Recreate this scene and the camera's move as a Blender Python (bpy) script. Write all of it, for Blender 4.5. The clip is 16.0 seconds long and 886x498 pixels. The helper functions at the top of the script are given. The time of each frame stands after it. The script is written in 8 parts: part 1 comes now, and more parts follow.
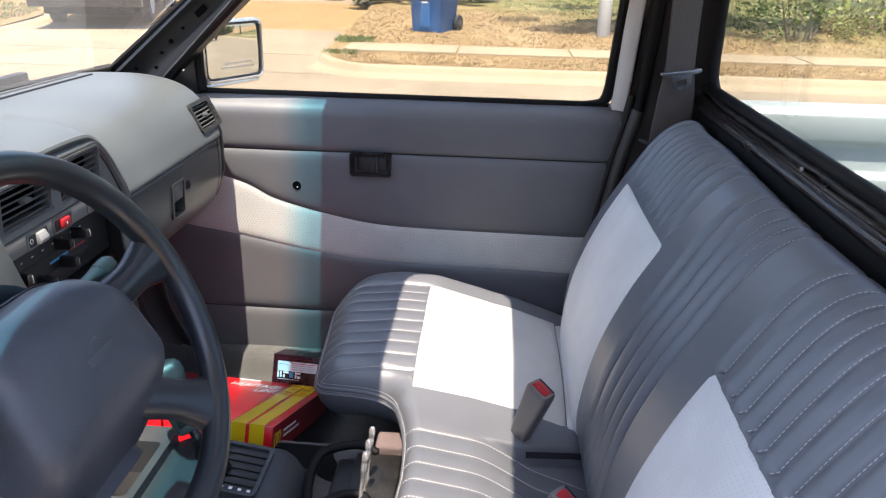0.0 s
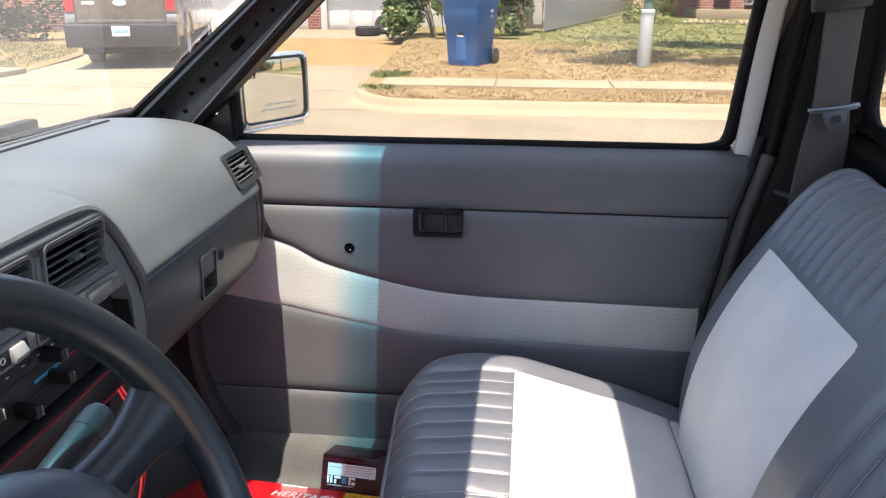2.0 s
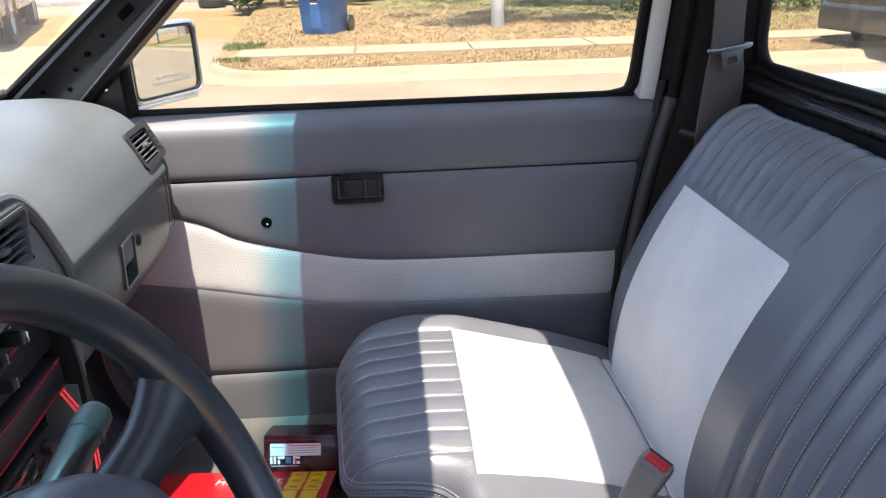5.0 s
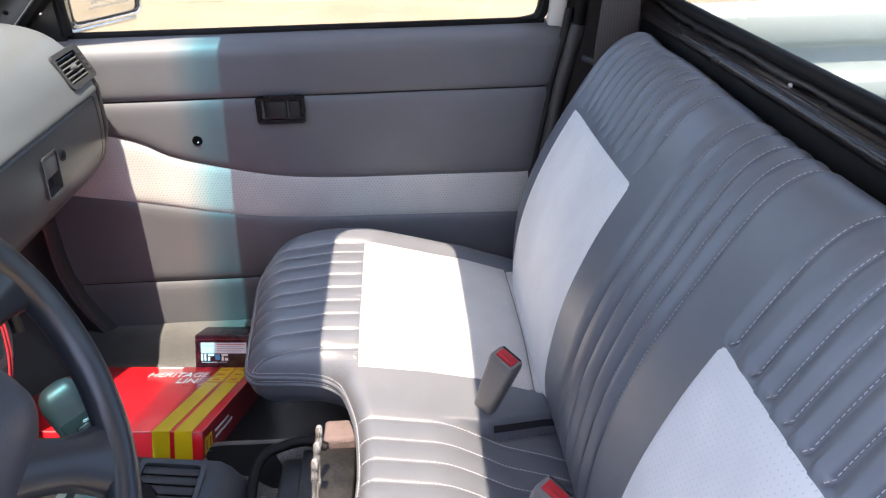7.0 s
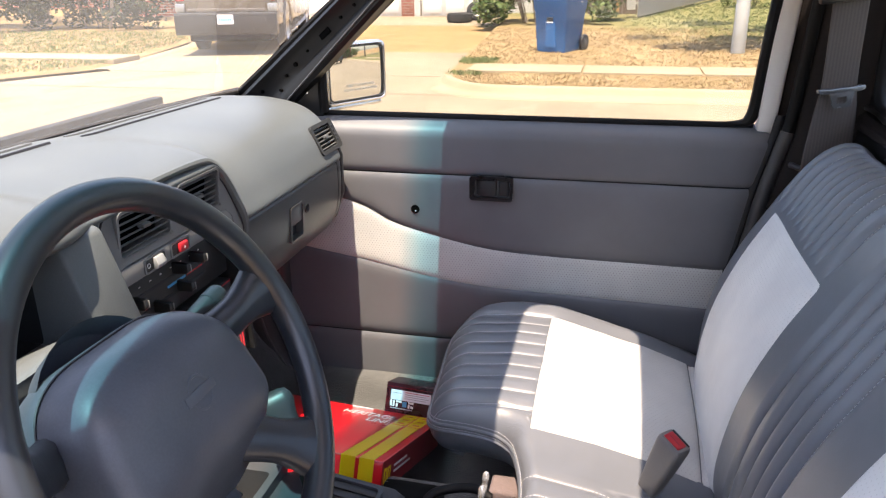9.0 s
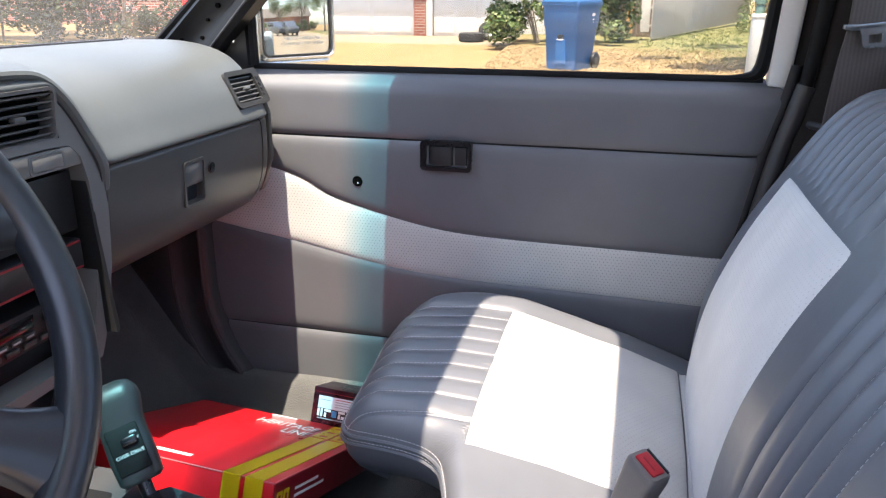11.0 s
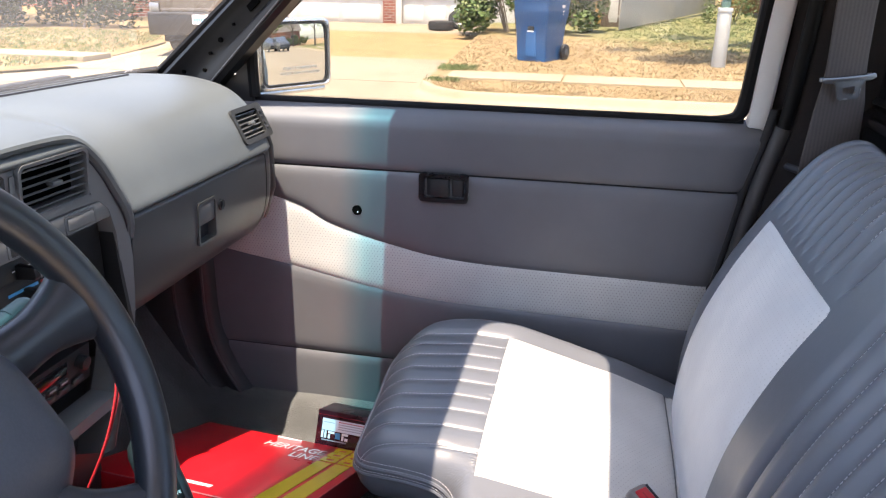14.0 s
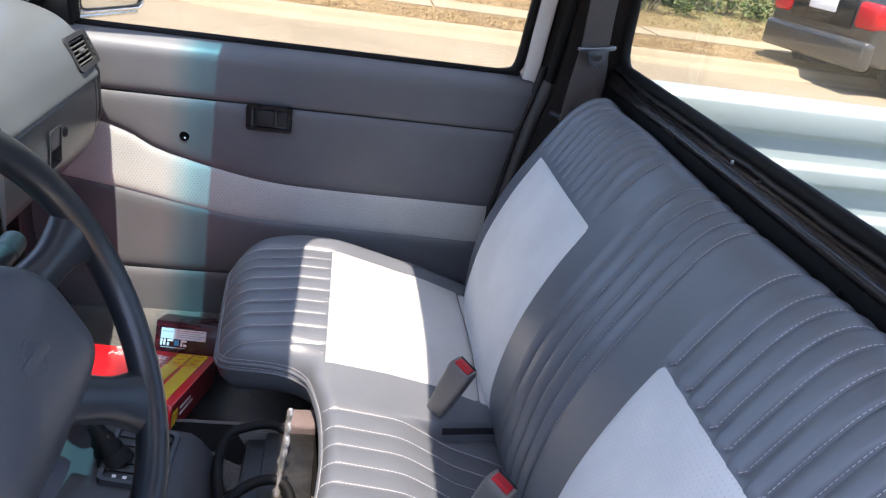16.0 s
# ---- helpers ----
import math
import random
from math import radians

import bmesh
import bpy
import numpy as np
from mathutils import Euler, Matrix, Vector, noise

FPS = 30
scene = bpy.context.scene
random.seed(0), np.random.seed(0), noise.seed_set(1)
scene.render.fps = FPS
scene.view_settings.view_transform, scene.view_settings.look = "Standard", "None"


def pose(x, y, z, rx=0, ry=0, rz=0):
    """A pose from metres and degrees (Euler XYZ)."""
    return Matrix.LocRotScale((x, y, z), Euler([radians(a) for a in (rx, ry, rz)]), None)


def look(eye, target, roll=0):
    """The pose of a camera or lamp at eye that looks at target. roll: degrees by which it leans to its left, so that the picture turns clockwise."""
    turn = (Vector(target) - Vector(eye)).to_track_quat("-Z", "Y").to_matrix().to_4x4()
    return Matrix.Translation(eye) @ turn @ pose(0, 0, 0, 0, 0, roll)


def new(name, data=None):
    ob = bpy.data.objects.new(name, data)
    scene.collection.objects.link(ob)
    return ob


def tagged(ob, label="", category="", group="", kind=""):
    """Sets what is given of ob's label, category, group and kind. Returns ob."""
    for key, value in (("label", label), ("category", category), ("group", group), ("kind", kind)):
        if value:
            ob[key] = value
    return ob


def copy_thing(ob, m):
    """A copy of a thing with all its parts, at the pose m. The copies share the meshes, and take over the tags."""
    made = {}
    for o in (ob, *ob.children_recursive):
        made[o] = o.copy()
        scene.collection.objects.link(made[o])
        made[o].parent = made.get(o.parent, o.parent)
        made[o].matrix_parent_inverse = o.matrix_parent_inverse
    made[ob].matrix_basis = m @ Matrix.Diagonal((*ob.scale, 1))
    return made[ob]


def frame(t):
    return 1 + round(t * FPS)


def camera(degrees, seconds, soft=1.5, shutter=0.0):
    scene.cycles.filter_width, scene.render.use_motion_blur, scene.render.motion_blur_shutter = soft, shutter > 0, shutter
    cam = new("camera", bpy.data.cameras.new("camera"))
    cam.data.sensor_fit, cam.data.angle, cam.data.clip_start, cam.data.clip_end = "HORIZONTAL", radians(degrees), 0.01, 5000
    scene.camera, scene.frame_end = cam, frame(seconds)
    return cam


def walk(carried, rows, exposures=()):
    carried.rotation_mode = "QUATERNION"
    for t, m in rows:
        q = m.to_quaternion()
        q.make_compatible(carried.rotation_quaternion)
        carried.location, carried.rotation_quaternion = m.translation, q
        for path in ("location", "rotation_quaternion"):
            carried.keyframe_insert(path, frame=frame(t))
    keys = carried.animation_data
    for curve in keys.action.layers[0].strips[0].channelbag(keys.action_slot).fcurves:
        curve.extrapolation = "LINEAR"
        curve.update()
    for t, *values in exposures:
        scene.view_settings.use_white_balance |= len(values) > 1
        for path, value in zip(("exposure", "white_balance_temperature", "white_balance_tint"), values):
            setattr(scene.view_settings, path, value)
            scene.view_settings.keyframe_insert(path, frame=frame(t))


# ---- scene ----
cam = camera(60.7, 16.0, 1.25)
PATH = [
    (0, (0.136, -0.92, 1.373), (0.016, 0.937, 0.639), 1.4),
    (0.5, (0.148, -0.932, 1.378), (-0.006, 0.929, 0.66), 1.1),
    (1, (0.099, -0.874, 1.385), (-0.07, 0.993, 0.688), 0.8),
    (1.5, (0.035, -0.724, 1.364), (-0.166, 1.146, 0.682), 0.3),
    (2, (0.022, -0.632, 1.34), (-0.185, 1.245, 0.684), 0.1),
    (2.5, (0.036, -0.608, 1.309), (-0.191, 1.273, 0.67), -0.2),
    (3, (0.058, -0.61, 1.305), (-0.2, 1.272, 0.68), -0.5),
    (3.5, (0.062, -0.605, 1.313), (-0.187, 1.275, 0.678), -0.8),
    (4, (0.057, -0.624, 1.329), (-0.115, 1.26, 0.68), -1.0),
    (4.5, (-0.002, -0.638, 1.335), (-0.052, 1.243, 0.657), -1.4),
    (5, (-0.078, -0.627, 1.326), (0.058, 1.227, 0.589), -1.6),
    (5.2, (-0.078, -0.633, 1.324), (0.127, 1.199, 0.549), -1.4),
    (7.3, (0.136, -0.796, 1.375), (0.148, 0.978, 0.45), -1.7),
    (7.5, (0.146, -0.842, 1.405), (0.098, 0.938, 0.494), -1.8),
    (8, (0.127, -0.948, 1.422), (-0.069, 0.854, 0.576), -1.5),
    (8.2, (0.119, -0.975, 1.432), (-0.141, 0.836, 0.622), -1.4),
    (10.3, (0.163, -0.574, 1.206), (-0.339, 1.265, 0.6), 0.2),
    (10.5, (0.173, -0.579, 1.205), (-0.3, 1.26, 0.578), 0.3),
    (11, (0.187, -0.593, 1.194), (-0.28, 1.247, 0.566), 0.3),
    (11.5, (0.188, -0.596, 1.198), (-0.287, 1.244, 0.574), 0.3),
    (12, (0.187, -0.597, 1.196), (-0.291, 1.247, 0.588), 0.2),
    (12.5, (0.187, -0.598, 1.198), (-0.29, 1.25, 0.599), 0.1),
    (13, (0.187, -0.598, 1.199), (-0.272, 1.254, 0.6), 0.2),
    (13.5, (0.183, -0.602, 1.208), (-0.248, 1.25, 0.588), 0.4),
    (14, (0.142, -0.638, 1.286), (-0.24, 1.21, 0.623), 1.0),
    (14.5, (0.105, -0.713, 1.321), (-0.206, 1.133, 0.616), 1.8),
    (15, (0.139, -0.818, 1.383), (-0.049, 1.024, 0.626), 3.1),
    (15.5, (0.112, -0.873, 1.428), (0.1, 0.961, 0.629), 4.9),
    (16, (0.007, -0.856, 1.384), (0.308, 0.938, 0.552), 8.7),
]
walk(cam, [(t, look(eye, target, roll)) for t, eye, target, roll in PATH], [(0, 2.58, 6900, 19), (2.0, 2.54, 6850, 19), (3.5, 2.67, 6850, 19), (5.0, 2.68, 6800, 19), (7.4, 2.98, 7250, 21), (8.0, 2.67, 7650, 23), (10.5, 2.91, 7000, 19), (13.0, 2.98, 7000, 19), (14.5, 2.69, 7050, 22), (15.2, 2.60, 6950, 19), (16.0, 2.59, 6550, 19)])

# ---------------------------------------------------------------- light
SUN_EL = 74.0
world = bpy.data.worlds.new("world")
scene.world = world
world.use_nodes = True
wn = world.node_tree.nodes
sky = wn.new("ShaderNodeTexSky")
sky.sky_type = 'NISHITA'
sky.sun_disc = False
sky.sun_elevation = radians(SUN_EL)
sky.sun_rotation = radians(180.0)
sky.dust_density = 1.5
wn["Background"].inputs["Strength"].default_value = 0.105
world.node_tree.links.new(sky.outputs[0], wn["Background"].inputs["Color"])
sun = new("sun", bpy.data.lights.new("sun", 'SUN'))
sun.data.energy = 3.3
sun.data.angle = radians(0.53)
sun.data.color = (1.0, 0.91, 0.77)
sun.matrix_world = look((0, -math.cos(radians(SUN_EL)) * 10, math.sin(radians(SUN_EL)) * 10), (0, 0, 0))


# ---------------------------------------------------------------- helpers
def mesh_of(name, verts, faces, material, smooth=True):
    me = bpy.data.meshes.new(name)
    me.from_pydata([tuple(v) for v in verts], [], faces)
    me.update()
    if material is not None:
        me.materials.append(material)
    if smooth:
        me.polygons.foreach_set("use_smooth", [True] * len(me.polygons))
    return me


def part_mesh(name, me, parent=None, label=""):
    ob = new(name, me)
    if parent is not None:
        ob.parent = parent
    if label:
        ob["label"] = label
    return ob


def part(name, bm, material, parent=None, label="", smooth=True):
    """One bmesh becomes one mesh object under a thing or a part."""
    bmesh.ops.recalc_face_normals(bm, faces=bm.faces)
    me = bpy.data.meshes.new(name)
    bm.to_mesh(me)
    bm.free()
    me.materials.append(material)
    if smooth:
        me.polygons.foreach_set("use_smooth", [True] * len(me.polygons))
        me.set_sharp_from_angle(angle=radians(38))
    return part_mesh(name, me, parent, label)


def thing(name, label, category, group="", kind="", at=(0, 0, 0)):
    ob = new(name)
    ob.location = at
    ob.empty_display_size = 0.05
    tagged(ob, label, category, group, kind)
    return ob


def grow(bm, other):
    me = bpy.data.meshes.new("tmp")
    other.to_mesh(me)
    other.free()
    bm.from_mesh(me)
    bpy.data.meshes.remove(me)
    return bm


def box_bm(lo, hi, bevel=0.0, segments=2, m=None):
    bm = bmesh.new()
    bmesh.ops.create_cube(bm, size=1)
    c = [(a + b) / 2 for a, b in zip(lo, hi)]
    s = [abs(b - a) for a, b in zip(lo, hi)]
    for v in bm.verts:
        v.co = Vector([v.co[i] * s[i] + c[i] for i in range(3)])
    if bevel:
        bmesh.ops.bevel(bm, geom=list(bm.edges), offset=bevel, segments=segments, affect='EDGES', profile=0.5)
    if m is not None:
        bmesh.ops.transform(bm, matrix=m, verts=bm.verts)
    return bm


def prism_bm(poly, axis, a, b, bevel=0.0, segments=2):
    """A closed outline drawn out along an axis from a to b. axis y: points are (x, z); x: (y, z); z: (x, y)."""
    bm = bmesh.new()

    def at(p, d):
        return {"y": (p[0], d, p[1]), "x": (d, p[0], p[1]), "z": (p[0], p[1], d)}[axis]
    r0 = [bm.verts.new(at(p, a)) for p in poly]
    r1 = [bm.verts.new(at(p, b)) for p in poly]
    n = len(poly)
    bm.faces.new(r0)
    bm.faces.new(r1)
    for i in range(n):
        bm.faces.new((r0[i], r0[(i + 1) % n], r1[(i + 1) % n], r1[i]))
    bmesh.ops.recalc_face_normals(bm, faces=bm.faces)
    if bevel:
        bmesh.ops.bevel(bm, geom=[e for e in bm.edges if e.calc_face_angle(0) > 0.6], offset=bevel, segments=segments, affect='EDGES', profile=0.5)
    return bm


def smooth_path(points, n=8):
    """Catmull-Rom through the points."""
    p = [Vector(q) for q in points]
    p = [2 * p[0] - p[1]] + p + [2 * p[-1] - p[-2]]
    out = []
    for i in range(1, len(p) - 2):
        for k in range(n):
            t = k / n
            out.append(0.5 * ((2 * p[i]) + (p[i + 1] - p[i - 1]) * t + (2 * p[i - 1] - 5 * p[i] + 4 * p[i + 1] - p[i + 2]) * t * t
                              + (3 * p[i] - p[i - 1] - 3 * p[i + 1] + p[i + 2]) * t ** 3))
    out.append(p[-2])
    return out


def tube_bm(points, radius, sides=10, closed=False, caps=True):
    """A round tube along points; radius may be a number or a list."""
    pts = [Vector(p) for p in points]
    n = len(pts)
    rad = radius if isinstance(radius, (list, tuple)) else [radius] * n
    bm = bmesh.new()
    rings, prev = [], None
    for i, p in enumerate(pts):
        a, b = (pts[i - 1], pts[(i + 1) % n]) if closed else (pts[max(0, i - 1)], pts[min(n - 1, i + 1)])
        d = (b - a).normalized()
        if prev is None:
            up = Vector((0, 0, 1)) if abs(d.z) < 0.9 else Vector((1, 0, 0))
            prev = d.cross(up).normalized()
        prev = (prev - d * prev.dot(d)).normalized()
        q = d.cross(prev)
        rings.append([bm.verts.new(p + rad[i] * (math.cos(2 * math.pi * k / sides) * prev + math.sin(2 * math.pi * k / sides) * q)) for k in range(sides)])
    for i in range(n if closed else n - 1):
        r, s = rings[i], rings[(i + 1) % n]
        for k in range(sides):
            bm.faces.new((r[k], r[(k + 1) % sides], s[(k + 1) % sides], s[k]))
    if caps and not closed:
        bm.faces.new(rings[0])
        bm.faces.new(rings[-1][::-1])
    return bm


def lathe_bm(profile, m=None, sides=24):
    """Profile of (radius, height) turned round z."""
    bm = bmesh.new()
    rings = []
    for r, z in profile:
        rings.append([bm.verts.new((r * math.cos(2 * math.pi * k / sides), r * math.sin(2 * math.pi * k / sides), z)) for k in range(sides)] if r > 1e-6
                     else [bm.verts.new((0, 0, z))])
    for a, b in zip(rings, rings[1:]):
        for k in range(sides):
            f = [a[k % len(a)], a[(k + 1) % len(a)], b[(k + 1) % len(b)], b[k % len(b)]]
            f = list(dict.fromkeys(f))
            if len(f) > 2:
                bm.faces.new(f)
    if m is not None:
        bmesh.ops.transform(bm, matrix=m, verts=bm.verts)
    return bm


def sheet(name, rows, material, parent=None, label="", closed_u=False):
    """A surface through rows of points."""
    nu, nv = len(rows), len(rows[0])
    faces = [(i * nv + j, i * nv + j + 1, (i + 1) * nv + j + 1, (i + 1) * nv + j) for i in range(nu - 1) for j in range(nv - 1)]
    return part_mesh(name, mesh_of(name, [p for r in rows for p in r], faces, material), parent, label)


def cut_opening(ob, m, y0, y1, z0, z1, depth=0.03):
    """Cuts a square opening through a skin, along the x axis of m."""
    bm = bmesh.new()
    bm.from_mesh(ob.data)
    bm.transform(m.inverted())
    for axis, val in ((1, y0), (1, y1), (2, z0), (2, z1)):
        near = [f for f in bm.faces if min(v.co.y for v in f.verts) < y1 and max(v.co.y for v in f.verts) > y0 and min(v.co.z for v in f.verts) < z1 and max(v.co.z for v in f.verts) > z0 and abs(f.calc_center_median().x) < depth * 2]
        geom = list({e for f in near for e in f.edges}) + near
        co, no = [0, 0, 0], [0, 0, 0]
        co[axis], no[axis] = val, 1
        bmesh.ops.bisect_plane(bm, geom=geom + list({v for f in near for v in f.verts}), plane_co=co, plane_no=no)
    inside = []
    for f in bm.faces:
        c = f.calc_center_median()
        if y0 < c.y < y1 and z0 < c.z < z1 and abs(c.x) < depth:
            inside.append(f)
    bmesh.ops.delete(bm, geom=inside, context='FACES')
    bm.transform(m)
    bm.to_mesh(ob.data)
    bm.free()


def interp(x, pts):
    """Piecewise line through (x, y) pairs."""
    return float(np.interp(x, [p[0] for p in pts], [p[1] for p in pts]))


def smoothstep(a, b, x):
    t = min(1.0, max(0.0, (x - a) / (b - a)))
    return t * t * (3 - 2 * t)


def lettering(name, words, size, m, material, parent, depth=0.0004, align='LEFT'):
    cu = bpy.data.curves.new(name, 'FONT')
    cu.body, cu.size, cu.extrude, cu.align_x = words, size, depth, align
    tmp = bpy.data.objects.new("tmp", cu)
    me = bpy.data.meshes.new_from_object(tmp)
    bpy.data.objects.remove(tmp)
    me.transform(m)
    me.materials.clear()
    me.materials.append(material)
    return part_mesh(name, me, parent)


# ---------------------------------------------------------------- materials
class Nodes:
    def __init__(self, name):
        self.m = bpy.data.materials.new(name)
        self.m.use_nodes = True
        self.t = self.m.node_tree
        self.b = self.t.nodes["Principled BSDF"]
        self.out = self.t.nodes["Material Output"]

    def n(self, kind, **props):
        node = self.t.nodes.new(kind)
        for k, v in props.items():
            if k in node.inputs:
                node.inputs[k].default_value = v
        return node

    def link(self, a, b):
        self.t.links.new(a, b)

    def coords(self, scale=1.0):
        c = self.n("ShaderNodeTexCoord")
        mp = self.n("ShaderNodeMapping")
        mp.inputs["Scale"].default_value = (scale,) * 3 if not isinstance(scale, tuple) else scale
        self.link(c.outputs["Object"], mp.inputs["Vector"])
        return mp.outputs["Vector"]

    def noise(self, scale, detail=4.0, rough=0.55, vec=None):
        nd = self.n("ShaderNodeTexNoise", Scale=scale, Detail=detail, Roughness=rough)
        self.link(vec if vec is not None else self.coords(), nd.inputs["Vector"])
        return nd.outputs["Fac"]

    def ramp(self, fac, stops):
        r = self.n("ShaderNodeValToRGB")
        e = r.color_ramp.elements
        while len(e) < len(stops):
            e.new(0.5)
        for el, (p, c) in zip(e, stops):
            el.position = p
            el.color = (*c, 1) if len(c) == 3 else c
        self.link(fac, r.inputs["Fac"])
        return r.outputs["Color"]

    def mix(self, fac, a, b, mode='MIX'):
        x = self.n("ShaderNodeMix")
        x.data_type, x.blend_type = 'RGBA', mode
        for sock, v in ((x.inputs[0], fac), (x.inputs[6], a), (x.inputs[7], b)):
            if isinstance(v, (int, float)):
                sock.default_value = v
            elif isinstance(v, tuple):
                sock.default_value = (*v, 1)
            else:
                self.link(v, sock)
        return x.outputs[2]

    def math(self, op, a, b=0.0):
        x = self.n("ShaderNodeMath")
        x.operation = op
        for sock, v in zip(x.inputs, (a, b)):
            if isinstance(v, (int, float)):
                sock.default_value = v
            else:
                self.link(v, sock)
        return x.outputs[0]

    def bump(self, height, strength=0.2, distance=0.001, after=None):
        x = self.n("ShaderNodeBump", Strength=strength, Distance=distance)
        self.link(height, x.inputs["Height"])
        if after is not None:
            self.link(after, x.inputs["Normal"])
        self.link(x.outputs[0], self.b.inputs["Normal"])
        return x.outputs[0]


def surface(name, base, rough=0.5, vary=0.12, coarse=6.0, fine=300.0, bump=0.15, bump_mm=0.4, metal=0.0, spec=0.5, rough_vary=0.1, sheen=0.0, coat=0.0):
    """A surface with stains at one scale and grain at another."""
    s = Nodes(name)
    big, small = s.noise(coarse, 5), s.noise(fine, 3)
    lo, hi = tuple(c * (1 - vary) for c in base), tuple(min(1, c * (1 + vary)) for c in base)
    col = s.ramp(big, [(0.3, lo), (0.7, hi)])
    col = s.mix(0.35, col, s.ramp(small, [(0.3, lo), (0.7, hi)]))
    s.link(col, s.b.inputs["Base Color"])
    r = s.n("ShaderNodeMapRange")
    r.inputs[3].default_value, r.inputs[4].default_value = max(0, rough - rough_vary), min(1, rough + rough_vary)
    s.link(big, r.inputs[0])
    s.link(r.outputs[0], s.b.inputs["Roughness"])
    s.b.inputs["Metallic"].default_value = metal
    s.b.inputs["Specular IOR Level"].default_value = spec
    s.b.inputs["Sheen Weight"].default_value = sheen
    s.b.inputs["Coat Weight"].default_value = coat
    if bump:
        s.bump(small, bump, bump_mm / 1000)
    return s.m


def leather(name, base, rough=0.42, spec=0.5):
    """Vinyl leather: cell grain, a few creases."""
    s = Nodes(name)
    vec = s.coords()
    cells = s.n("ShaderNodeTexVoronoi", Scale=900.0)
    cells.feature = 'DISTANCE_TO_EDGE'
    s.link(vec, cells.inputs["Vector"])
    big, mid = s.noise(5.0, 4, vec=vec), s.noise(38.0, 4, vec=vec)
    col = s.ramp(big, [(0.3, tuple(c * 0.9 for c in base)), (0.7, tuple(c * 1.1 for c in base))])
    s.link(col, s.b.inputs["Base Color"])
    r = s.n("ShaderNodeMapRange")
    r.inputs[3].default_value, r.inputs[4].default_value = rough - 0.06, rough + 0.1
    s.link(mid, r.inputs[0])
    s.link(r.outputs[0], s.b.inputs["Roughness"])
    s.b.inputs["Specular IOR Level"].default_value = spec
    first = s.bump(cells.outputs["Distance"], 0.10, 0.0004)
    s.bump(mid, 0.15, 0.002, after=first)
    return s.m


def perforated(name, base, axes, pitch=0.0065, hole=0.13, dark=0.5):
    """Light suede with punched holes in a staggered grid; axes are the two directions of the sheet."""
    s = Nodes(name)
    c = s.n("ShaderNodeTexCoord")
    sep = s.n("ShaderNodeSeparateXYZ")
    s.link(c.outputs["Object"], sep.inputs[0])
    a = s.math('DIVIDE', sep.outputs[axes[0]], pitch)
    b = s.math('DIVIDE', sep.outputs[axes[1]], pitch * 0.8)
    row = s.math('FLOOR', b)
    odd = s.math('MULTIPLY', s.math('MODULO', s.math('ABSOLUTE', row), 2.0), 0.5)
    fa = s.math('SUBTRACT', s.math('FRACT', s.math('ADD', a, odd)), 0.5)
    fb = s.math('MULTIPLY', s.math('SUBTRACT', s.math('FRACT', b), 0.5), 0.8)
    d = s.math('SQRT', s.math('ADD', s.math('MULTIPLY', fa, fa), s.math('MULTIPLY', fb, fb)))
    holes = s.math('LESS_THAN', d, hole)
    vec = s.coords()
    big, nap = s.noise(7.0, 5, vec=vec), s.noise(500.0, 3, vec=vec)
    col = s.ramp(big, [(0.3, (base[0] * 0.86, base[1] * 0.87, base[2] * 0.89)), (0.7, tuple(min(1, x * 1.08) for x in base))])
    col = s.mix(holes, col, tuple(x * dark for x in base))
    s.link(col, s.b.inputs["Base Color"])
    s.b.inputs["Roughness"].default_value = 0.85
    s.b.inputs["Sheen Weight"].default_value = 0.25
    s.b.inputs["Specular IOR Level"].default_value = 0.25
    first = s.bump(s.math('SUBTRACT', 1.0, holes), 0.35, 0.0006)
    s.bump(nap, 0.12, 0.0005, after=first)
    return s.m


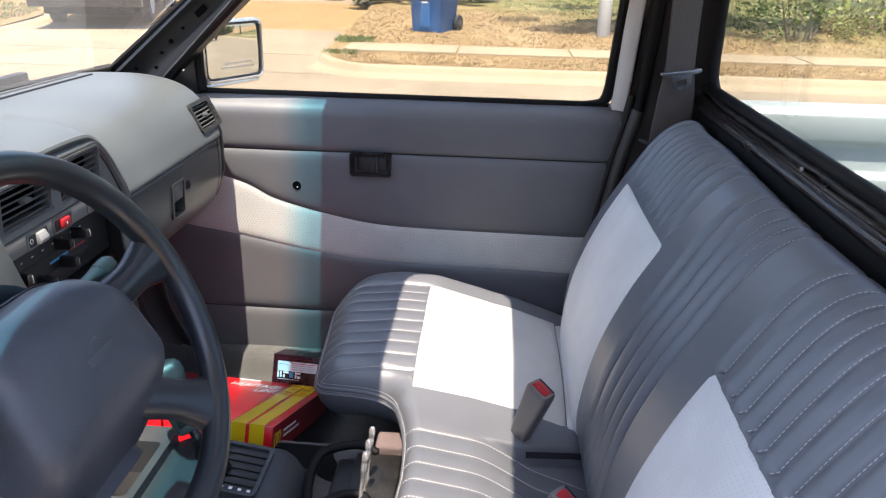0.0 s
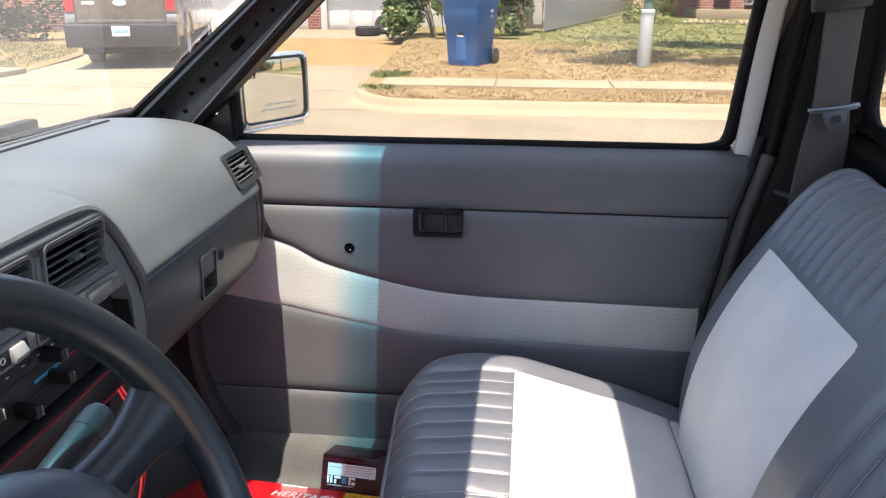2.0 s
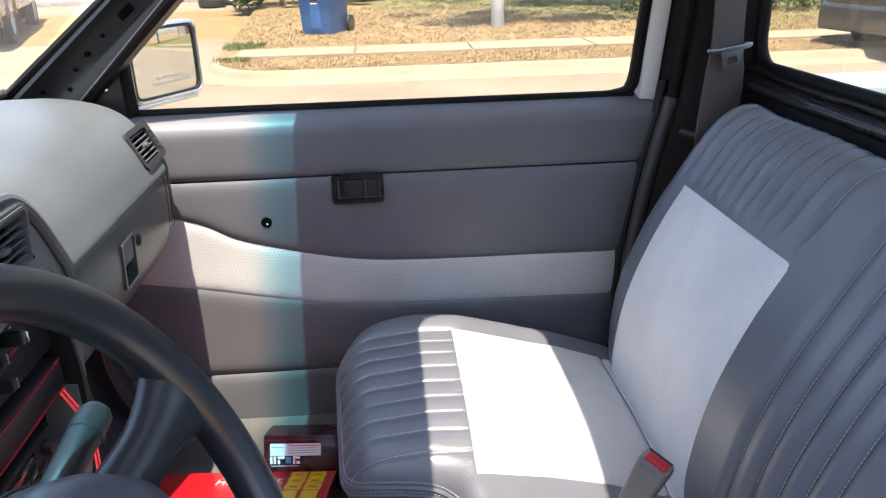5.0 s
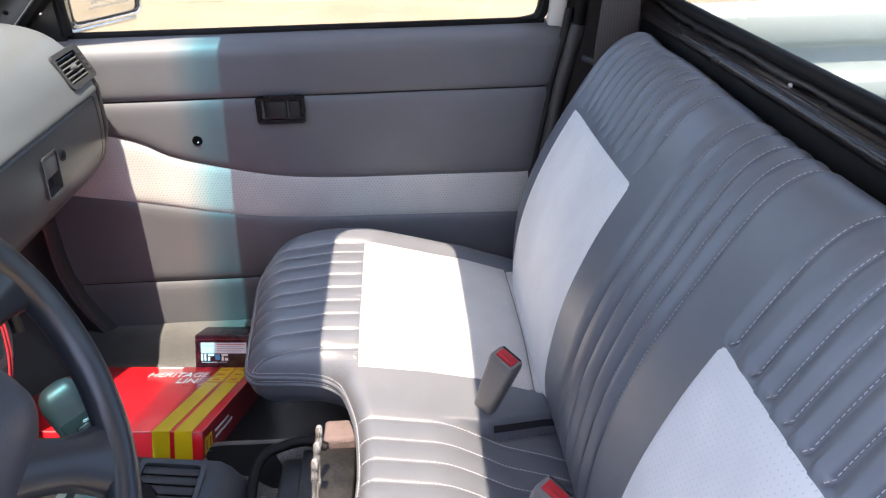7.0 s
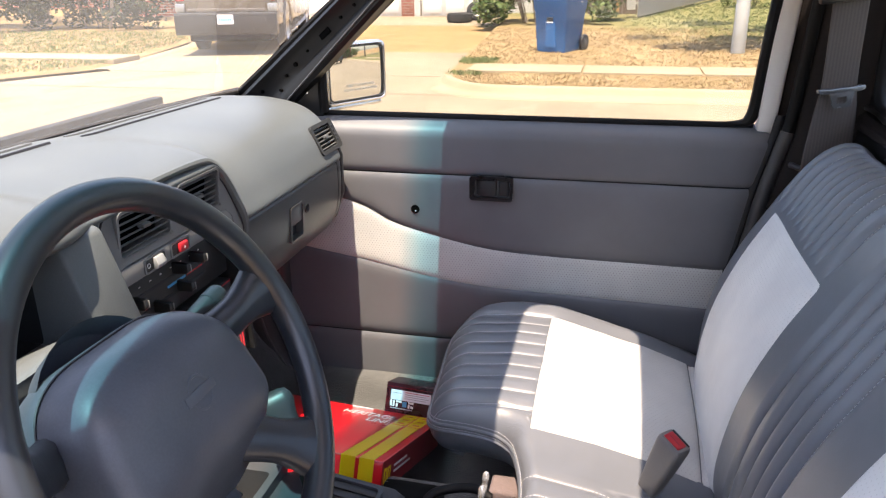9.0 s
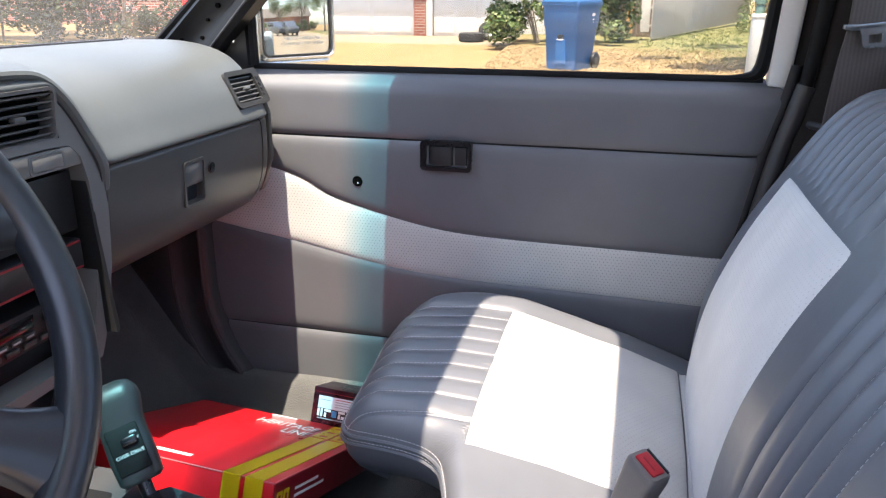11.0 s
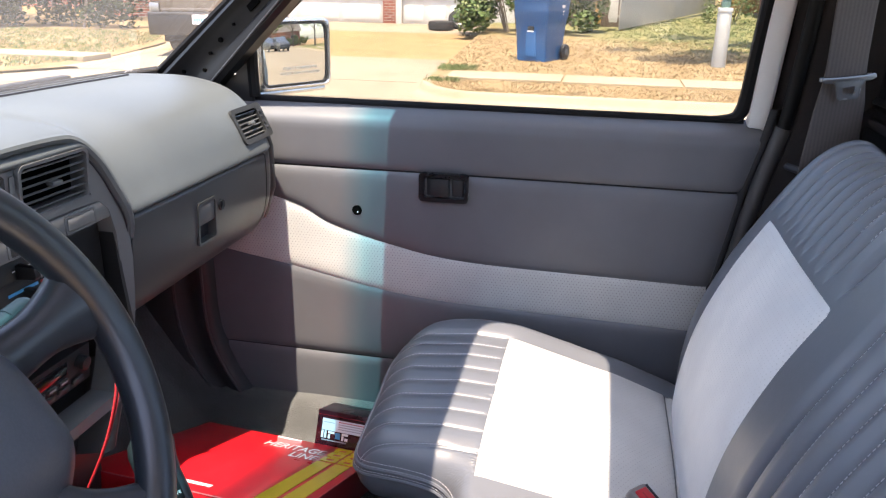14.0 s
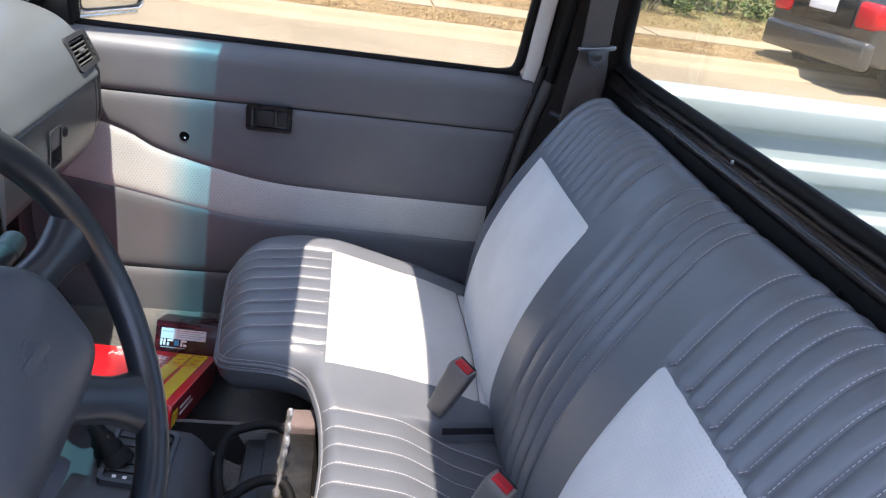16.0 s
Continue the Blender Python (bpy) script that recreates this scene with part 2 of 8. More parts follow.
def glass(name, tint=(0.97, 0.985, 0.975), dust=0.03, band=None):
    """A clear pane: light goes straight through, the surface mirrors a little, and dust lies on it."""
    s = Nodes(name)
    s.t.nodes.remove(s.b)
    clear = s.n("ShaderNodeBsdfTransparent")
    clear.inputs[0].default_value = (*tint, 1)
    if band:
        c = s.n("ShaderNodeTexCoord")
        sep = s.n("ShaderNodeSeparateXYZ")
        s.link(c.outputs["Object"], sep.inputs[0])
        r = s.n("ShaderNodeMapRange")
        r.inputs[1].default_value, r.inputs[2].default_value = band[0], band[1]
        s.link(sep.outputs[2], r.inputs[0])
        s.link(s.ramp(r.outputs[0], [(0.0, tint), (0.35, tuple(0.5 * (x + y) for x, y in zip(tint, band[2]))), (0.75, band[2]), (1.0, band[3])]), clear.inputs[0])
    shine = s.n("ShaderNodeBsdfGlossy")
    shine.inputs["Roughness"].default_value = 0.0
    dirt = s.n("ShaderNodeBsdfTranslucent" if band else "ShaderNodeBsdfDiffuse")
    dirt.inputs[0].default_value = (0.72, 0.72, 0.70, 1)
    m1 = s.n("ShaderNodeMixShader")
    grime = s.n("ShaderNodeMapRange")
    grime.inputs[3].default_value, grime.inputs[4].default_value = dust * 0.3, dust * 1.7
    s.link(s.noise(9.0, 6), grime.inputs[0])
    s.link(grime.outputs[0], m1.inputs[0])
    s.link(clear.outputs[0], m1.inputs[1])
    s.link(dirt.outputs[0], m1.inputs[2])
    lw = s.n("ShaderNodeLayerWeight", Blend=0.5)
    facing = s.math('MULTIPLY', s.math('POWER', lw.outputs["Facing"], 5.0), 0.9)
    m2 = s.n("ShaderNodeMixShader")
    s.link(s.math('ADD', facing, 0.035), m2.inputs[0])
    s.link(m1.outputs[0], m2.inputs[1])
    s.link(shine.outputs[0], m2.inputs[2])
    s.link(m2.outputs[0], s.out.inputs["Surface"])
    return s.m


M_VINYL = leather("charcoal_vinyl", (0.121, 0.134, 0.154), 0.38, 0.85)
M_DOORVINYL = leather("door_vinyl", (0.114, 0.117, 0.127), 0.42, 0.45)
M_BACKING = surface("vinyl_edge", (0.020, 0.020, 0.022), 0.6, spec=0.3)
# one suede in two tones: sunlit cushion painted darker, shaded back lighter
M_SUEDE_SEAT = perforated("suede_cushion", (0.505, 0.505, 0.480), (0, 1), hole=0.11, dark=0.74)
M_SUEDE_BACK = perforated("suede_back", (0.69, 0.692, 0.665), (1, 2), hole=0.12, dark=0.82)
M_SUEDE_DOOR = perforated("suede_door", (0.49, 0.49, 0.468), (0, 2), pitch=0.0066, hole=0.14)
M_THREAD = surface("thread", (0.60, 0.61, 0.63), 0.8, bump=0)
M_DASH = surface("dash_grey_plastic", (0.086, 0.096, 0.100), 0.42, 0.22, 5, 700, 0.25, 0.4)
M_DASHDARK = surface("dash_lower_plastic", (0.064, 0.062, 0.060), 0.31, 0.08, 9, 700, 0.25, 0.4)
M_VENTFRAME = surface("vent_frame_plastic", (0.026, 0.027, 0.028), 0.48, 0.08, 9, 700, 0.2, 0.4, spec=0.22)
M_DASHMID = surface("dash_mid_plastic", (0.088, 0.092, 0.095), 0.45, 0.08, 9, 700, 0.22, 0.4)
M_FASCIA = surface("centre_fascia_plastic", (0.150, 0.150, 0.150), 0.36, 0.12, 9, 700, 0.22, 0.4)
M_SWITCHGREY = surface("switch_grey_plastic", (0.24, 0.245, 0.25), 0.42, 0.1, 15, 400, 0.1, 0.2)
M_BLACK = surface("black_plastic", (0.014, 0.014, 0.015), 0.42, 0.2, 12, 500, 0.12, 0.3)
M_BLACKGLOSS = surface("black_gloss", (0.008, 0.008, 0.010), 0.28, 0.2, 12, 500, 0.05, 0.2)
M_RUBBER = surface("black_rubber", (0.0045, 0.0045, 0.005), 0.62, 0.25, 14, 260, 0.3, 0.6, spec=0.22)
M_MAT = surface("dull_black_mat", (0.0055, 0.0055, 0.006), 0.85, 0.3, 9, 200, 0.15, 0.4, spec=0.12)
M_METALBLACK = surface("painted_black_metal", (0.008, 0.008, 0.009), 0.40, 0.25, 11, 150, 0.12, 0.5, spec=0.28)
M_POSTTRIM = surface("post_trim_vinyl", (0.017, 0.0145, 0.0145), 0.65, 0.3, 9, 300, 0.3, 0.6, spec=0.18)
M_WELT = surface("door_seal_vinyl", (0.044, 0.042, 0.043), 0.5, 0.15, 9, 500, 0.25, 0.5)
M_KICK = surface("kick_panel_plastic", (0.030, 0.030, 0.032), 0.5, 0.15, 9, 500, 0.2, 0.4)
M_HEADLINER = surface("headliner", (0.70, 0.70, 0.69), 0.9, 0.05, 5, 400, 0.2, 0.5)
M_WHEEL = leather("steering_wheel_vinyl", (0.015, 0.018, 0.023), 0.30, 0.6)
M_PAD = surface("wheel_pad_plastic", (0.054, 0.062, 0.078), 0.42, 0.22, 15, 420, 0.25, 0.4)
M_EMBLEM = surface("emblem_grey", (0.060, 0.069, 0.086), 0.42, 0.1)
M_CARPET = surface("grey_carpet", (0.070, 0.069, 0.068), 0.95, 0.35, 14, 420, 1.0, 4.0, spec=0.1, sheen=0.3)
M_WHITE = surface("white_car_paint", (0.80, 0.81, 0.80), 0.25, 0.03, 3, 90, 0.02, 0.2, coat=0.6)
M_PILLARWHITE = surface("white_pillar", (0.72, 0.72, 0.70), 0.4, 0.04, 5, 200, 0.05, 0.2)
# bed white painted darker than the body, to offset the sun on it
M_BED = surface("dimmed_bed_white", (0.25, 0.295, 0.300), 0.38, 0.06, 3, 90, 0.05, 0.3)
M_CHROME = surface("chrome", (0.82, 0.83, 0.84), 0.08, 0.04, 10, 200, 0.0, metal=1.0, rough_vary=0.04)
M_SHELLCHROME = surface("mirror_shell_chrome", (0.70, 0.71, 0.72), 0.26, 0.05, 10, 200, 0.0, metal=0.85, rough_vary=0.05)
M_PLATE = surface("scuffed_plate", (0.060, 0.058, 0.055), 0.48, 0.4, 22, 200, 0.3, 0.5, metal=0.85, rough_vary=0.15)
M_STEEL = surface("worn_steel", (0.45, 0.44, 0.42), 0.38, 0.25, 18, 240, 0.3, 0.5, metal=1.0, rough_vary=0.15)
M_TONGUE = surface("bright_tongue_steel", (0.21, 0.225, 0.245), 0.26, 0.2, 20, 200, 0.1, 0.2, metal=0.6)
M_CONSOLE = surface("console_plastic", (0.040, 0.043, 0.049), 0.42, 0.15, 9, 500, 0.2, 0.4)
M_LEVER = surface("polished_lever", (0.78, 0.78, 0.77), 0.22, 0.1, 30, 200, 0.05, 0.1, metal=0.75)
# near-black without gloss, paints the shade inside holes, ducts and under the truck
M_DEEPSHADE = surface("painted_deep_shade", (0.004, 0.004, 0.004), 1.0, 0.2, bump=0, spec=0.0)
M_SLAT = surface("vent_slat_plastic", (0.085, 0.086, 0.088), 0.38, 0.08, 12, 400, 0.1, 0.2)
M_DULLGREY = surface("dull_grey_edge", (0.10, 0.10, 0.105), 0.4, 0.3, 30, 200, 0.2, 0.3, metal=0.5)
M_TORNVINYL = surface("worn_lining", (0.012, 0.011, 0.011), 0.42, 0.45, 30, 160, 0.4, 1.2, spec=0.4)
M_LIP = surface("glossy_black_lip", (0.013, 0.010, 0.010), 0.24, 0.3, 18, 120, 0.15, 0.8, spec=0.5)
M_MIRROR = surface("mirror_silver", (0.70, 0.72, 0.72), 0.01, 0.0, bump=0, metal=1.0, rough_vary=0.005)
M_RED = surface("red_card", (0.60, 0.010, 0.016), 0.30, 0.06, 5, 300, 0.05, 0.2, coat=0.25)
M_REDDARK = surface("red_card_side", (0.25, 0.008, 0.016), 0.36, 0.08, 5, 300, 0.05, 0.2)
M_YELLOW = surface("yellow_print", (0.62, 0.44, 0.008), 0.4, 0.04, 6, 300, 0.02, 0.1)
M_PRINT = surface("white_print", (0.8, 0.78, 0.78), 0.45, 0.04, 6, 300, 0.0)
M_MAROON = surface("maroon_card", (0.035, 0.006, 0.010), 0.28, 0.25, 8, 300, 0.05, 0.2, coat=0.3)
M_LIDPRINT = surface("faded_lid_print", (0.62, 0.44, 0.45), 0.45, 0.06, 20, 300, 0.0)
M_PRINTGREY = surface("grey_print", (0.30, 0.30, 0.33), 0.5, 0.04, bump=0)
M_FOLD = surface("worn_card_fold", (0.62, 0.10, 0.11), 0.45, 0.15, 20, 300, 0.05, 0.1)
M_LABEL = surface("paper_label", (0.68, 0.70, 0.76), 0.6, 0.05, 9, 300, 0.0)
# near-black for small black bits and for painted shade in slots and gaps
M_NEARBLACK = surface("ink", (0.012, 0.012, 0.016), 0.6, 0.1, bump=0)
M_CYAN = surface("cyan_print", (0.05, 0.30, 0.55), 0.5, 0.05, bump=0)
M_REDBUTTON = surface("red_button", (0.42, 0.014, 0.022), 0.4, 0.08, 20, 300, 0.05, 0.1)
M_REDWIRE = surface("red_wire", (0.28, 0.010, 0.016), 0.45, 0.1, bump=0)
M_BUCKLE = surface("grey_buckle_plastic", (0.16, 0.15, 0.142), 0.42, 0.1, 20, 500, 0.2, 0.3)
M_GREYKNOB = surface("grey_knob_plastic", (0.022, 0.025, 0.027), 0.42, 0.08, 15, 600, 0.25, 0.4)
M_LIGHTPLASTIC = surface("light_grey_plastic", (0.42, 0.43, 0.43), 0.45, 0.06, 15, 400, 0.1, 0.2)
M_SCREEN = surface("dark_display", (0.01, 0.011, 0.012), 0.12, 0.1, bump=0)
M_GLASS = glass("clear_window_glass", (0.81, 0.835, 0.825), 0.02)
M_SMOKED = glass("smoked_roof_glass", (0.74, 0.735, 0.72), 0.01)
M_REARGLASS = glass("rear_window_glass", (0.84, 0.87, 0.855), 0.04)
M_SHIELD = glass("windscreen_glass", (0.76, 0.81, 0.80), 0.045, band=(1.420, 1.466, (0.14, 0.46, 0.56), (0.08, 0.32, 0.42)))


def strap_material():
    s = Nodes("belt_webbing")
    c = s.n("ShaderNodeTexCoord")
    w = s.n("ShaderNodeTexWave", Scale=55.0, Distortion=0.0)
    w.bands_direction = 'X'
    s.link(c.outputs["Object"], w.inputs["Vector"])
    f = s.noise(420.0, 2)
    col = s.mix(w.outputs["Fac"], (0.072, 0.060, 0.058), (0.100, 0.084, 0.080))
    s.link(s.mix(0.3, col, s.ramp(f, [(0.3, (0.045, 0.040, 0.037)), (0.7, (0.088, 0.078, 0.073))])), s.b.inputs["Base Color"])
    s.b.inputs["Roughness"].default_value = 0.75
    s.bump(w.outputs["Fac"], 0.15, 0.0004)
    return s.m


M_BELT = strap_material()


def ground_material(name, lo, mid, hi, scale=1.2, grit=60.0, crack=0.0):
    s = Nodes(name)
    vec = s.coords()
    col = s.ramp(s.noise(scale, 6, vec=vec), [(0.3, lo), (0.5, mid), (0.72, hi)])
    g = s.noise(grit, 4, vec=vec)
    col = s.mix(0.5, col, s.ramp(g, [(0.3, tuple(c * 0.75 for c in mid)), (0.7, tuple(min(1, c * 1.2) for c in mid))]))
    if crack:
        v = s.n("ShaderNodeTexVoronoi", Scale=crack)
        v.feature = 'DISTANCE_TO_EDGE'
        s.link(vec, v.inputs["Vector"])
        line = s.math('LESS_THAN', v.outputs["Distance"], 0.006)
        col = s.mix(line, col, tuple(c * 0.6 for c in lo))
    s.link(col, s.b.inputs["Base Color"])
    s.b.inputs["Roughness"].default_value = 0.9
    s.b.inputs["Specular IOR Level"].default_value = 0.2
    s.bump(g, 0.4, 0.01)
    return s.m


M_CONCRETE = ground_material("driveway_concrete", (0.148, 0.117, 0.080), (0.220, 0.179, 0.127), (0.268, 0.224, 0.162), 0.6, 40)
M_ROAD = ground_material("road_concrete", (0.137, 0.111, 0.077), (0.203, 0.166, 0.118), (0.252, 0.211, 0.153), 0.8, 55)
M_WALK = ground_material("pavement_concrete", (0.214, 0.172, 0.115), (0.260, 0.211, 0.145), (0.291, 0.238, 0.169), 0.9, 45)
M_SOIL = ground_material("dry_lawn_soil", (0.15, 0.095, 0.045), (0.22, 0.145, 0.068), (0.28, 0.19, 0.09), 1.4, 30)


def lawn_material():
    """Straw-coloured turf that turns thin green under the tree."""
    s = Nodes("lawn_turf")
    c = s.n("ShaderNodeTexCoord")
    sep = s.n("ShaderNodeSeparateXYZ")
    s.link(c.outputs["Object"], sep.inputs[0])
    dry = s.ramp(s.noise(1.4, 6), [(0.3, (0.145, 0.093, 0.054)), (0.5, (0.205, 0.140, 0.080)), (0.72, (0.275, 0.197, 0.115))])
    green = s.ramp(s.noise(2.2, 6), [(0.3, (0.066, 0.080, 0.032)), (0.5, (0.108, 0.122, 0.052)), (0.75, (0.175, 0.165, 0.080))])
    far = s.math('ADD', s.math('MULTIPLY', sep.outputs[1], 0.17), s.math('MULTIPLY', sep.outputs[0], 0.16))
    mask = s.math('ADD', s.math('SUBTRACT', far, 2.72), s.math('MULTIPLY', s.noise(0.6, 5), 1.6))
    r = s.n("ShaderNodeMapRange")
    r.inputs[1].default_value, r.inputs[2].default_value = 0.5, 1.15
    s.link(mask, r.inputs[0])
    col = s.mix(r.outputs[0], dry, green)
    g = s.noise(45.0, 4)
    s.link(s.mix(0.35, col, s.ramp(g, [(0.3, (0.10, 0.075, 0.03)), (0.7, (0.30, 0.23, 0.11))])), s.b.inputs["Base Color"])
    s.b.inputs["Roughness"].default_value = 0.95
    s.b.inputs["Specular IOR Level"].default_value = 0.1
    s.bump(g, 0.6, 0.02)
    return s.m


M_LAWN = lawn_material()


def blades_material(name, stops):
    s = Nodes(name)
    g = s.n("ShaderNodeNewGeometry")
    s.link(s.ramp(g.outputs["Random Per Island"], stops), s.b.inputs["Base Color"])
    s.b.inputs["Roughness"].default_value = 0.7
    s.b.inputs["Specular IOR Level"].default_value = 0.2
    return s.m


M_DRYGRASS = blades_material("dry_grass", [(0.0, (0.22, 0.145, 0.080)), (0.4, (0.31, 0.215, 0.118)), (0.8, (0.40, 0.295, 0.165)), (1.0, (0.23, 0.20, 0.095))])
M_GREENGRASS = blades_material("green_grass", [(0.0, (0.060, 0.100, 0.032)), (0.5, (0.105, 0.145, 0.052)), (1.0, (0.20, 0.19, 0.085))])
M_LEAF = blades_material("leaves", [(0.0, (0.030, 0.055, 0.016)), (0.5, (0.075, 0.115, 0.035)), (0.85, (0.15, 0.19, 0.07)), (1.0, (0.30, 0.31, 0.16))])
# darkened copy of the leaf colours: the trees' shade is painted in
M_LEAFSHADED = blades_material("leaves_painted_shade", [(0.0, (0.012, 0.020, 0.010)), (0.5, (0.026, 0.038, 0.018)), (1.0, (0.055, 0.068, 0.034))])
M_LEAFBRIGHT = blades_material("bright_leaves", [(0.0, (0.14, 0.24, 0.02)), (0.5, (0.26, 0.38, 0.03)), (1.0, (0.42, 0.5, 0.08))])
M_BARK = surface("bark", (0.16, 0.13, 0.10), 0.9, 0.35, 6, 60, 1.0, 12)
M_BINBLUE = surface("blue_bin_plastic", (0.022, 0.105, 0.27), 0.45, 0.12, 4, 120, 0.1, 1.0)
M_TYRE = surface("tyre_rubber", (0.025, 0.025, 0.026), 0.8, 0.2, 8, 120, 0.4, 2.0)
M_PAINTWHITE = surface("white_house_paint", (0.66, 0.64, 0.60), 0.6, 0.05, 1.5, 60, 0.1, 1.0)
M_SIDING = surface("grey_siding_paint", (0.36, 0.34, 0.315), 0.75, 0.08, 1.2, 60, 0.2, 1.0)
M_CEDAR = surface("cedar_boards", (0.34, 0.15, 0.06), 0.75, 0.25, 3, 60, 0.4, 2.0)
M_POSTWOOD = surface("new_timber", (0.55, 0.32, 0.10), 0.7, 0.15, 4, 60, 0.3, 1.0)
M_ROOF = surface("shingle", (0.10, 0.085, 0.075), 0.9, 0.3, 4, 20, 0.6, 8.0)
M_TAUPE = surface("brown_truck_paint", (0.115, 0.092, 0.072), 0.28, 0.06, 2, 60, 0.02, 0.2, coat=0.7)
M_SILVER = surface("silver_car_paint", (0.060, 0.060, 0.059), 0.32, 0.05, 2, 60, 0.02, 0.2, metal=0.4, coat=0.7)
M_TAIL = surface("red_tail_lens", (0.55, 0.012, 0.018), 0.15, 0.06, bump=0)
M_DARKGLASS = surface("dark_car_glass", (0.015, 0.017, 0.019), 0.06, 0.1, bump=0)
M_GALV = surface("grey_bollard_plastic", (0.48, 0.49, 0.47), 0.5, 0.1, 5, 80, 0.1, 0.5)
M_GREENIRON = surface("green_painted_iron", (0.10, 0.17, 0.14), 0.5, 0.2, 8, 80, 0.2, 0.8)


def brickwall_material():
    s = Nodes("far_brickwork")
    c = s.n("ShaderNodeTexCoord")
    mp = s.n("ShaderNodeMapping")
    mp.inputs["Rotation"].default_value = (radians(90), 0, 0)
    s.link(c.outputs["Object"], mp.inputs["Vector"])
    b = s.n("ShaderNodeTexBrick", Scale=1.0)
    b.inputs["Color1"].default_value = (0.26, 0.075, 0.05, 1)
    b.inputs["Color2"].default_value = (0.36, 0.12, 0.08, 1)
    b.inputs["Mortar"].default_value = (0.45, 0.40, 0.34, 1)
    b.inputs["Brick Width"].default_value = 0.21
    b.inputs["Row Height"].default_value = 0.075
    b.inputs["Mortar Size"].default_value = 0.008
    s.link(mp.outputs[0], b.inputs["Vector"])
    s.link(b.outputs["Color"], s.b.inputs["Base Color"])
    s.b.inputs["Roughness"].default_value = 0.85
    s.bump(b.outputs["Fac"], 0.5, -0.006)
    return s.m


M_BRICKWALL = brickwall_material()

# ---------------------------------------------------------------- cab: floor, roof, rear wall, pillars
def floor_z(x, y):
    z = 0.405 + 0.165 * smoothstep(0.32, 0.13, abs(y)) + 0.045 * smoothstep(0.60, 0.66, abs(y))
    toe = max(0.0, -0.62 - x)
    return min(z + toe * 1.25, 0.575 - 0.06 * smoothstep(0.0, 0.2, x) if x > 0 else 9)


rows = []
for i in range(64):
    x = -0.92 + i * (1.50 / 63)
    rows.append([(x, y, floor_z(x, y) + 0.002 * noise.noise(Vector((x * 9, y * 9, 0)))) for y in np.linspace(-0.70, 0.70, 90)])
cab_floor = sheet("floor", rows, M_CARPET)
tagged(cab_floor, "grey moulded carpet over the cab floor and tunnel", "floor", kind="structure")
sol = cab_floor.modifiers.new("thick", 'SOLIDIFY')
sol.thickness, sol.offset = 0.012, -1

rows = []
for x in np.linspace(-0.52, 0.06, 60):
    rows.append([(x, y, floor_z(x, y) + 0.012 + 0.002 * noise.noise(Vector((x * 14, y * 14, 3)))) for y in np.linspace(-0.30, 0.33, 90)])
tunnel = sheet("trim_tunnel_mat", rows, M_MAT)
tagged(tunnel, "black rubber mat over the tunnel carpet", "floor mat", kind="structure")
firewall = part("wall_front", box_bm((-0.93, -0.72, 0.38), (-0.905, 0.72, 1.10), 0.004), M_BACKING)
tagged(firewall, "dark bulkhead under the windscreen", "wall", kind="structure")
# unseen wall added on the driver's side, stops light leaking under the dashboard
driver_light_block = part("wall_driver_kick", box_bm((-0.93, -0.715, 0.38), (-0.62, -0.695, 1.07), 0.004), M_KICK)
tagged(driver_light_block, "plain wall added out of view to keep light from the footwell", "wall", kind="structure")

# kick panel beside the passenger's feet, with its two folded edges
kick = thing("trim_kick_panel", "dark grey moulded kick panel beside the footwell", "trim", kind="structure")
rows = []
for i in range(13):
    z = 0.41 + i * 0.0475
    lean = 0.11 * max(0.0, (0.66 - z) / 0.25) ** 2.2
    rows.append([(-0.86, 0.66, z), (-0.76 + lean, 0.655, z), (-0.70 + lean, 0.645, z), (-0.685 + lean, 0.652, z), (-0.665 + lean, 0.672, z), (-0.645 + lean, 0.662, z),
                 (-0.625 + lean, 0.660, z), (-0.612 + lean, 0.672, z), (-0.605 + lean, 0.70, z)])
sheet("panel", rows, M_KICK, kick)
# paler bead along each of the two folds
for col in (3, 6):
    part("fold", tube_bm([(r[col][0], r[col][1] - 0.002, r[col][2]) for r in rows], 0.0030, 6), M_WELT, kick, "paler fold edge")


def rounded_rect(x0, x1, y0, y1, r, n=6):
    pts = []
    for cx, cy, a in ((x1 - r, y1 - r, 0), (x0 + r, y1 - r, 90), (x0 + r, y0 + r, 180), (x1 - r, y0 + r, 270)):
        for k in range(n + 1):
            t = radians(a + 90 * k / n)
            pts.append((cx + r * math.cos(t), cy + r * math.sin(t)))
    return pts


def ring_plate(outer, inner, place, d0, d1):
    """A plate with a hole: outlines of equal count, drawn out between two depths."""
    bm = bmesh.new()
    n = len(outer)
    o0, i0, o1, i1 = ([bm.verts.new(place(p, d)) for p in poly] for poly, d in ((outer, d0), (inner, d0), (outer, d1), (inner, d1)))
    for k in range(n):
        j = (k + 1) % n
        for f in ((o0[k], o0[j], i0[j], i0[k]), (o1[k], o1[j], i1[j], i1[k]), (o0[k], o0[j], o1[j], o1[k]), (i0[k], i0[j], i1[j], i1[k])):
            bm.faces.new(f)
    return bm


# roof with an assumed unseen hatch; its tint sets the sun on the seat
hatch = rounded_rect(-0.039, 0.190, -0.36, 0.36, 0.05)
roof_bm = ring_plate(rounded_rect(-0.215, 0.60, -0.63, 0.63, 0.02), hatch, lambda p, d: (p[0], p[1], d + 0.02 * (1 - (p[1] / 0.63) ** 2)), 1.475, 1.505)
roof = part("ceiling", roof_bm, M_HEADLINER)
tagged(roof, "pale cab roof with an assumed, unseen glazed hatch", "roof", kind="structure")
skylight = thing("window_3", "assumed smoked panel in the roof hatch, added to dim the sun", "window", kind="structure")
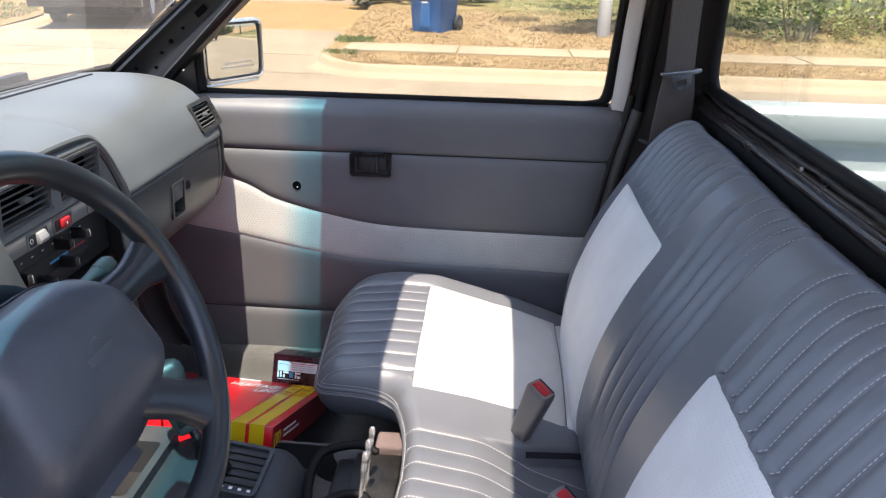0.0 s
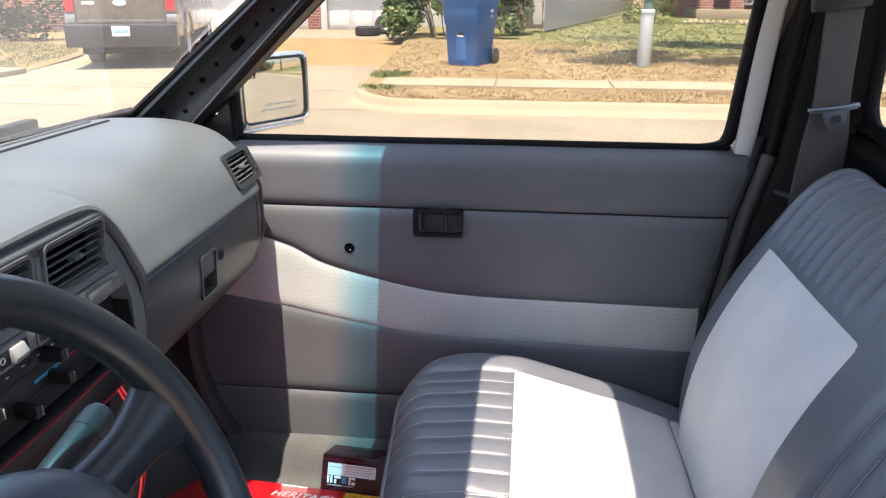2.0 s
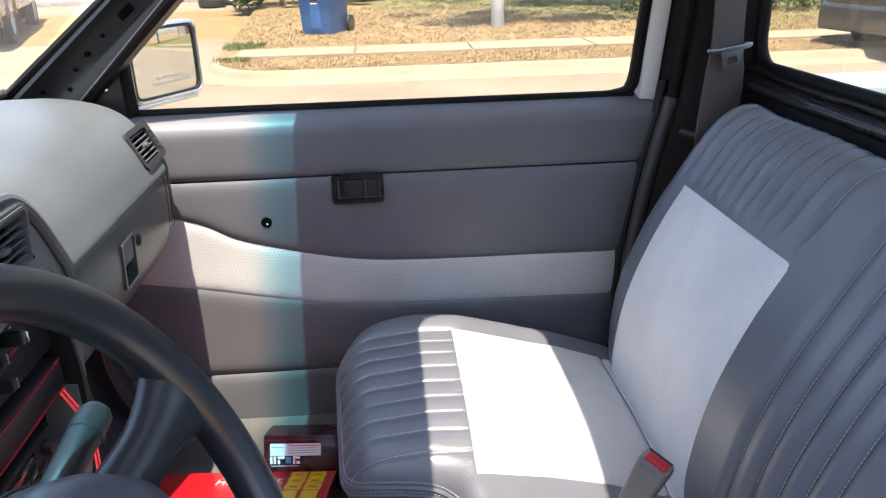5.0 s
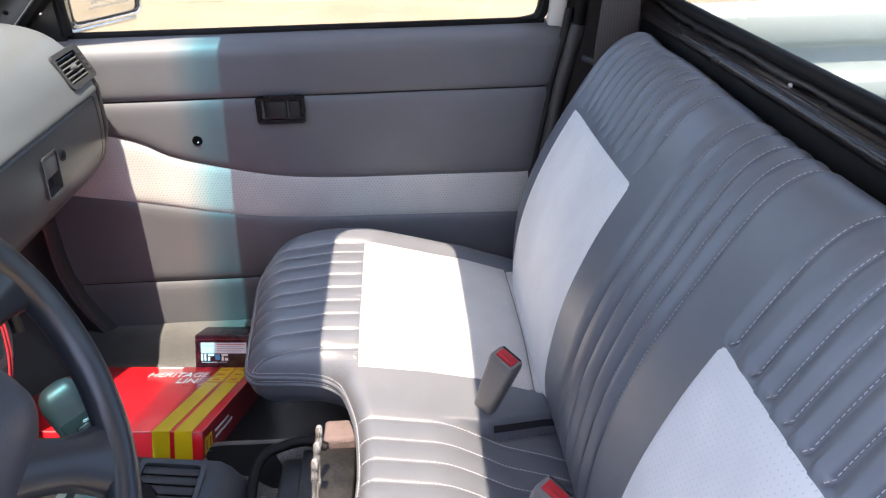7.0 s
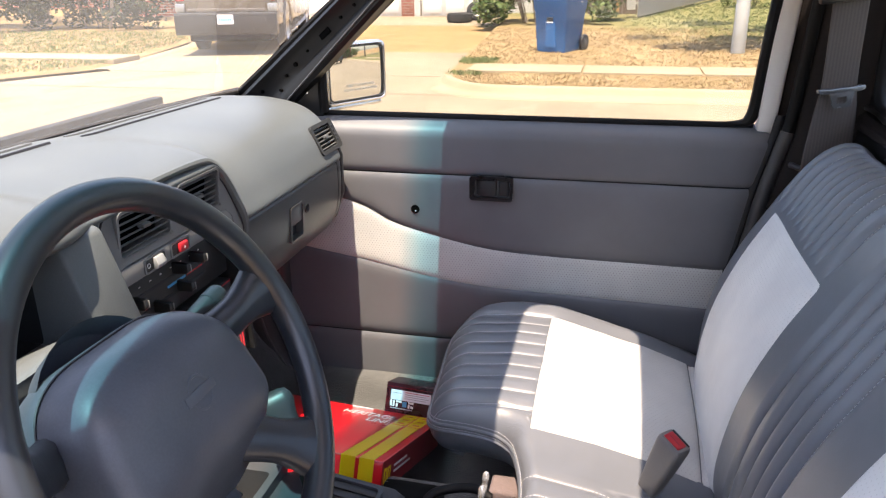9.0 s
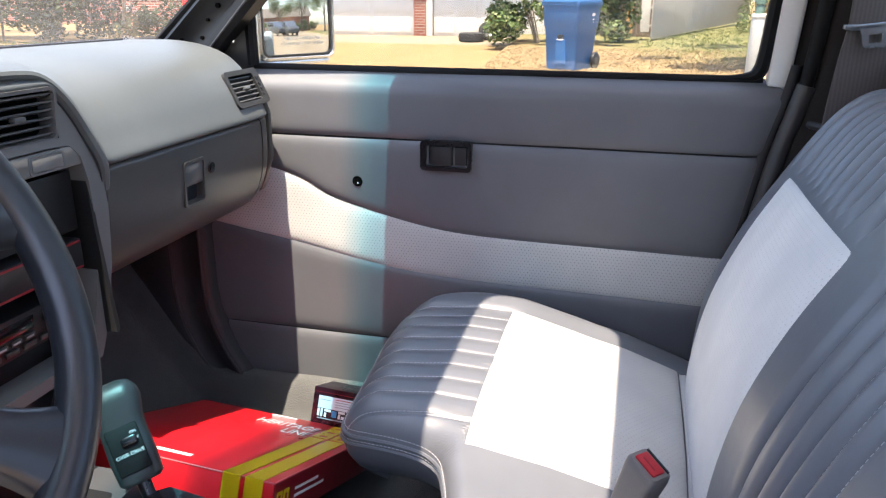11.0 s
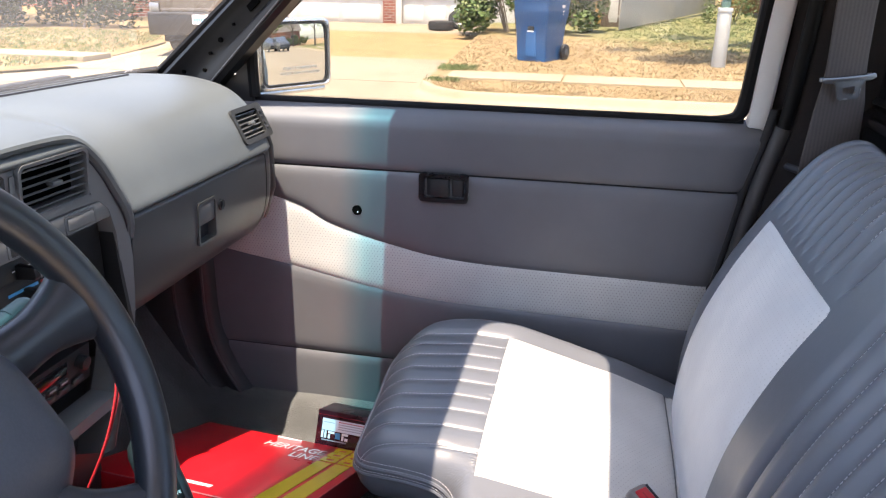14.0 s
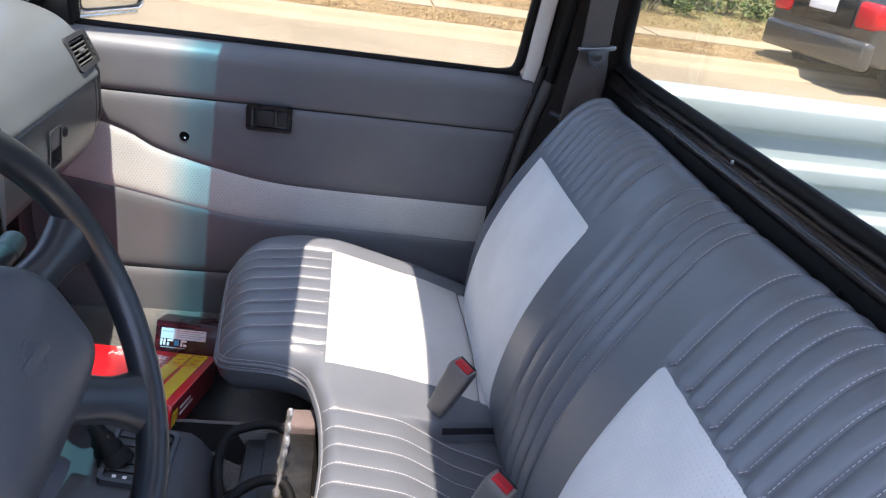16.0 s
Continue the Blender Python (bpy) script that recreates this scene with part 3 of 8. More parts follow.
part("window_pane", box_bm((-0.047, -0.368, 1.508), (0.198, 0.368, 1.512)), M_SMOKED, skylight, smooth=False)

# rear wall: metal below, window opening, vinyl edge
OUT = rounded_rect(-0.68, 0.68, 0.42, 1.485, 0.03)
HOLE = rounded_rect(-0.650, 0.650, 1.112, 1.445, 0.05)
rear = part("wall_rear", ring_plate(OUT, HOLE, lambda p, d: (d + 0.03 * (1.112 - p[1]), p[0], p[1]), 0.560, 0.572), M_METALBLACK)
tagged(rear, "black painted rear wall of the cab round the window", "wall", kind="structure")
window_rear = thing("window_1", "fixed rear cab window in a thick black rubber seal", "window", kind="structure")
part("window_pane", ring_plate([(p[0], p[1]) for p in rounded_rect(-0.655, 0.655, 1.107, 1.45, 0.06)], [(p[0] * 0.001, 1.29 + (p[1] - 1.29) * 0.001) for p in HOLE],
     lambda p, d: (d, p[0], p[1]), 0.5735, 0.5770), M_REARGLASS, window_rear, smooth=False)
seal = [Vector((0.565, p[0], p[1])) for p in rounded_rect(-0.644, 0.644, 1.1275, 1.44, 0.050, 8)]
dense = []
for a, b in zip(seal, seal[1:] + seal[:1]):
    k = max(1, int((b - a).length / 0.05))
    dense += [a.lerp(b, i / k) for i in range(k)]
part("rubber_seal", tube_bm(dense, 0.0105, 10, closed=True), M_RUBBER, window_rear)
# folded lining with a torn edge and a glossy metal lip under the rear window
roll = thing("trim_rear_ledge", "glossy black ledge under the rear window, lining torn", "trim", kind="structure")
rows = []
for y in np.linspace(-0.66, 0.66, 260):
    y = float(y)
    j = 0.0035 * noise.noise(Vector((y * 11, 1, 0))) + 0.0022 * noise.noise(Vector((y * 43, 4, 0)))
    up = 0.008 * smoothstep(0.47, 0.64, abs(y))
    rows.append([(0.566, y, 1.121 + up), (0.557, y, 1.122 + up + j * 0.4), (0.5515, y, 1.119 + up + j), (0.5500, y, 1.1155 + up + j * 1.3), (0.5515, y, 1.113 + up + j * 1.5), (0.555, y, 1.112 + up + j)])
sheet("lining", rows, M_TORNVINYL, roll, "torn black lining")
rows = []
for y in np.linspace(-0.66, 0.66, 120):
    y = float(y)
    d = 0.0012 * noise.noise(Vector((y * 9, 3, 0))) + 0.0006 * noise.noise(Vector((y * 31, 8, 0)))
    up = 0.004 * smoothstep(0.47, 0.64, abs(y))
    rows.append([(0.562, y, 1.114 + up), (0.554 + d, y, 1.1125 + up), (0.5475 + d, y, 1.1085 + up), (0.5440, y, 1.1045 + up + d), (0.5425 + d, y, 1.1035 + up), (0.5375 + d, y, 1.1030 + up + d), (0.5345 + d, y, 1.1000 + up),
                 (0.5340 + d, y, 1.0955 + up), (0.5365, y, 1.0905), (0.5435, y, 1.086)])
sheet("lip", rows, M_LIP, roll)
# grey thread laid on the lip to paint its long highlight
part("bare_edge", tube_bm([(0.5368 + 0.0008 * noise.noise(Vector((float(y) * 9, 3, 0))), y, 1.1024 + 0.0008 * noise.noise(Vector((float(y) * 20, 0, 0)))) for y in np.linspace(-0.62, 0.42, 60)], 0.0011, 6), M_DULLGREY, roll, "thin grey line painting the highlight on the lip")
part("backing", box_bm((0.545, -0.66, 0.50), (0.565, 0.66, 1.108), 0.003), M_RUBBER, roll)
for y, z in ((0.09, 1.113), (0.48, 1.07), (-0.2, 1.068), (0.3, 1.060)):
    part("clip", lathe_bm([(0, 0.004), (0.0025, 0.0025), (0.0032, 0), (0.0, -0.001)], pose(0.548 if z > 1.1 else 0.545, y, z, 0, -90, 0), 10), M_LIGHTPLASTIC if z > 1.1 else M_BLACK, roll)


def pillar_bm(a0, a1, b0, b1, thick, n=14):
    """A post between two edge lines, with a shallow channel in its face."""
    a0, a1, b0, b1 = map(Vector, (a0, a1, b0, b1))
    nrm = (a1 - a0).cross(b0 - a0).normalized()
    if nrm.y > 0:
        nrm = -nrm
    bm = bmesh.new()
    rings = []
    for i in range(n + 1):
        t = i / n
        a, b = a0.lerp(a1, t), b0.lerp(b1, t)
        prof = [(0, -thick), (0, 0), (0.10, 0.008), (0.2, 0.002), (0.32, -0.004), (0.62, -0.004), (0.74, 0.004), (0.90, 0.006), (1, 0), (1, -thick)]
        rings.append([bm.verts.new(a.lerp(b, u) + nrm * h) for u, h in prof])
    for r, s in zip(rings, rings[1:]):
        for k in range(len(r)):
            bm.faces.new((r[k], r[(k + 1) % len(r)], s[(k + 1) % len(r)], s[k]))
    bm.faces.new(rings[0])
    bm.faces.new(rings[-1][::-1])
    return bm, nrm


for side in (1, -1):
    post = thing("pillar_front", "black painted bare metal windscreen pillar with clip holes", "pillar", kind="structure")
    L0, L1, R0, R1 = (-0.735, 0.725 * side, 1.085), (-0.225, 0.600 * side, 1.485), (-0.615, 0.700 * side, 1.06), (-0.155, 0.612 * side, 1.478)
    bm, nrm = pillar_bm(L0, L1, R0, R1, 0.03)
    if side < 0:
        nrm = -nrm if nrm.y < 0 else nrm
    part("post", bm, M_METALBLACK, post)
    if side > 0:
        for t, u, r in ((0.20, 0.45, 0.003), (0.26, 0.42, 0.0045), (0.33, 0.4, 0.0026), (0.50, 0.42, 0.003), (0.56, 0.45, 0.003), (0.10, 0.3, 0.0035), (0.13, 0.6, 0.0035), (0.66, 0.4, 0.0035)):
            p = Vector(L0).lerp(Vector(L1), t).lerp(Vector(R0).lerp(Vector(R1), t), u) + nrm * 0.0
            m = Matrix.Translation(p) @ nrm.to_track_quat('Z', 'Y').to_matrix().to_4x4()
            # flat near-black disc paints the darkness of the hole
            part("clip_hole", lathe_bm([(0, 0.0005), (r, 0.0005), (r * 1.02, -0.004)], m, 14), M_DEEPSHADE, post)
        for t in (0.42,):
            p = Vector(L0).lerp(Vector(L1), t).lerp(Vector(R0).lerp(Vector(R1), t), 0.42)
            along = (Vector(L1) - Vector(L0)).normalized()
            m = Matrix.Translation(p) @ Matrix((along, nrm.cross(along), nrm)).transposed().to_4x4()
            part("slot", box_bm((-0.014, -0.006, -0.003), (0.014, 0.006, 0.0006), 0.0, m=m), M_DEEPSHADE, post)

# windscreen, curved a little, with a blue shade band along its top
shield = thing("window_2", "raked windscreen with a blue-green shade band", "window", kind="structure")
rows = []
for i in range(15):
    t = i / 14
    row = []
    for j in range(21):
        y = (-1 + j / 10) * (0.735 - 0.125 * t)
        bow = 0.060 * (1 - (y / (0.735 - 0.125 * t)) ** 2)
        row.append((-0.735 + 0.515 * t - bow, y, 1.098 + 0.385 * t + 0.02 * t * (1 - t) * 4))
    rows.append(row)
sheet("window_pane", rows, M_SHIELD, shield)
base = [(-0.722 - 0.055 * (1 - (y / 0.74) ** 2), y, 1.112) for y in np.linspace(-0.735, 0.735, 40)]
part("rubber_seal", tube_bm(base, 0.011, 8), M_RUBBER, shield)
for side in (1, -1):
    edge = [Vector((-0.735, 0.735 * side, 1.098)).lerp(Vector((-0.222, 0.612 * side, 1.483)), i / 10) for i in range(11)]
    part("rubber_seal", tube_bm(edge, 0.009, 8), M_RUBBER, shield)
rows = []
for y in np.linspace(-0.63, 0.63, 41):
    fx = -0.226 - 0.060 * max(0.0, 1 - (float(y) / 0.61) ** 2)
    rows.append([(-0.19, y, 1.462), (fx + 0.004, y, 1.462), (fx, y, 1.466), (fx, y, 1.502), (fx + 0.004, y, 1.506), (-0.19, y, 1.506), (-0.19, y, 1.462)])
header = sheet("trim_header", rows, M_METALBLACK)
tagged(header, "black header rail over the windscreen", "trim", kind="structure")


# ---------------------------------------------------------------- passenger door
def rear_edge(z):
    return interp(z, [(0.44, 0.345), (0.69, 0.350), (0.78, 0.354), (0.955, 0.383), (1.065, 0.410), (1.10, 0.415)])


BAND_TOP = [(-0.66, 0.93), (-0.434, 0.882), (-0.349, 0.844), (-0.264, 0.8205), (-0.157, 0.798), (-0.073, 0.788), (0.02, 0.7845), (0.114, 0.783), (0.42, 0.779)]
BAND_LOW = [(-0.66, 0.787), (-0.552, 0.768), (-0.429, 0.749), (-0.269, 0.720), (-0.160, 0.706), (-0.05, 0.700), (0.116, 0.697), (0.42, 0.690)]


def soft(pts):
    """A smooth curve through a few pairs, as a function."""
    q = smooth_path([(a, b, 0) for a, b in pts], 10)
    return lambda x: float(np.interp(x, [p.x for p in q], [p.y for p in q]))


band_top, band_low = soft(BAND_TOP), soft(BAND_LOW)
door = thing("door_1", "passenger door lined in charcoal vinyl with a pale perforated band", "door", kind="structure")
DX0 = -0.66


def door_piece(name, lo, hi, material, puff=0.005, rows_n=12, cols=90, label="", roll_over=False, y0=0.690):
    grid = []
    for i in range(rows_n + 1):
        t = i / rows_n
        t = 0.5 - 0.5 * math.cos(math.pi * t) if rows_n > 4 else t
        row = []
        for j in range(cols + 1):
            s = j / cols
            x = DX0 + s * (0.40 - DX0)
            z = lo(x) + t * (hi(x) - lo(x))
            x = DX0 + s * (rear_edge(z) - DX0)
            edge = min(t, 1 - t) * (hi(x) - lo(x))
            fall = math.exp(-edge / 0.006)
            if roll_over and t > 0.5:
                fall = 0
            y = y0 - puff * (1 - fall) + 0.006 * math.exp(-(rear_edge(z) - x) / 0.012)
            if roll_over:
                y += 0.045 * max(0.0, (z - 1.035) / 0.037) ** 2.2
            y += 0.0016 * noise.noise(Vector((x * 5, z * 7, 1.3)))
            row.append((x, y, z))
        grid.append(row)
    return sheet(name, grid, material, door, label)


door_piece("upper_panel", lambda x: 0.9565, lambda x: 1.072, M_DOORVINYL, roll_over=True, rows_n=18)
door_piece("middle_panel", band_top, lambda x: 0.9535, M_DOORVINYL)
door_piece("band", band_low, band_top, M_SUEDE_DOOR, 0.003, label="pale grey perforated suede band")
door_piece("lower_panel", lambda x: 0.566, band_low, M_DOORVINYL)
door_piece("bottom_panel", lambda x: 0.440, lambda x: 0.564, M_DOORVINYL)
# near-black sheet that darkens the seams between the door panels
rows = [[(-0.66, 0.696, z), (rear_edge(z) + 0.02, 0.696, z)] for z in np.linspace(0.42, 1.035, 14)]
sheet("backing", rows, M_NEARBLACK, door)
part("door_shell", box_bm((-0.68, 0.702, 0.36), (0.36, 0.745, 1.05), 0.006), M_WHITE, door, "white painted steel door skin")
# dark reveal behind the rear edge of the panel
rows = [[(rear_edge(z) - 0.004, 0.694, z), (rear_edge(z) + 0.004, 0.688, z), (rear_edge(z) + 0.011, 0.692, z), (rear_edge(z) + 0.014, 0.70, z), (rear_edge(z) + 0.03, 0.715, z)]
        for z in np.linspace(0.40, 1.10, 16)]
sheet("edge_piping", rows, M_BACKING, door)
# flat disc on the panel, the hole's shade is its colour
part("winder_hole", lathe_bm([(0, 0.0004), (0.0074, 0.0004), (0.0080, 0.0010), (0.0090, 0.0009), (0.0100, -0.0005)], pose(-0.300, 0.6842, 0.875, 90, 0, 0), 16), M_DEEPSHADE, door, "bare hole where the window winder was")
part("winder_spindle", lathe_bm([(0, 0.0022), (0.0016, 0.0018), (0.0024, -0.001), (0.0024, -0.006)], pose(-0.2985, 0.6832, 0.8718, 70, 12, 0), 6), M_LEVER, door)

# inner handle: bezel, cup, lever
handle = thing("door_handle", "", "")
handle.parent = door
handle["label"] = "black plastic pull handle in a square bezel"
bez_o, bez_i = rounded_rect(-0.046, 0.046, -0.0265, 0.0265, 0.007), rounded_rect(-0.036, 0.040, -0.019, 0.019, 0.005)
HM = pose(-0.1315, 0.6845, 0.9315)
bm = ring_plate(bez_o, bez_i, lambda p, d: HM @ Vector((p[0], -d, p[1])), -0.004, 0.009)
bmesh.ops.bevel(bm, geom=[e for e in bm.edges if e.calc_face_angle(0) > 1.2], offset=0.0022, segments=3, affect='EDGES', profile=0.5)
part("bezel", bm, M_BLACKGLOSS, handle)
part("cup", box_bm((-0.042, 0.004, -0.022), (0.042, 0.02, 0.022), 0.002, m=HM), M_NEARBLACK, handle)
lev = prism_bm([(-0.034, 0.002), (-0.020, -0.007), (0.000, -0.0085), (0.010, -0.006), (0.012, 0.003)], "z", -0.017, 0.017, 0.002)
bmesh.ops.transform(lev, matrix=HM, verts=lev.verts)
part("lever", lev, M_VENTFRAME, handle)
lev = prism_bm([(0.014, 0.003), (0.016, -0.003), (0.036, -0.003), (0.038, 0.003)], "z", -0.016, 0.016, 0.0015)
bmesh.ops.transform(lev, matrix=HM, verts=lev.verts)
part("lock_slide", lev, M_VENTFRAME, handle)

# window frame of the door: rubber, front bar, rear bar, glass
part("waist_seal", prism_bm([(0.7215, 1.050), (0.7215, 1.0745), (0.7250, 1.0795), (0.7310, 1.0790), (0.7345, 1.050)], "x", -0.60, 0.378, 0.002), M_RUBBER, door)
part("waist_seal", prism_bm([(0.736, 1.03), (0.736, 1.070), (0.742, 1.074), (0.750, 1.070), (0.750, 1.03)], "x", -0.60, 0.40, 0.002), M_RUBBER, door)
rear_bar = tube_bm(smooth_path([(0.300, 0.727, 1.0755), (0.350, 0.7255, 1.0770), (0.368, 0.722, 1.085), (0.375, 0.719, 1.11), (0.379, 0.712, 1.17), (0.386, 0.690, 1.30), (0.392, 0.655, 1.44)], 6), [0.003 + 0.0085 * smoothstep(0, 13, i) for i in range(37)], 8)
part("rear_channel", rear_bar, M_RUBBER, door)
rear_frame = part("rear_frame", prism_bm([(0.382, 1.065), (0.412, 1.062), (0.432, 1.46), (0.396, 1.46)], "y", 0.709, 0.740, 0.004), M_PILLARWHITE, door, "white painted rear window frame")
for v in rear_frame.data.vertices:
    v.co.y -= 0.13 * max(0.0, v.co.z - 1.1)
front = smooth_path([(-0.512, 0.722, 1.075), (-0.513, 0.722, 1.150), (-0.500, 0.720, 1.180), (-0.35, 0.692, 1.310), (-0.17, 0.640, 1.465)], 6)
part("front_channel", tube_bm(front, 0.011, 8), M_RUBBER, door)
rows = []
for i in range(9):
    t = i / 8
    a = Vector((-0.565, 0.712, 1.130)).lerp(Vector((-0.195, 0.628, 1.470)), t)
    b = Vector((-0.503, 0.720, 1.178)).lerp(Vector((-0.170, 0.640, 1.466)), t)
    rows.append([a + Vector((0, 0.02, 0)), a + Vector((0, -0.006, 0)), a.lerp(b, 0.5) + Vector((0, -0.010, 0)), b + Vector((0, -0.004, 0)), b + Vector((0, 0.02, 0))])
sheet("window_frame", rows, M_METALBLACK, door, "black upper window frame with a bare seam")
part("seam", tube_bm([Vector((-0.60, 0.691, 1.088)).lerp(Vector((-0.19, 0.607, 1.472)), i / 8) for i in range(9)], 0.0020, 6), M_DULLGREY, door)
sail = prism_bm([(-0.605, 1.065), (-0.512, 1.065), (-0.512, 1.172), (-0.53, 1.16)], "y", 0.716, 0.735, 0.003)
part("mirror_plate", sail, M_BLACK, door, "black triangular mirror mounting plate")
part("screw", lathe_bm([(0, 0.003), (0.004, 0.002), (0.005, 0)], pose(-0.548, 0.715, 1.118, 90, 0, 0), 10), M_CHROME, door)
pane = prism_bm([(-0.512, 1.06), (0.376, 1.06), (0.388, 1.30), (0.394, 1.46), (-0.19, 1.46), (-0.36, 1.31), (-0.512, 1.16)], "y", 0.7305, 0.7335)
for v in pane.verts:
    v.co.y -= 0.085 * max(0, (v.co.z - 1.06) / 0.4) ** 1.5
part("window_pane", pane, M_GLASS, door, smooth=False)

# white body strip and dark trim of the rear door post
post = thing("pillar_middle", "rear door post, white outside with dark trim inside", "pillar", kind="structure")
rows = []
for z in np.linspace(1.055, 1.47, 12):
    x, k = rear_edge(min(z, 1.1)), max(0.0, z - 1.1)
    rows.append([(x - 0.004 + 0.035 * k, 0.712 - 0.13 * k, z), (x + 0.001 + 0.04 * k, 0.711 - 0.135 * k, z), (x + 0.003 + 0.045 * k, 0.716 - 0.14 * k, z), (x + 0.003 + 0.045 * k, 0.728 - 0.14 * k, z)])
sheet("body_strip", rows, M_PILLARWHITE, post, "white painted door post")
rows = []
for z in np.linspace(0.40, 1.475, 26):
    x = rear_edge(min(z, 1.1)) + 0.05 * max(0, z - 1.1)
    y = -0.14 * max(0, z - 1.1)
    rows.append([(x - 0.003, 0.738 + y, z), (x + 0.003, 0.724 + y, z), (x + 0.012, 0.718 + y, z), (x + 0.026, 0.706 + y, z), (x + 0.032, 0.690 + y, z), (x + 0.040, 0.682 + y, z), (x + 0.055, 0.678 + y, z), (x + 0.075, 0.672 + y, z), (x + 0.10, 0.668 + y, z),
                 (x + 0.14, 0.665 + y, z), (0.560, 0.663 + y, z)])
sheet("trim", rows, M_POSTTRIM, post, "dark post trim")
rows = []
for z in np.linspace(0.42, 1.47, 22):
    x = rear_edge(min(z, 1.1)) + 0.05 * max(0, z - 1.1)
    y = -0.14 * max(0, z - 1.1)
    rows.append((x + 0.030, 0.689 + y, z))
strip_pts = [(x - 0.006, y - 0.001, z) for x, y, z in rows]
part("weatherstrip", tube_bm([p for p in strip_pts if p[2] < 1.10], 0.0140, 10), M_WELT, post, "grey vinyl-covered door seal")
part("upper_seal", tube_bm([p for p in strip_pts if p[2] > 1.06], 0.0110, 10), M_RUBBER, post, "black rubber door seal")
# door out of view, added to hold back light from the driver's side
door_2 = thing("door_2", "unseen driver's door, set part open to limit the light inside", "door", kind="structure")
part("lining", box_bm((-0.66, -0.715, 0.44), (0.41, -0.69, 1.06), 0.008), M_DOORVINYL, door_2)
part("door_shell", box_bm((-0.68, -0.745, 0.36), (0.41, -0.717, 1.05), 0.006), M_WHITE, door_2)
part("waist_seal", prism_bm([(-0.706, 1.05), (-0.707, 1.07), (-0.716, 1.077), (-0.727, 1.075), (-0.733, 1.05)], "x", -0.60, 0.40, 0.002), M_RUBBER, door_2)
hinge = Vector((-0.67, -0.73, 0))
door_2.matrix_world = Matrix.Translation(hinge) @ Matrix.Rotation(radians(-34), 4, 'Z') @ Matrix.Translation(-hinge)
driver_post = part("pillar_driver", box_bm((0.42, -0.70, 0.42), (0.58, -0.66, 1.48), 0.01), M_METALBLACK)
tagged(driver_post, "dark rear door post beside the driver's seat", "pillar", kind="structure")
sill = part("trim_sill", prism_bm([(0.655, 0.432), (0.66, 0.447), (0.70, 0.449), (0.70, 0.40), (0.655, 0.40)], "x", -0.70, 0.45, 0.003), M_CARPET)
tagged(sill, "carpeted door sill", "trim", kind="structure")

# seat belt
belt = thing("seat_belt", "dark brown-grey seat belt hanging slack with a steel tongue", "seat belt")
rows = []
for z, x, w, tw in ((0.80, 0.482, 0.046, 0.3), (0.95, 0.486, 0.044, 0.3), (1.05, 0.489, 0.041, 0.25), (1.12, 0.491, 0.036, 0.2), (1.165, 0.491, 0.030, 0.2), (1.22, 0.490, 0.029, 0.22), (1.32, 0.489, 0.030, 0.25), (1.42, 0.488, 0.030, 0.25)):
    rows.append([(x + w * u, 0.605 + 0.012 * (z - 0.8) + tw * w * u, z) for u in (-1, -0.93, -0.4, 0, 0.4, 0.93, 1)])
rows = [[tuple(v) for v in r] for r in zip(*[smooth_path(c, 5) for c in zip(*rows)])]
strap = sheet("strap", rows, M_BELT, belt)
sol = strap.modifiers.new("thick", 'SOLIDIFY')
sol.thickness = 0.0016
BP = pose(0.493, 0.603, 1.159, 0, -6, 12)
bar = prism_bm([(-0.040, 0.0085), (-0.041, 0.002), (-0.034, -0.001), (-0.018, -0.002), (0.018, -0.002), (0.034, -0.001), (0.041, 0.003), (0.039, 0.0095), (0.020, 0.0075), (-0.020, 0.0070)], "y", -0.0055, 0.004, 0.0016)
bmesh.ops.transform(bar, matrix=BP, verts=bar.verts)
part("tongue_bar", bar, M_TONGUE, belt, "smoke-grey tongue bar")
eye_o = [(-0.0215, 0.000), (0.0215, 0.000), (0.0185, -0.008), (0.0165, -0.022), (0.0130, -0.0265), (-0.0130, -0.0265), (-0.0165, -0.022), (-0.0185, -0.008)]
eye_i = [(-0.0085, -0.008), (0.0085, -0.008), (0.0092, -0.011), (0.0092, -0.017), (0.0070, -0.0195), (-0.0070, -0.0195), (-0.0092, -0.017), (-0.0092, -0.011)]
part("tongue", ring_plate(eye_o, eye_i, lambda p, d: BP @ Vector((p[0], d, p[1])), -0.0062, -0.0042), M_TONGUE, belt, "bright steel tongue with a square eye")
part("guide", box_bm((-0.045, -0.010, 0.150), (0.045, 0.006, 0.176), 0.005, m=BP), M_BLACK, belt)
part("strap_clip", tube_bm(smooth_path([(0.438, 0.640, 1.018), (0.452, 0.612, 1.018), (0.478, 0.604, 1.016)], 5), 0.006, 8), M_NEARBLACK, belt)
pts = smooth_path([(0.47, 0.63, 0.62), (0.435, 0.645, 0.78), (0.415, 0.655, 0.86), (0.425, 0.655, 0.905), (0.455, 0.65, 0.93)], 6)
part("cover_loop", tube_bm(pts, 0.005, 8), M_BLACK, belt)

# ---------------------------------------------------------------- bench seat
seat = thing("bench_seat", "charcoal vinyl bench seat with pale perforated inserts and white stitching", "seat", at=(0.1, 0, 0.41))
SEAT_OFF = Vector((0.1, 0, 0.41))


def seat_part(name, me_rows, material, parent=seat, label=""):
    rows_ = [[tuple(Vector(p) - SEAT_OFF) for p in r] for r in me_rows]
    return sheet(name, rows_, material, parent, label)


INS_Y = (0.183, 0.540)          # insert of the cushion
PLEAT = (INS_Y[1] - INS_Y[0]) / 9
CENTRE = [-0.102, -0.063, -0.024, 0.015, 0.054, 0.093]


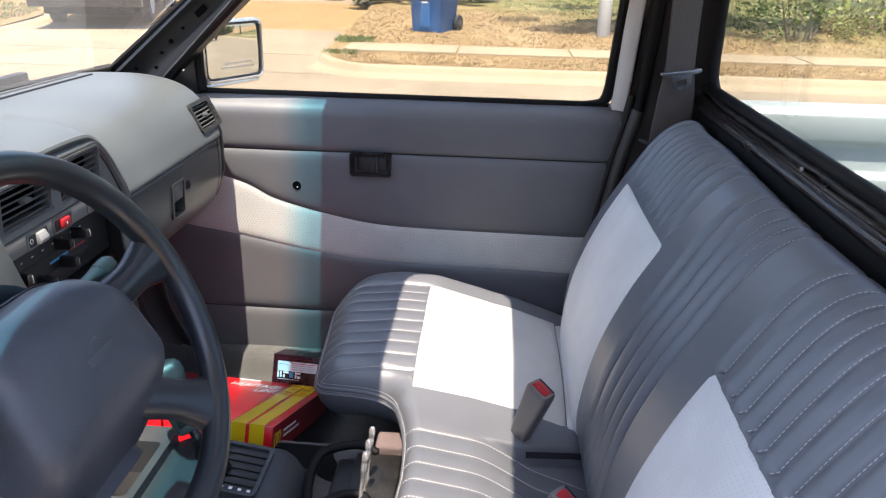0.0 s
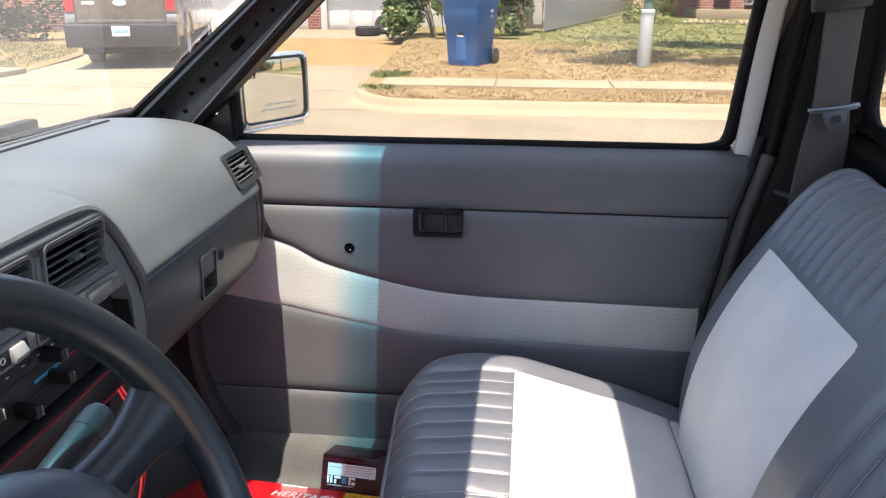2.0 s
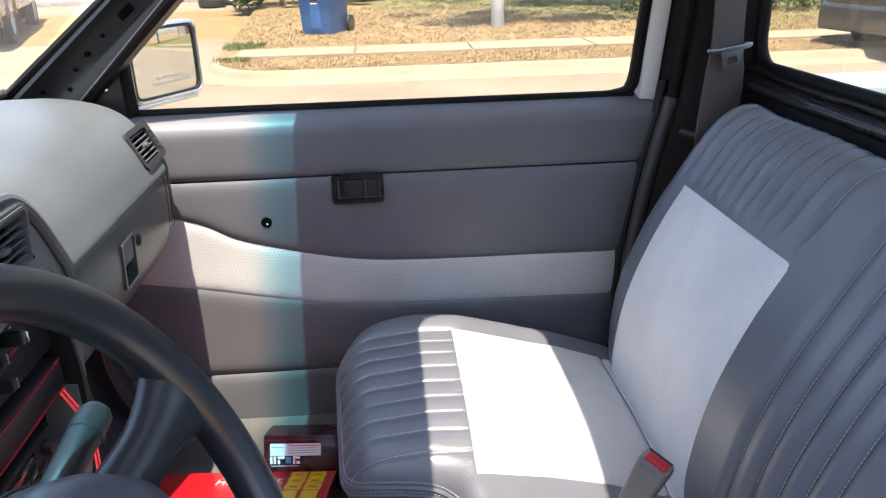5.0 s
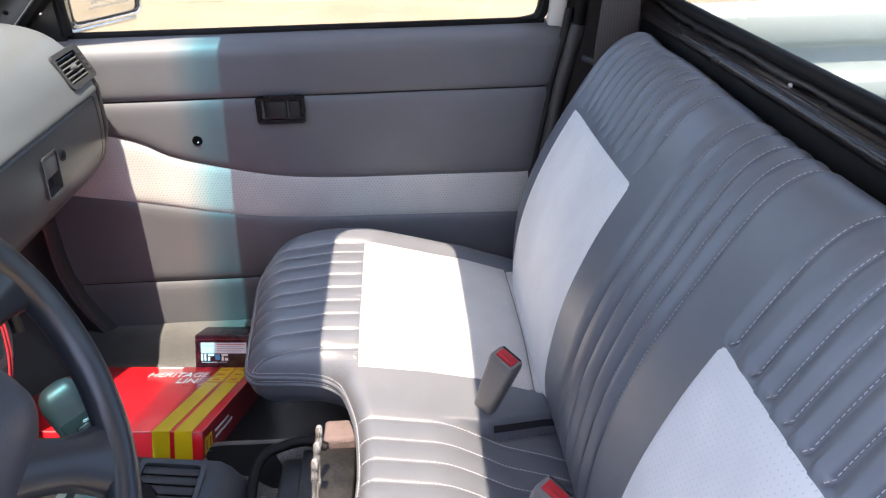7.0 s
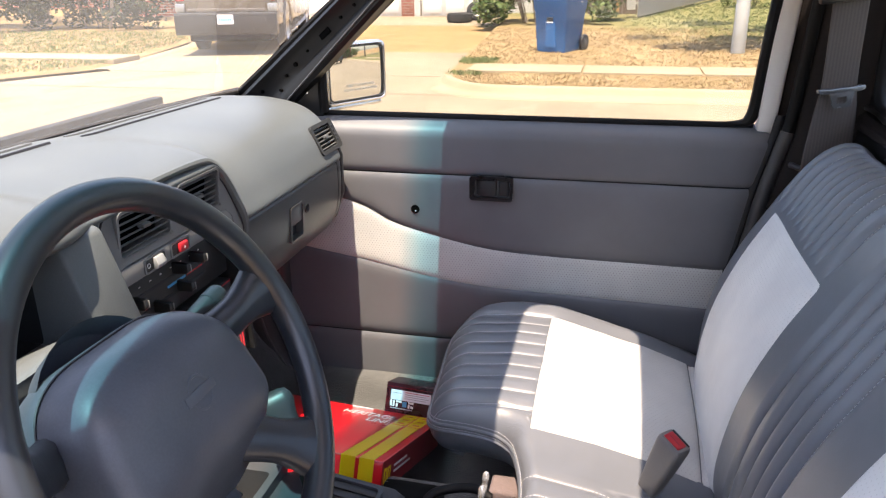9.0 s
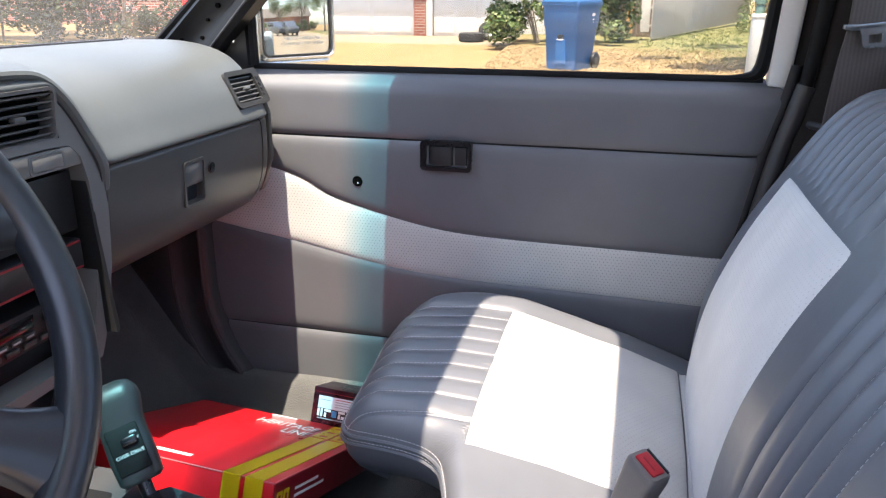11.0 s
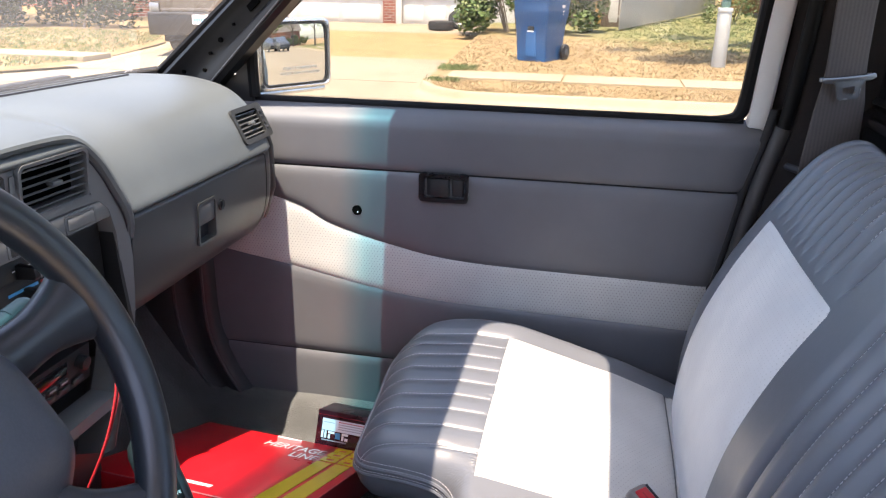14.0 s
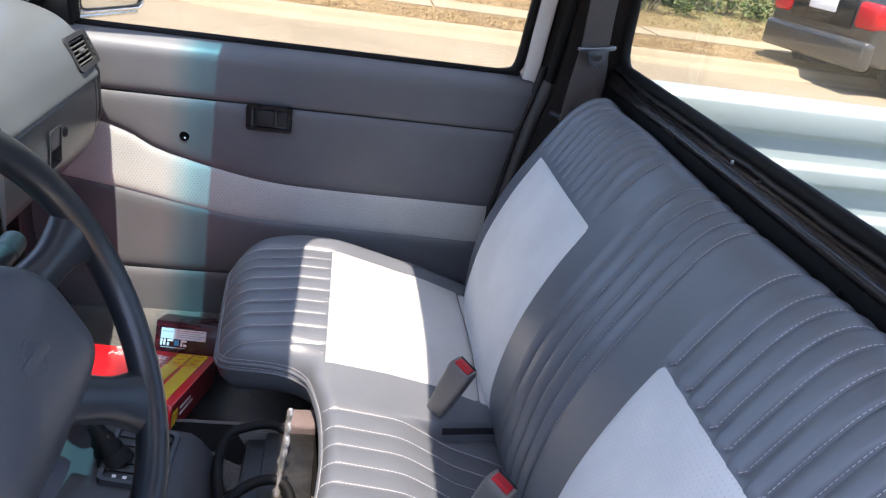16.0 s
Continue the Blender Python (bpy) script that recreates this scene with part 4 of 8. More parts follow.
FRONT = smooth_path([(0.0, 0, 0.022), (0.06, 0, 0.019), (0.10, 0, 0.014), (0.13, 0, 0.006), (0.155, 0, -0.004), (0.175, 0, -0.014), (0.188, 0, -0.028), (0.194, 0, -0.050), (0.199, 0, -0.085), (0.204, 0, -0.115), (0.211, 0, -0.140),
                     (0.222, 0, -0.155), (0.238, 0, -0.163), (0.27, 0, -0.167), (0.40, 0, -0.176), (0.50, 0, -0.182), (0.54, 0, -0.177), (0.57, 0, -0.164), (0.60, 0, -0.143), (0.64, 0, -0.100)], 6)
FRONT_A, FRONT_X = np.array([p.x for p in FRONT]), np.array([p.z for p in FRONT])


def front_x(y):
    """Front edge of the cushion: cut back in the middle for the levers, squared off beside it, rounded towards the doors."""
    return float(np.interp(abs(y), FRONT_A, FRONT_X))


def front_gap(x, y):
    """Distance from a place on the cushion to its front edge, and how far round that edge the nearest spot lies."""
    d2 = (FRONT_X - x) ** 2 + (FRONT_A - abs(y)) ** 2
    k = int(np.argmin(d2))
    best = d2[k]
    for a in (k - 1, k):
        if 0 <= a < len(FRONT_X) - 1:
            ux, uy = FRONT_X[a + 1] - FRONT_X[a], FRONT_A[a + 1] - FRONT_A[a]
            t = min(1.0, max(0.0, ((x - FRONT_X[a]) * ux + (abs(y) - FRONT_A[a]) * uy) / (ux * ux + uy * uy)))
            best = min(best, (FRONT_X[a] + t * ux - x) ** 2 + (FRONT_A[a] + t * uy - abs(y)) ** 2)
    return math.sqrt(best), float(FRONT_A[k])


def nose_round(a):
    """Run and drop of the rounded front edge."""
    mid, wall = smoothstep(0.192, 0.15, a), smoothstep(0.225, 0.20, a)
    return 0.062 - 0.017 * wall - 0.017 * mid, 0.056 - 0.020 * mid


def cushion_top(x, y):
    a = abs(y)
    z = interp(x, [(-0.2, 0.678), (-0.12, 0.692), (-0.04, 0.699), (0.03, 0.696), (0.12, 0.681), (0.20, 0.662), (0.29, 0.630), (0.36, 0.60), (0.5, 0.56)])
    z += 0.010 * math.exp(-((a - 0.36) / 0.16) ** 2) - 0.034 * smoothstep(0.30, 0.06, a) * smoothstep(-0.1, 0.03, x)
    seam_y = 0.1035 + 0.42 * max(0.0, x - 0.21)
    z -= 0.026 * smoothstep(seam_y + 0.0045, seam_y - 0.0025, a) * smoothstep(0.13, 0.235, x) + 0.020 * math.exp(-((a - seam_y) / 0.0035) ** 2) * smoothstep(0.16, 0.22, x)
    z += 0.012 * smoothstep(0.34, 0.50, a) * smoothstep(0.16, 0.0, x)
    z += 0.010 * smoothstep(0.53, 0.575, a) - 0.060 * max(0.0, (a - 0.57) / 0.065) ** 2.4
    return z


def dent(d, width):
    """Depth of a stitched valley at a distance d from its seam, in a run of pleats of that width."""
    t = min(1.0, abs(d) / (width / 2))
    return -0.0058 * (1 - t) ** 1.6 - 0.0031 * math.exp(-(d / 0.0029) ** 2)


def pleat_cushion(x, y):
    a = abs(y)
    h = 0.0
    if INS_Y[0] + 0.020 < a < INS_Y[1] + 0.012:
        k = min(9, max(1, round((a - INS_Y[0]) / PLEAT)))
        d = a - INS_Y[0] - k * PLEAT
        h += (0.85 - 0.35 * smoothstep(-0.10, -0.02, x)) * dent(d, PLEAT if INS_Y[0] <= a <= INS_Y[1] else 0.024) * smoothstep(0.034, 0.008, x)
    if INS_Y[0] + 0.004 < a < INS_Y[1] - 0.004 and x > 0.020:
        h -= 0.004
    if a < 0.128:
        k = min(CENTRE, key=lambda c: abs(c - y))
        h += 0.42 * dent(y - k, 0.039) * smoothstep(0.018, 0.035, x)
    return h


SKIRT = [(0.062, -0.128), (0.040, -0.117), (0.021, -0.101), (0.007, -0.080), (0.0, -0.058)]


def cushion_point(s, y):
    """s runs from the front skirt (0) over the nose (0.15) to the back (1)."""
    fx = front_x(y)
    if s < 0.15:
        slope = (front_x(y + 0.001) - front_x(y - 0.001)) / 0.002
        run = math.sqrt(1 + slope * slope)
        drop = nose_round(abs(y))[1]
        u = s / 0.15 * (len(SKIRT) - 1)
        i = min(int(u), len(SKIRT) - 2)
        f = u - i
        inn, dz = (SKIRT[i][k] * (1 - f) + SKIRT[i + 1][k] * f for k in (0, 1))
        x, yy, dz = fx + inn / run, y - inn * slope / run, dz + 0.058 - drop
        top = cushion_top(fx, y)
    else:
        e = ((s - 0.15) / 0.85) ** 1.35 * (0.40 - fx)
        d, near = front_gap(fx + e, y)
        soft_r, drop = nose_round(near)
        t = min(1.0, d / soft_r)
        x, yy, dz = fx + e, y, -drop * (1 - math.sqrt(max(0.0, 1 - (1 - t) ** 2)))
        top = cushion_top(x, y)
    p = pleat_cushion(x, y)
    k = min(1.0, max(0.0, -dz / drop))
    if dz < -drop * 1.15:
        p *= 0.2
    return Vector((x - p * 0.9 * k, yy, top + dz + p * (1 - 0.8 * k)))


half = np.concatenate([np.linspace(0, 0.182, 125, endpoint=False), np.linspace(0.182, 0.245, 90, endpoint=False), np.linspace(0.245, 0.635, 265)])
ys = np.concatenate([-half[:0:-1], half])
ss = np.concatenate([np.linspace(0, 0.15, 9), 0.15 + 0.85 * np.linspace(0, 0.30, 34)[1:], 0.15 + 0.85 * np.linspace(0.30, 1, 44)[1:]])
rows = [[tuple(cushion_point(float(s), float(y))) for y in ys] for s in ss]
for r in rows:      # close the outer sides downwards
    for k, d in ((0, -1), (-1, 1)):
        p = r[k]
        side = [(p[0], p[1] + d * 0.004, p[2] - 0.02), (p[0], p[1] + d * 0.002, p[2] - 0.09)]
        if k == 0:
            r[:0] = side[::-1]
        else:
            r += side
cushion = seat_part("cushion", rows, M_VINYL)


def patch(s_of, u0, u1, v0, v1, nu, nv, lift, edge=0.004):
    """A sewn-in panel that follows a surface and swells a little between its seams."""
    rows_ = []
    for i in range(nu + 1):
        r = []
        for j in range(nv + 1):
            u, v = u0 + (u1 - u0) * i / nu, v0 + (v1 - v0) * j / nv
            p, nrm = s_of(u, v)
            e = min(i / nu * abs(u1 - u0), (1 - i / nu) * abs(u1 - u0), j / nv * abs(v1 - v0), (1 - j / nv) * abs(v1 - v0))
            r.append(tuple(p + nrm * (lift * (1 - math.exp(-e / 0.008)) - 0.0015 * math.exp(-e / 0.002) + 0.0009)))
        rows_.append(r)
    return rows_


def on_cushion(x, y):
    return Vector((x, y, cushion_top(x, y))), Vector((0.1, 0, 1)).normalized()


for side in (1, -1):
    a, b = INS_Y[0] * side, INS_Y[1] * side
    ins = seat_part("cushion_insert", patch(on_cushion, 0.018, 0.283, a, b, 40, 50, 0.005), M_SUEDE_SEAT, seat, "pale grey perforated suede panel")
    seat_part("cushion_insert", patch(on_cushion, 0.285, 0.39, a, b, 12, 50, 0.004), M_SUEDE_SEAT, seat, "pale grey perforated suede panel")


# near-black strip painting the gap's shade between the passenger's cushion and the middle one
gap_rows = []
for x in np.linspace(0.212, 0.325, 14):
    g = 0.42 * max(0.0, float(x) - 0.21)
    z = cushion_top(float(x), 0.116 + g)
    gap_rows.append([(x, 0.1075 + g, z - 0.0085), (x, 0.1060 + g, z - 0.0110), (x, 0.1035 + g, z - 0.0120), (x, 0.1015 + g, z - 0.0170)])
seat_part("cushion_gap", gap_rows, M_NEARBLACK)


# double piping round the nose and along the cut-back front
def rim_line(level, lift=0.0, reach=0.60):
    """A line round the front edge, at a share of the drop below the top."""
    pts = []
    for y in np.concatenate([-half[half < reach][:0:-1], half[half < reach]]):
        y = float(y)
        fx = front_x(y)
        slope = (front_x(y + 0.001) - front_x(y - 0.001)) / 0.002
        n = Vector((-1, slope, 0)).normalized()
        soft_r, drop = nose_round(abs(y))
        inn = soft_r * (1 - math.sqrt(max(0.0, 1 - (1 - level) ** 2)))
        pts.append(Vector((fx, y, cushion_top(fx, y) - drop * level)) + n * (lift - inn))
    return pts


part("piping", tube_bm([p - SEAT_OFF for p in rim_line(0.74)], 0.0030, 6), M_VINYL, seat)
part("piping", tube_bm([p - SEAT_OFF for p in rim_line(0.93)], 0.0026, 6), M_VINYL, seat)


def dashes(lines, length=0.0036, gap=0.0022, r=0.00033):
    """Stitches: short threads along each line."""
    verts, faces = [], []
    for line in lines:
        pts = [Vector(p) for p in line]
        dist, nxt = 0.0, 0.0
        for a, b in zip(pts, pts[1:]):
            seg = (b - a).length
            if seg < 1e-7:
                continue
            d = (b - a) / seg
            while nxt < dist + seg:
                s0 = a + d * (nxt - dist)
                s1 = s0 + d * length
                w = d.cross(Vector((0.31, 0.2, 0.93))).normalized()
                q = d.cross(w).normalized()
                k = len(verts)
                for p in (s0, s1):
                    verts.extend([p + (w + q) * r, p + (w - q) * r, p - (w + q) * r, p + (q - w) * r])
                faces.extend([(k, k + 1, k + 5, k + 4), (k + 1, k + 2, k + 6, k + 5), (k + 2, k + 3, k + 7, k + 6), (k + 3, k, k + 4, k + 7), (k, k + 3, k + 2, k + 1), (k + 4, k + 5, k + 6, k + 7)])
                nxt += length + gap
            dist += seg
    return verts, faces


def stitch_lines_cushion():
    out = []
    for side in (1, -1):
        for k in range(1, 10):
            y = (INS_Y[0] + k * PLEAT) * side
            line = []
            for s in np.linspace(0.13, 0.75, 70):
                p = cushion_point(float(s), y + 0.0022)
                if p.x < 0.018:
                    line.append(p + Vector((-0.0003, 0, 0.0004)))
            out.append(line)
    for y in CENTRE:
        line = []
        for s in np.linspace(0.16, 0.97, 80):
            p = cushion_point(float(s), y + 0.0022)
            line.append(p + Vector((0, 0, 0.0004)))
        out.append(line)
    out.append(rim_line(0.60, 0.0006))
    out.append(rim_line(0.83, 0.0008))
    return out


v, f = dashes([[p - SEAT_OFF for p in line] for line in stitch_lines_cushion() if len(line) > 1])
tagged(part_mesh("stitching", mesh_of("stitching", v, f, M_THREAD, False), seat, "white stitching"), kind="stuff")

# backrest
BACK = smooth_path([(0.318, 0, 0.56), (0.300, 0, 0.63), (0.303, 0, 0.70), (0.322, 0, 0.79), (0.357, 0, 0.88), (0.397, 0, 0.955), (0.430, 0, 1.012), (0.458, 0, 1.050), (0.486, 0, 1.072), (0.512, 0, 1.077),
                    (0.533, 0, 1.062), (0.542, 0, 1.03), (0.544, 0, 0.95), (0.544, 0, 0.60)], 8)
BACKARC = [0.0]
for a, b in zip(BACK, BACK[1:]):
    BACKARC.append(BACKARC[-1] + (b - a).length)
BINS = (0.172, 0.503)
BPL = 0.032
BTOPS = [0.181] + [0.229 + BPL * k for k in range(9)] + [0.521]
BCENTRE = [-0.068, -0.033, 0.002, 0.040, 0.083]


def arc_at_z(z):
    for p, a in zip(BACK, BACKARC):
        if p.z >= z:
            return a
    return BACKARC[-1]


A_INS0, A_INS1 = arc_at_z(0.605), arc_at_z(0.956)
A_INS1D = A_INS1 - 0.018


def back_point(a, y, pleated=True):
    x = float(np.interp(a, BACKARC, [p.x for p in BACK]))
    z = float(np.interp(a, BACKARC, [p.z for p in BACK]))
    x2, z2 = (float(np.interp(a + 0.002, BACKARC, [c for c in col])) for col in (BX, BZ))
    d = Vector((x2 - x, 0, z2 - z))
    n = Vector((-d.z, 0, d.x)).normalized() if d.length > 1e-6 else Vector((-1, 0, 0))
    e = abs(y)
    # swell at the side bolsters, rounded outer corners
    h = 0.010 * math.exp(-((e - 0.55) / 0.05) ** 2) * smoothstep(0.62, 0.8, z) + 0.006 * math.exp(-((e - 0.33) / 0.15) ** 2)
    shrink = max(0.0, (e - 0.50) / 0.12)
    h -= 0.07 * min(1.2, shrink) ** 3
    z_drop = 0.055 * min(1.2, shrink) ** 3 * smoothstep(0.9, 1.05, z)
    if pleated:
        fade = smoothstep(BACKARC[-1] - 0.43, BACKARC[-1] - 0.50, a) * (1 - 0.25 * smoothstep(arc_at_z(1.0), arc_at_z(1.07), a))
        top_a = A_INS1 if y > 0 else A_INS1D
        if BTOPS[0] - 0.02 < e < BTOPS[-1] + 0.02:
            k = min(BTOPS, key=lambda c: abs(c - e))
            start = smoothstep(top_a + 0.004, top_a + 0.060, a) if y > 0 else smoothstep(top_a, top_a + 0.010, a)
            h += 1.15 * dent(e - k, BPL) * start * fade
            if y < 0 and k > 0.2:      # small gathers where each pleat meets the insert
                h += 0.0022 * math.exp(-((a - top_a - 0.010) / 0.009) ** 2) * math.exp(-((e - k + 0.016) / 0.009) ** 2)
        if a < top_a - 0.004 and BINS[0] + 0.004 < e < BINS[1] - 0.004:
            h -= 0.005
        if -0.105 < y < 0.125:
            k = min(BCENTRE, key=lambda c: abs(c - y))
            h += 1.35 * dent(y - k, 0.037) * fade
    return Vector((x, y, z - z_drop)) + n * h, n


BX, BZ = [p.x for p in BACK], [p.z for p in BACK]
arcs = np.concatenate([np.linspace(0, A_INS1D - 0.012, 36), np.linspace(A_INS1D - 0.012, A_INS1 - 0.01, 14)[1:], np.linspace(A_INS1 - 0.01, A_INS1 + 0.012, 10)[1:], np.linspace(A_INS1 + 0.012, BACKARC[-1] - 0.40, 34)[1:], np.linspace(BACKARC[-1] - 0.40, BACKARC[-1], 6)[1:]])
rows = [[tuple(back_point(float(a), float(y))[0]) for y in np.linspace(-0.622, 0.622, 900)] for a in arcs]
for r in rows:
    for k, d in ((0, -1), (-1, 1)):
        p = r[k]
        cx = 0.50
        side = [(p[0] + (cx - p[0]) * t, p[1] + d * w, p[2] - 0.03 * t) for t, w in ((0.3, 0.004), (0.7, 0.005), (1.0, 0.0))]
        if k == 0:
            r[:0] = side[::-1]
        else:
            r += side
backrest = seat_part("backrest", rows, M_VINYL)
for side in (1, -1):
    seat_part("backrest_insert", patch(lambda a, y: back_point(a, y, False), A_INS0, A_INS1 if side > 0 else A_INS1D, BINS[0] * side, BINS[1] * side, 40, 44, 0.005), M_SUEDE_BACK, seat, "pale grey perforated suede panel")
lines = []
for side in (1, -1):
    for c in BTOPS[:-1]:
        start = A_INS1 + 0.075 if side > 0 else A_INS1D + 0.004
        lines.append([(lambda q: q[0] + q[1] * 0.0005)(back_point(float(a), c * side + 0.0020)) for a in np.linspace(start, BACKARC[-1] - 0.47, 40)])
for y in BCENTRE:
    lines.append([(lambda q: q[0] + q[1] * 0.0005)(back_point(float(a), y + 0.0020)) for a in np.linspace(0.20, BACKARC[-1] - 0.47, 70)])
v, f = dashes([[p - SEAT_OFF for p in line] for line in lines])
tagged(part_mesh("stitching", mesh_of("stitching", v, f, M_THREAD, False), seat, "white stitching"), kind="stuff")
bm = box_bm((0.0, -0.58, 0.43), (0.42, 0.58, 0.55), 0.01)
bmesh.ops.translate(bm, vec=-SEAT_OFF, verts=bm.verts)
part("seat_frame", bm, M_BLACK, seat)


# ---------------------------------------------------------------- seat belt buckles
def buckle(at, rx, ry, rz):
    b = thing("belt_buckle", "grey plastic seat belt buckle with a red release button", "buckle", "belt buckles on the bench")
    body = bmesh.new()
    secs = [(-0.066, 0.013, 0.010), (-0.058, 0.0155, 0.012), (0.0, 0.0190, 0.0145), (0.042, 0.0208, 0.0155), (0.050, 0.0203, 0.0150), (0.053, 0.0185, 0.0130)]
    rings = [[body.verts.new((p[0], p[1], z)) for p in rounded_rect(-w, w, -d, d, 0.006, 4)] for z, w, d in secs]
    for r, s in zip(rings, rings[1:]):
        for k in range(len(r)):
            body.faces.new((r[k], r[(k + 1) % len(r)], s[(k + 1) % len(r)], s[k]))
    body.faces.new(rings[0][::-1])
    body.faces.new(rings[-1])
    part("body", body, M_BUCKLE, b)
    part("release_button", box_bm((-0.0145, -0.0090, 0.046), (0.0145, 0.0080, 0.0555), 0.002), M_REDBUTTON, b, "red release button")
    part("press_mark", box_bm((-0.009, -0.003, 0.0555), (0.009, -0.0015, 0.0559)), M_REDDARK, b)
    part("slot", box_bm((-0.0165, 0.0100, 0.0515), (0.0165, 0.0125, 0.0545), 0.0005), M_NEARBLACK, b)
    stalk = tube_bm(smooth_path([(0, 0, -0.045), (0.002, 0.002, -0.07), (0.012, 0.004, -0.10), (0.03, 0.0, -0.125)], 4), 0.009, 8)
    part("stalk", stalk, M_BLACK, b)
    b.matrix_world = pose(*at, rx, ry, rz)
    return b


buckle((0.217, 0.122, 0.690), 0, 20, -45)
buckle((0.241, -0.107, 0.668), 0, 20, -45)

# ---------------------------------------------------------------- dashboard
dash = thing("dashboard", "grey moulded dashboard with a dark glovebox and a bare centre stack", "dashboard")
PAD = [(-0.775, 1.085), (-0.745, 1.112), (-0.70, 1.122), (-0.66, 1.124), (-0.60, 1.124), (-0.545, 1.116), (-0.505, 1.101), (-0.478, 1.078), (-0.460, 1.050), (-0.448, 1.022), (-0.4405, 1.003), (-0.4420, 0.997), (-0.452, 0.994)]
PADC = [(-0.775, 1.09), (-0.745, 1.116), (-0.70, 1.127), (-0.66, 1.130), (-0.60, 1.132), (-0.545, 1.130), (-0.505, 1.127), (-0.478, 1.123), (-0.460, 1.118), (-0.448, 1.112), (-0.4405, 1.105), (-0.4420, 1.099), (-0.452, 1.096)]
PADG = [(-0.775, 1.09), (-0.745, 1.116), (-0.70, 1.130), (-0.66, 1.138), (-0.60, 1.148), (-0.545, 1.152), (-0.505, 1.152), (-0.478, 1.150), (-0.455, 1.146), (-0.430, 1.138), (-0.412, 1.126), (-0.405, 1.112), (-0.412, 1.104)]


def pad_profile(y):
    c = smoothstep(0.205, 0.115, y)
    g = smoothstep(-0.14, -0.24, y)
    out = []
    for a, b, d in zip(PAD, PADC, PADG):
        p = Vector(a).lerp(Vector(b), c).lerp(Vector(d), g)
        out.append(p)
    return out


rows = []
for y in list(np.linspace(-0.69, 0.60, 110)) + [0.615, 0.63, 0.642, 0.650, 0.655]:
    prof = pad_profile(float(y))
    end = smoothstep(0.60, 0.657, y)
    bow = -0.04 * (1 - (y / 0.74) ** 2)
    r = []
    for q in smooth_path([(p.x, 0, p.y) for p in prof], 4):
        f = smoothstep(-0.60, -0.76, q.x)
        r.append((q.x + bow * f - 0.020 * end ** 2 * (1 - f), y, q.z - 0.020 * end ** 2 * smoothstep(1.0, 1.1, q.z)))
    rows.append(r)
rows.append([(p[0] - 0.002, 0.657, p[2] - 0.05) for p in rows[-1]])
pad = sheet("top_pad", rows, M_DASH, dash, "light grey grained top pad")


def strip(name, points, r, material, parent, sides=6, label=""):
    return part(name, tube_bm(points, r, sides), material, parent, label)


for y0, y1 in ((0.17, 0.575), (-0.42, 0.10)):
    ys_ = np.linspace(y0, y1, 24)
    strip("demister_slot", [(-0.668 - 0.03 * (1 - (y / 0.74) ** 2), y, 1.1235 + 0.006 * smoothstep(0.2, 0.1, y)) for y in ys_], 0.0032, M_NEARBLACK, dash)
    strip("moulding_line", [(-0.700 - 0.03 * (1 - (y / 0.74) ** 2), y, 1.1225 + 0.005 * smoothstep(0.2, 0.1, y)) for y in ys_], 0.0022, M_DASHMID, dash)

# vents: the end one sits in the sloping face of the pad
def vent(name, margin, w, h, m, slats, parent, frame_mat, wheel=0.0, proud=0.0015):
    """A louvred vent sunk in an opening: rounded rim, near-black plate as duct shade, tilted slats and a small tab."""
    v = thing(name, "", "")
    v.parent = parent
    v["label"] = "black louvred air vent"
    bm = ring_plate(rounded_rect(-w - margin, w + margin, -h - margin, h + margin, 0.010), rounded_rect(-w, w - wheel, -h, h, 0.006), lambda p, d: m @ Vector((d, p[0], p[1])), -0.022, proud)
    bmesh.ops.bevel(bm, geom=[e for e in bm.edges if e.calc_face_angle(0) > 1.2], offset=0.0016, segments=2, affect='EDGES', profile=0.5)
    part("frame", bm, frame_mat, v)
    # near-black plate paints the depth of the duct
    part("duct", box_bm((-0.024, -w - 0.001, -h - 0.001), (-0.0205, w - wheel + 0.001, h + 0.001), 0.0, m=m), M_DEEPSHADE, v)
    for k in range(slats):
        z = -h + (k + 0.52) * 2 * h / slats
        bm = prism_bm([(-0.010, z - 0.0050), (-0.010, z - 0.0040), (-0.0026, z + 0.0010), (-0.0010, z + 0.0006), (-0.0008, z - 0.0010), (-0.0022, z - 0.0012)], "y", -w + 0.0003, w - wheel - 0.0003)
        bmesh.ops.transform(bm, matrix=m, verts=bm.verts)
        part("slat", bm, M_SLAT, v)
    part("tab", box_bm((-0.006, -0.008, -0.0030), (0.0045, 0.008, 0.0030), 0.0018, m=m), M_DASHMID, v)
    return v


EV = pose(-0.4600, 0.5915, 1.048, 0, -26, 1)
cut_opening(pad, EV, -0.0505, 0.0505, -0.0255, 0.0255)
ev = vent("side_vent", 0.0085, 0.0485, 0.0235, EV, 6, dash, M_VENTFRAME, 0.0115, 0.0030)
for k in range(4):
    part("wheel_tooth", box_bm((0.002, 0.0405, -0.018 + k * 0.010), (0.0052, 0.0475, -0.0135 + k * 0.010), 0.001, m=EV), M_NEARBLACK, ev)

# lower fascia and glovebox
LOWER = [(-0.450, 0.996), (-0.4455, 0.992), (-0.4430, 0.985), (-0.4425, 0.95), (-0.445, 0.915), (-0.452, 0.885), (-0.466, 0.858), (-0.487, 0.838), (-0.515, 0.826), (-0.56, 0.822), (-0.68, 0.822)]


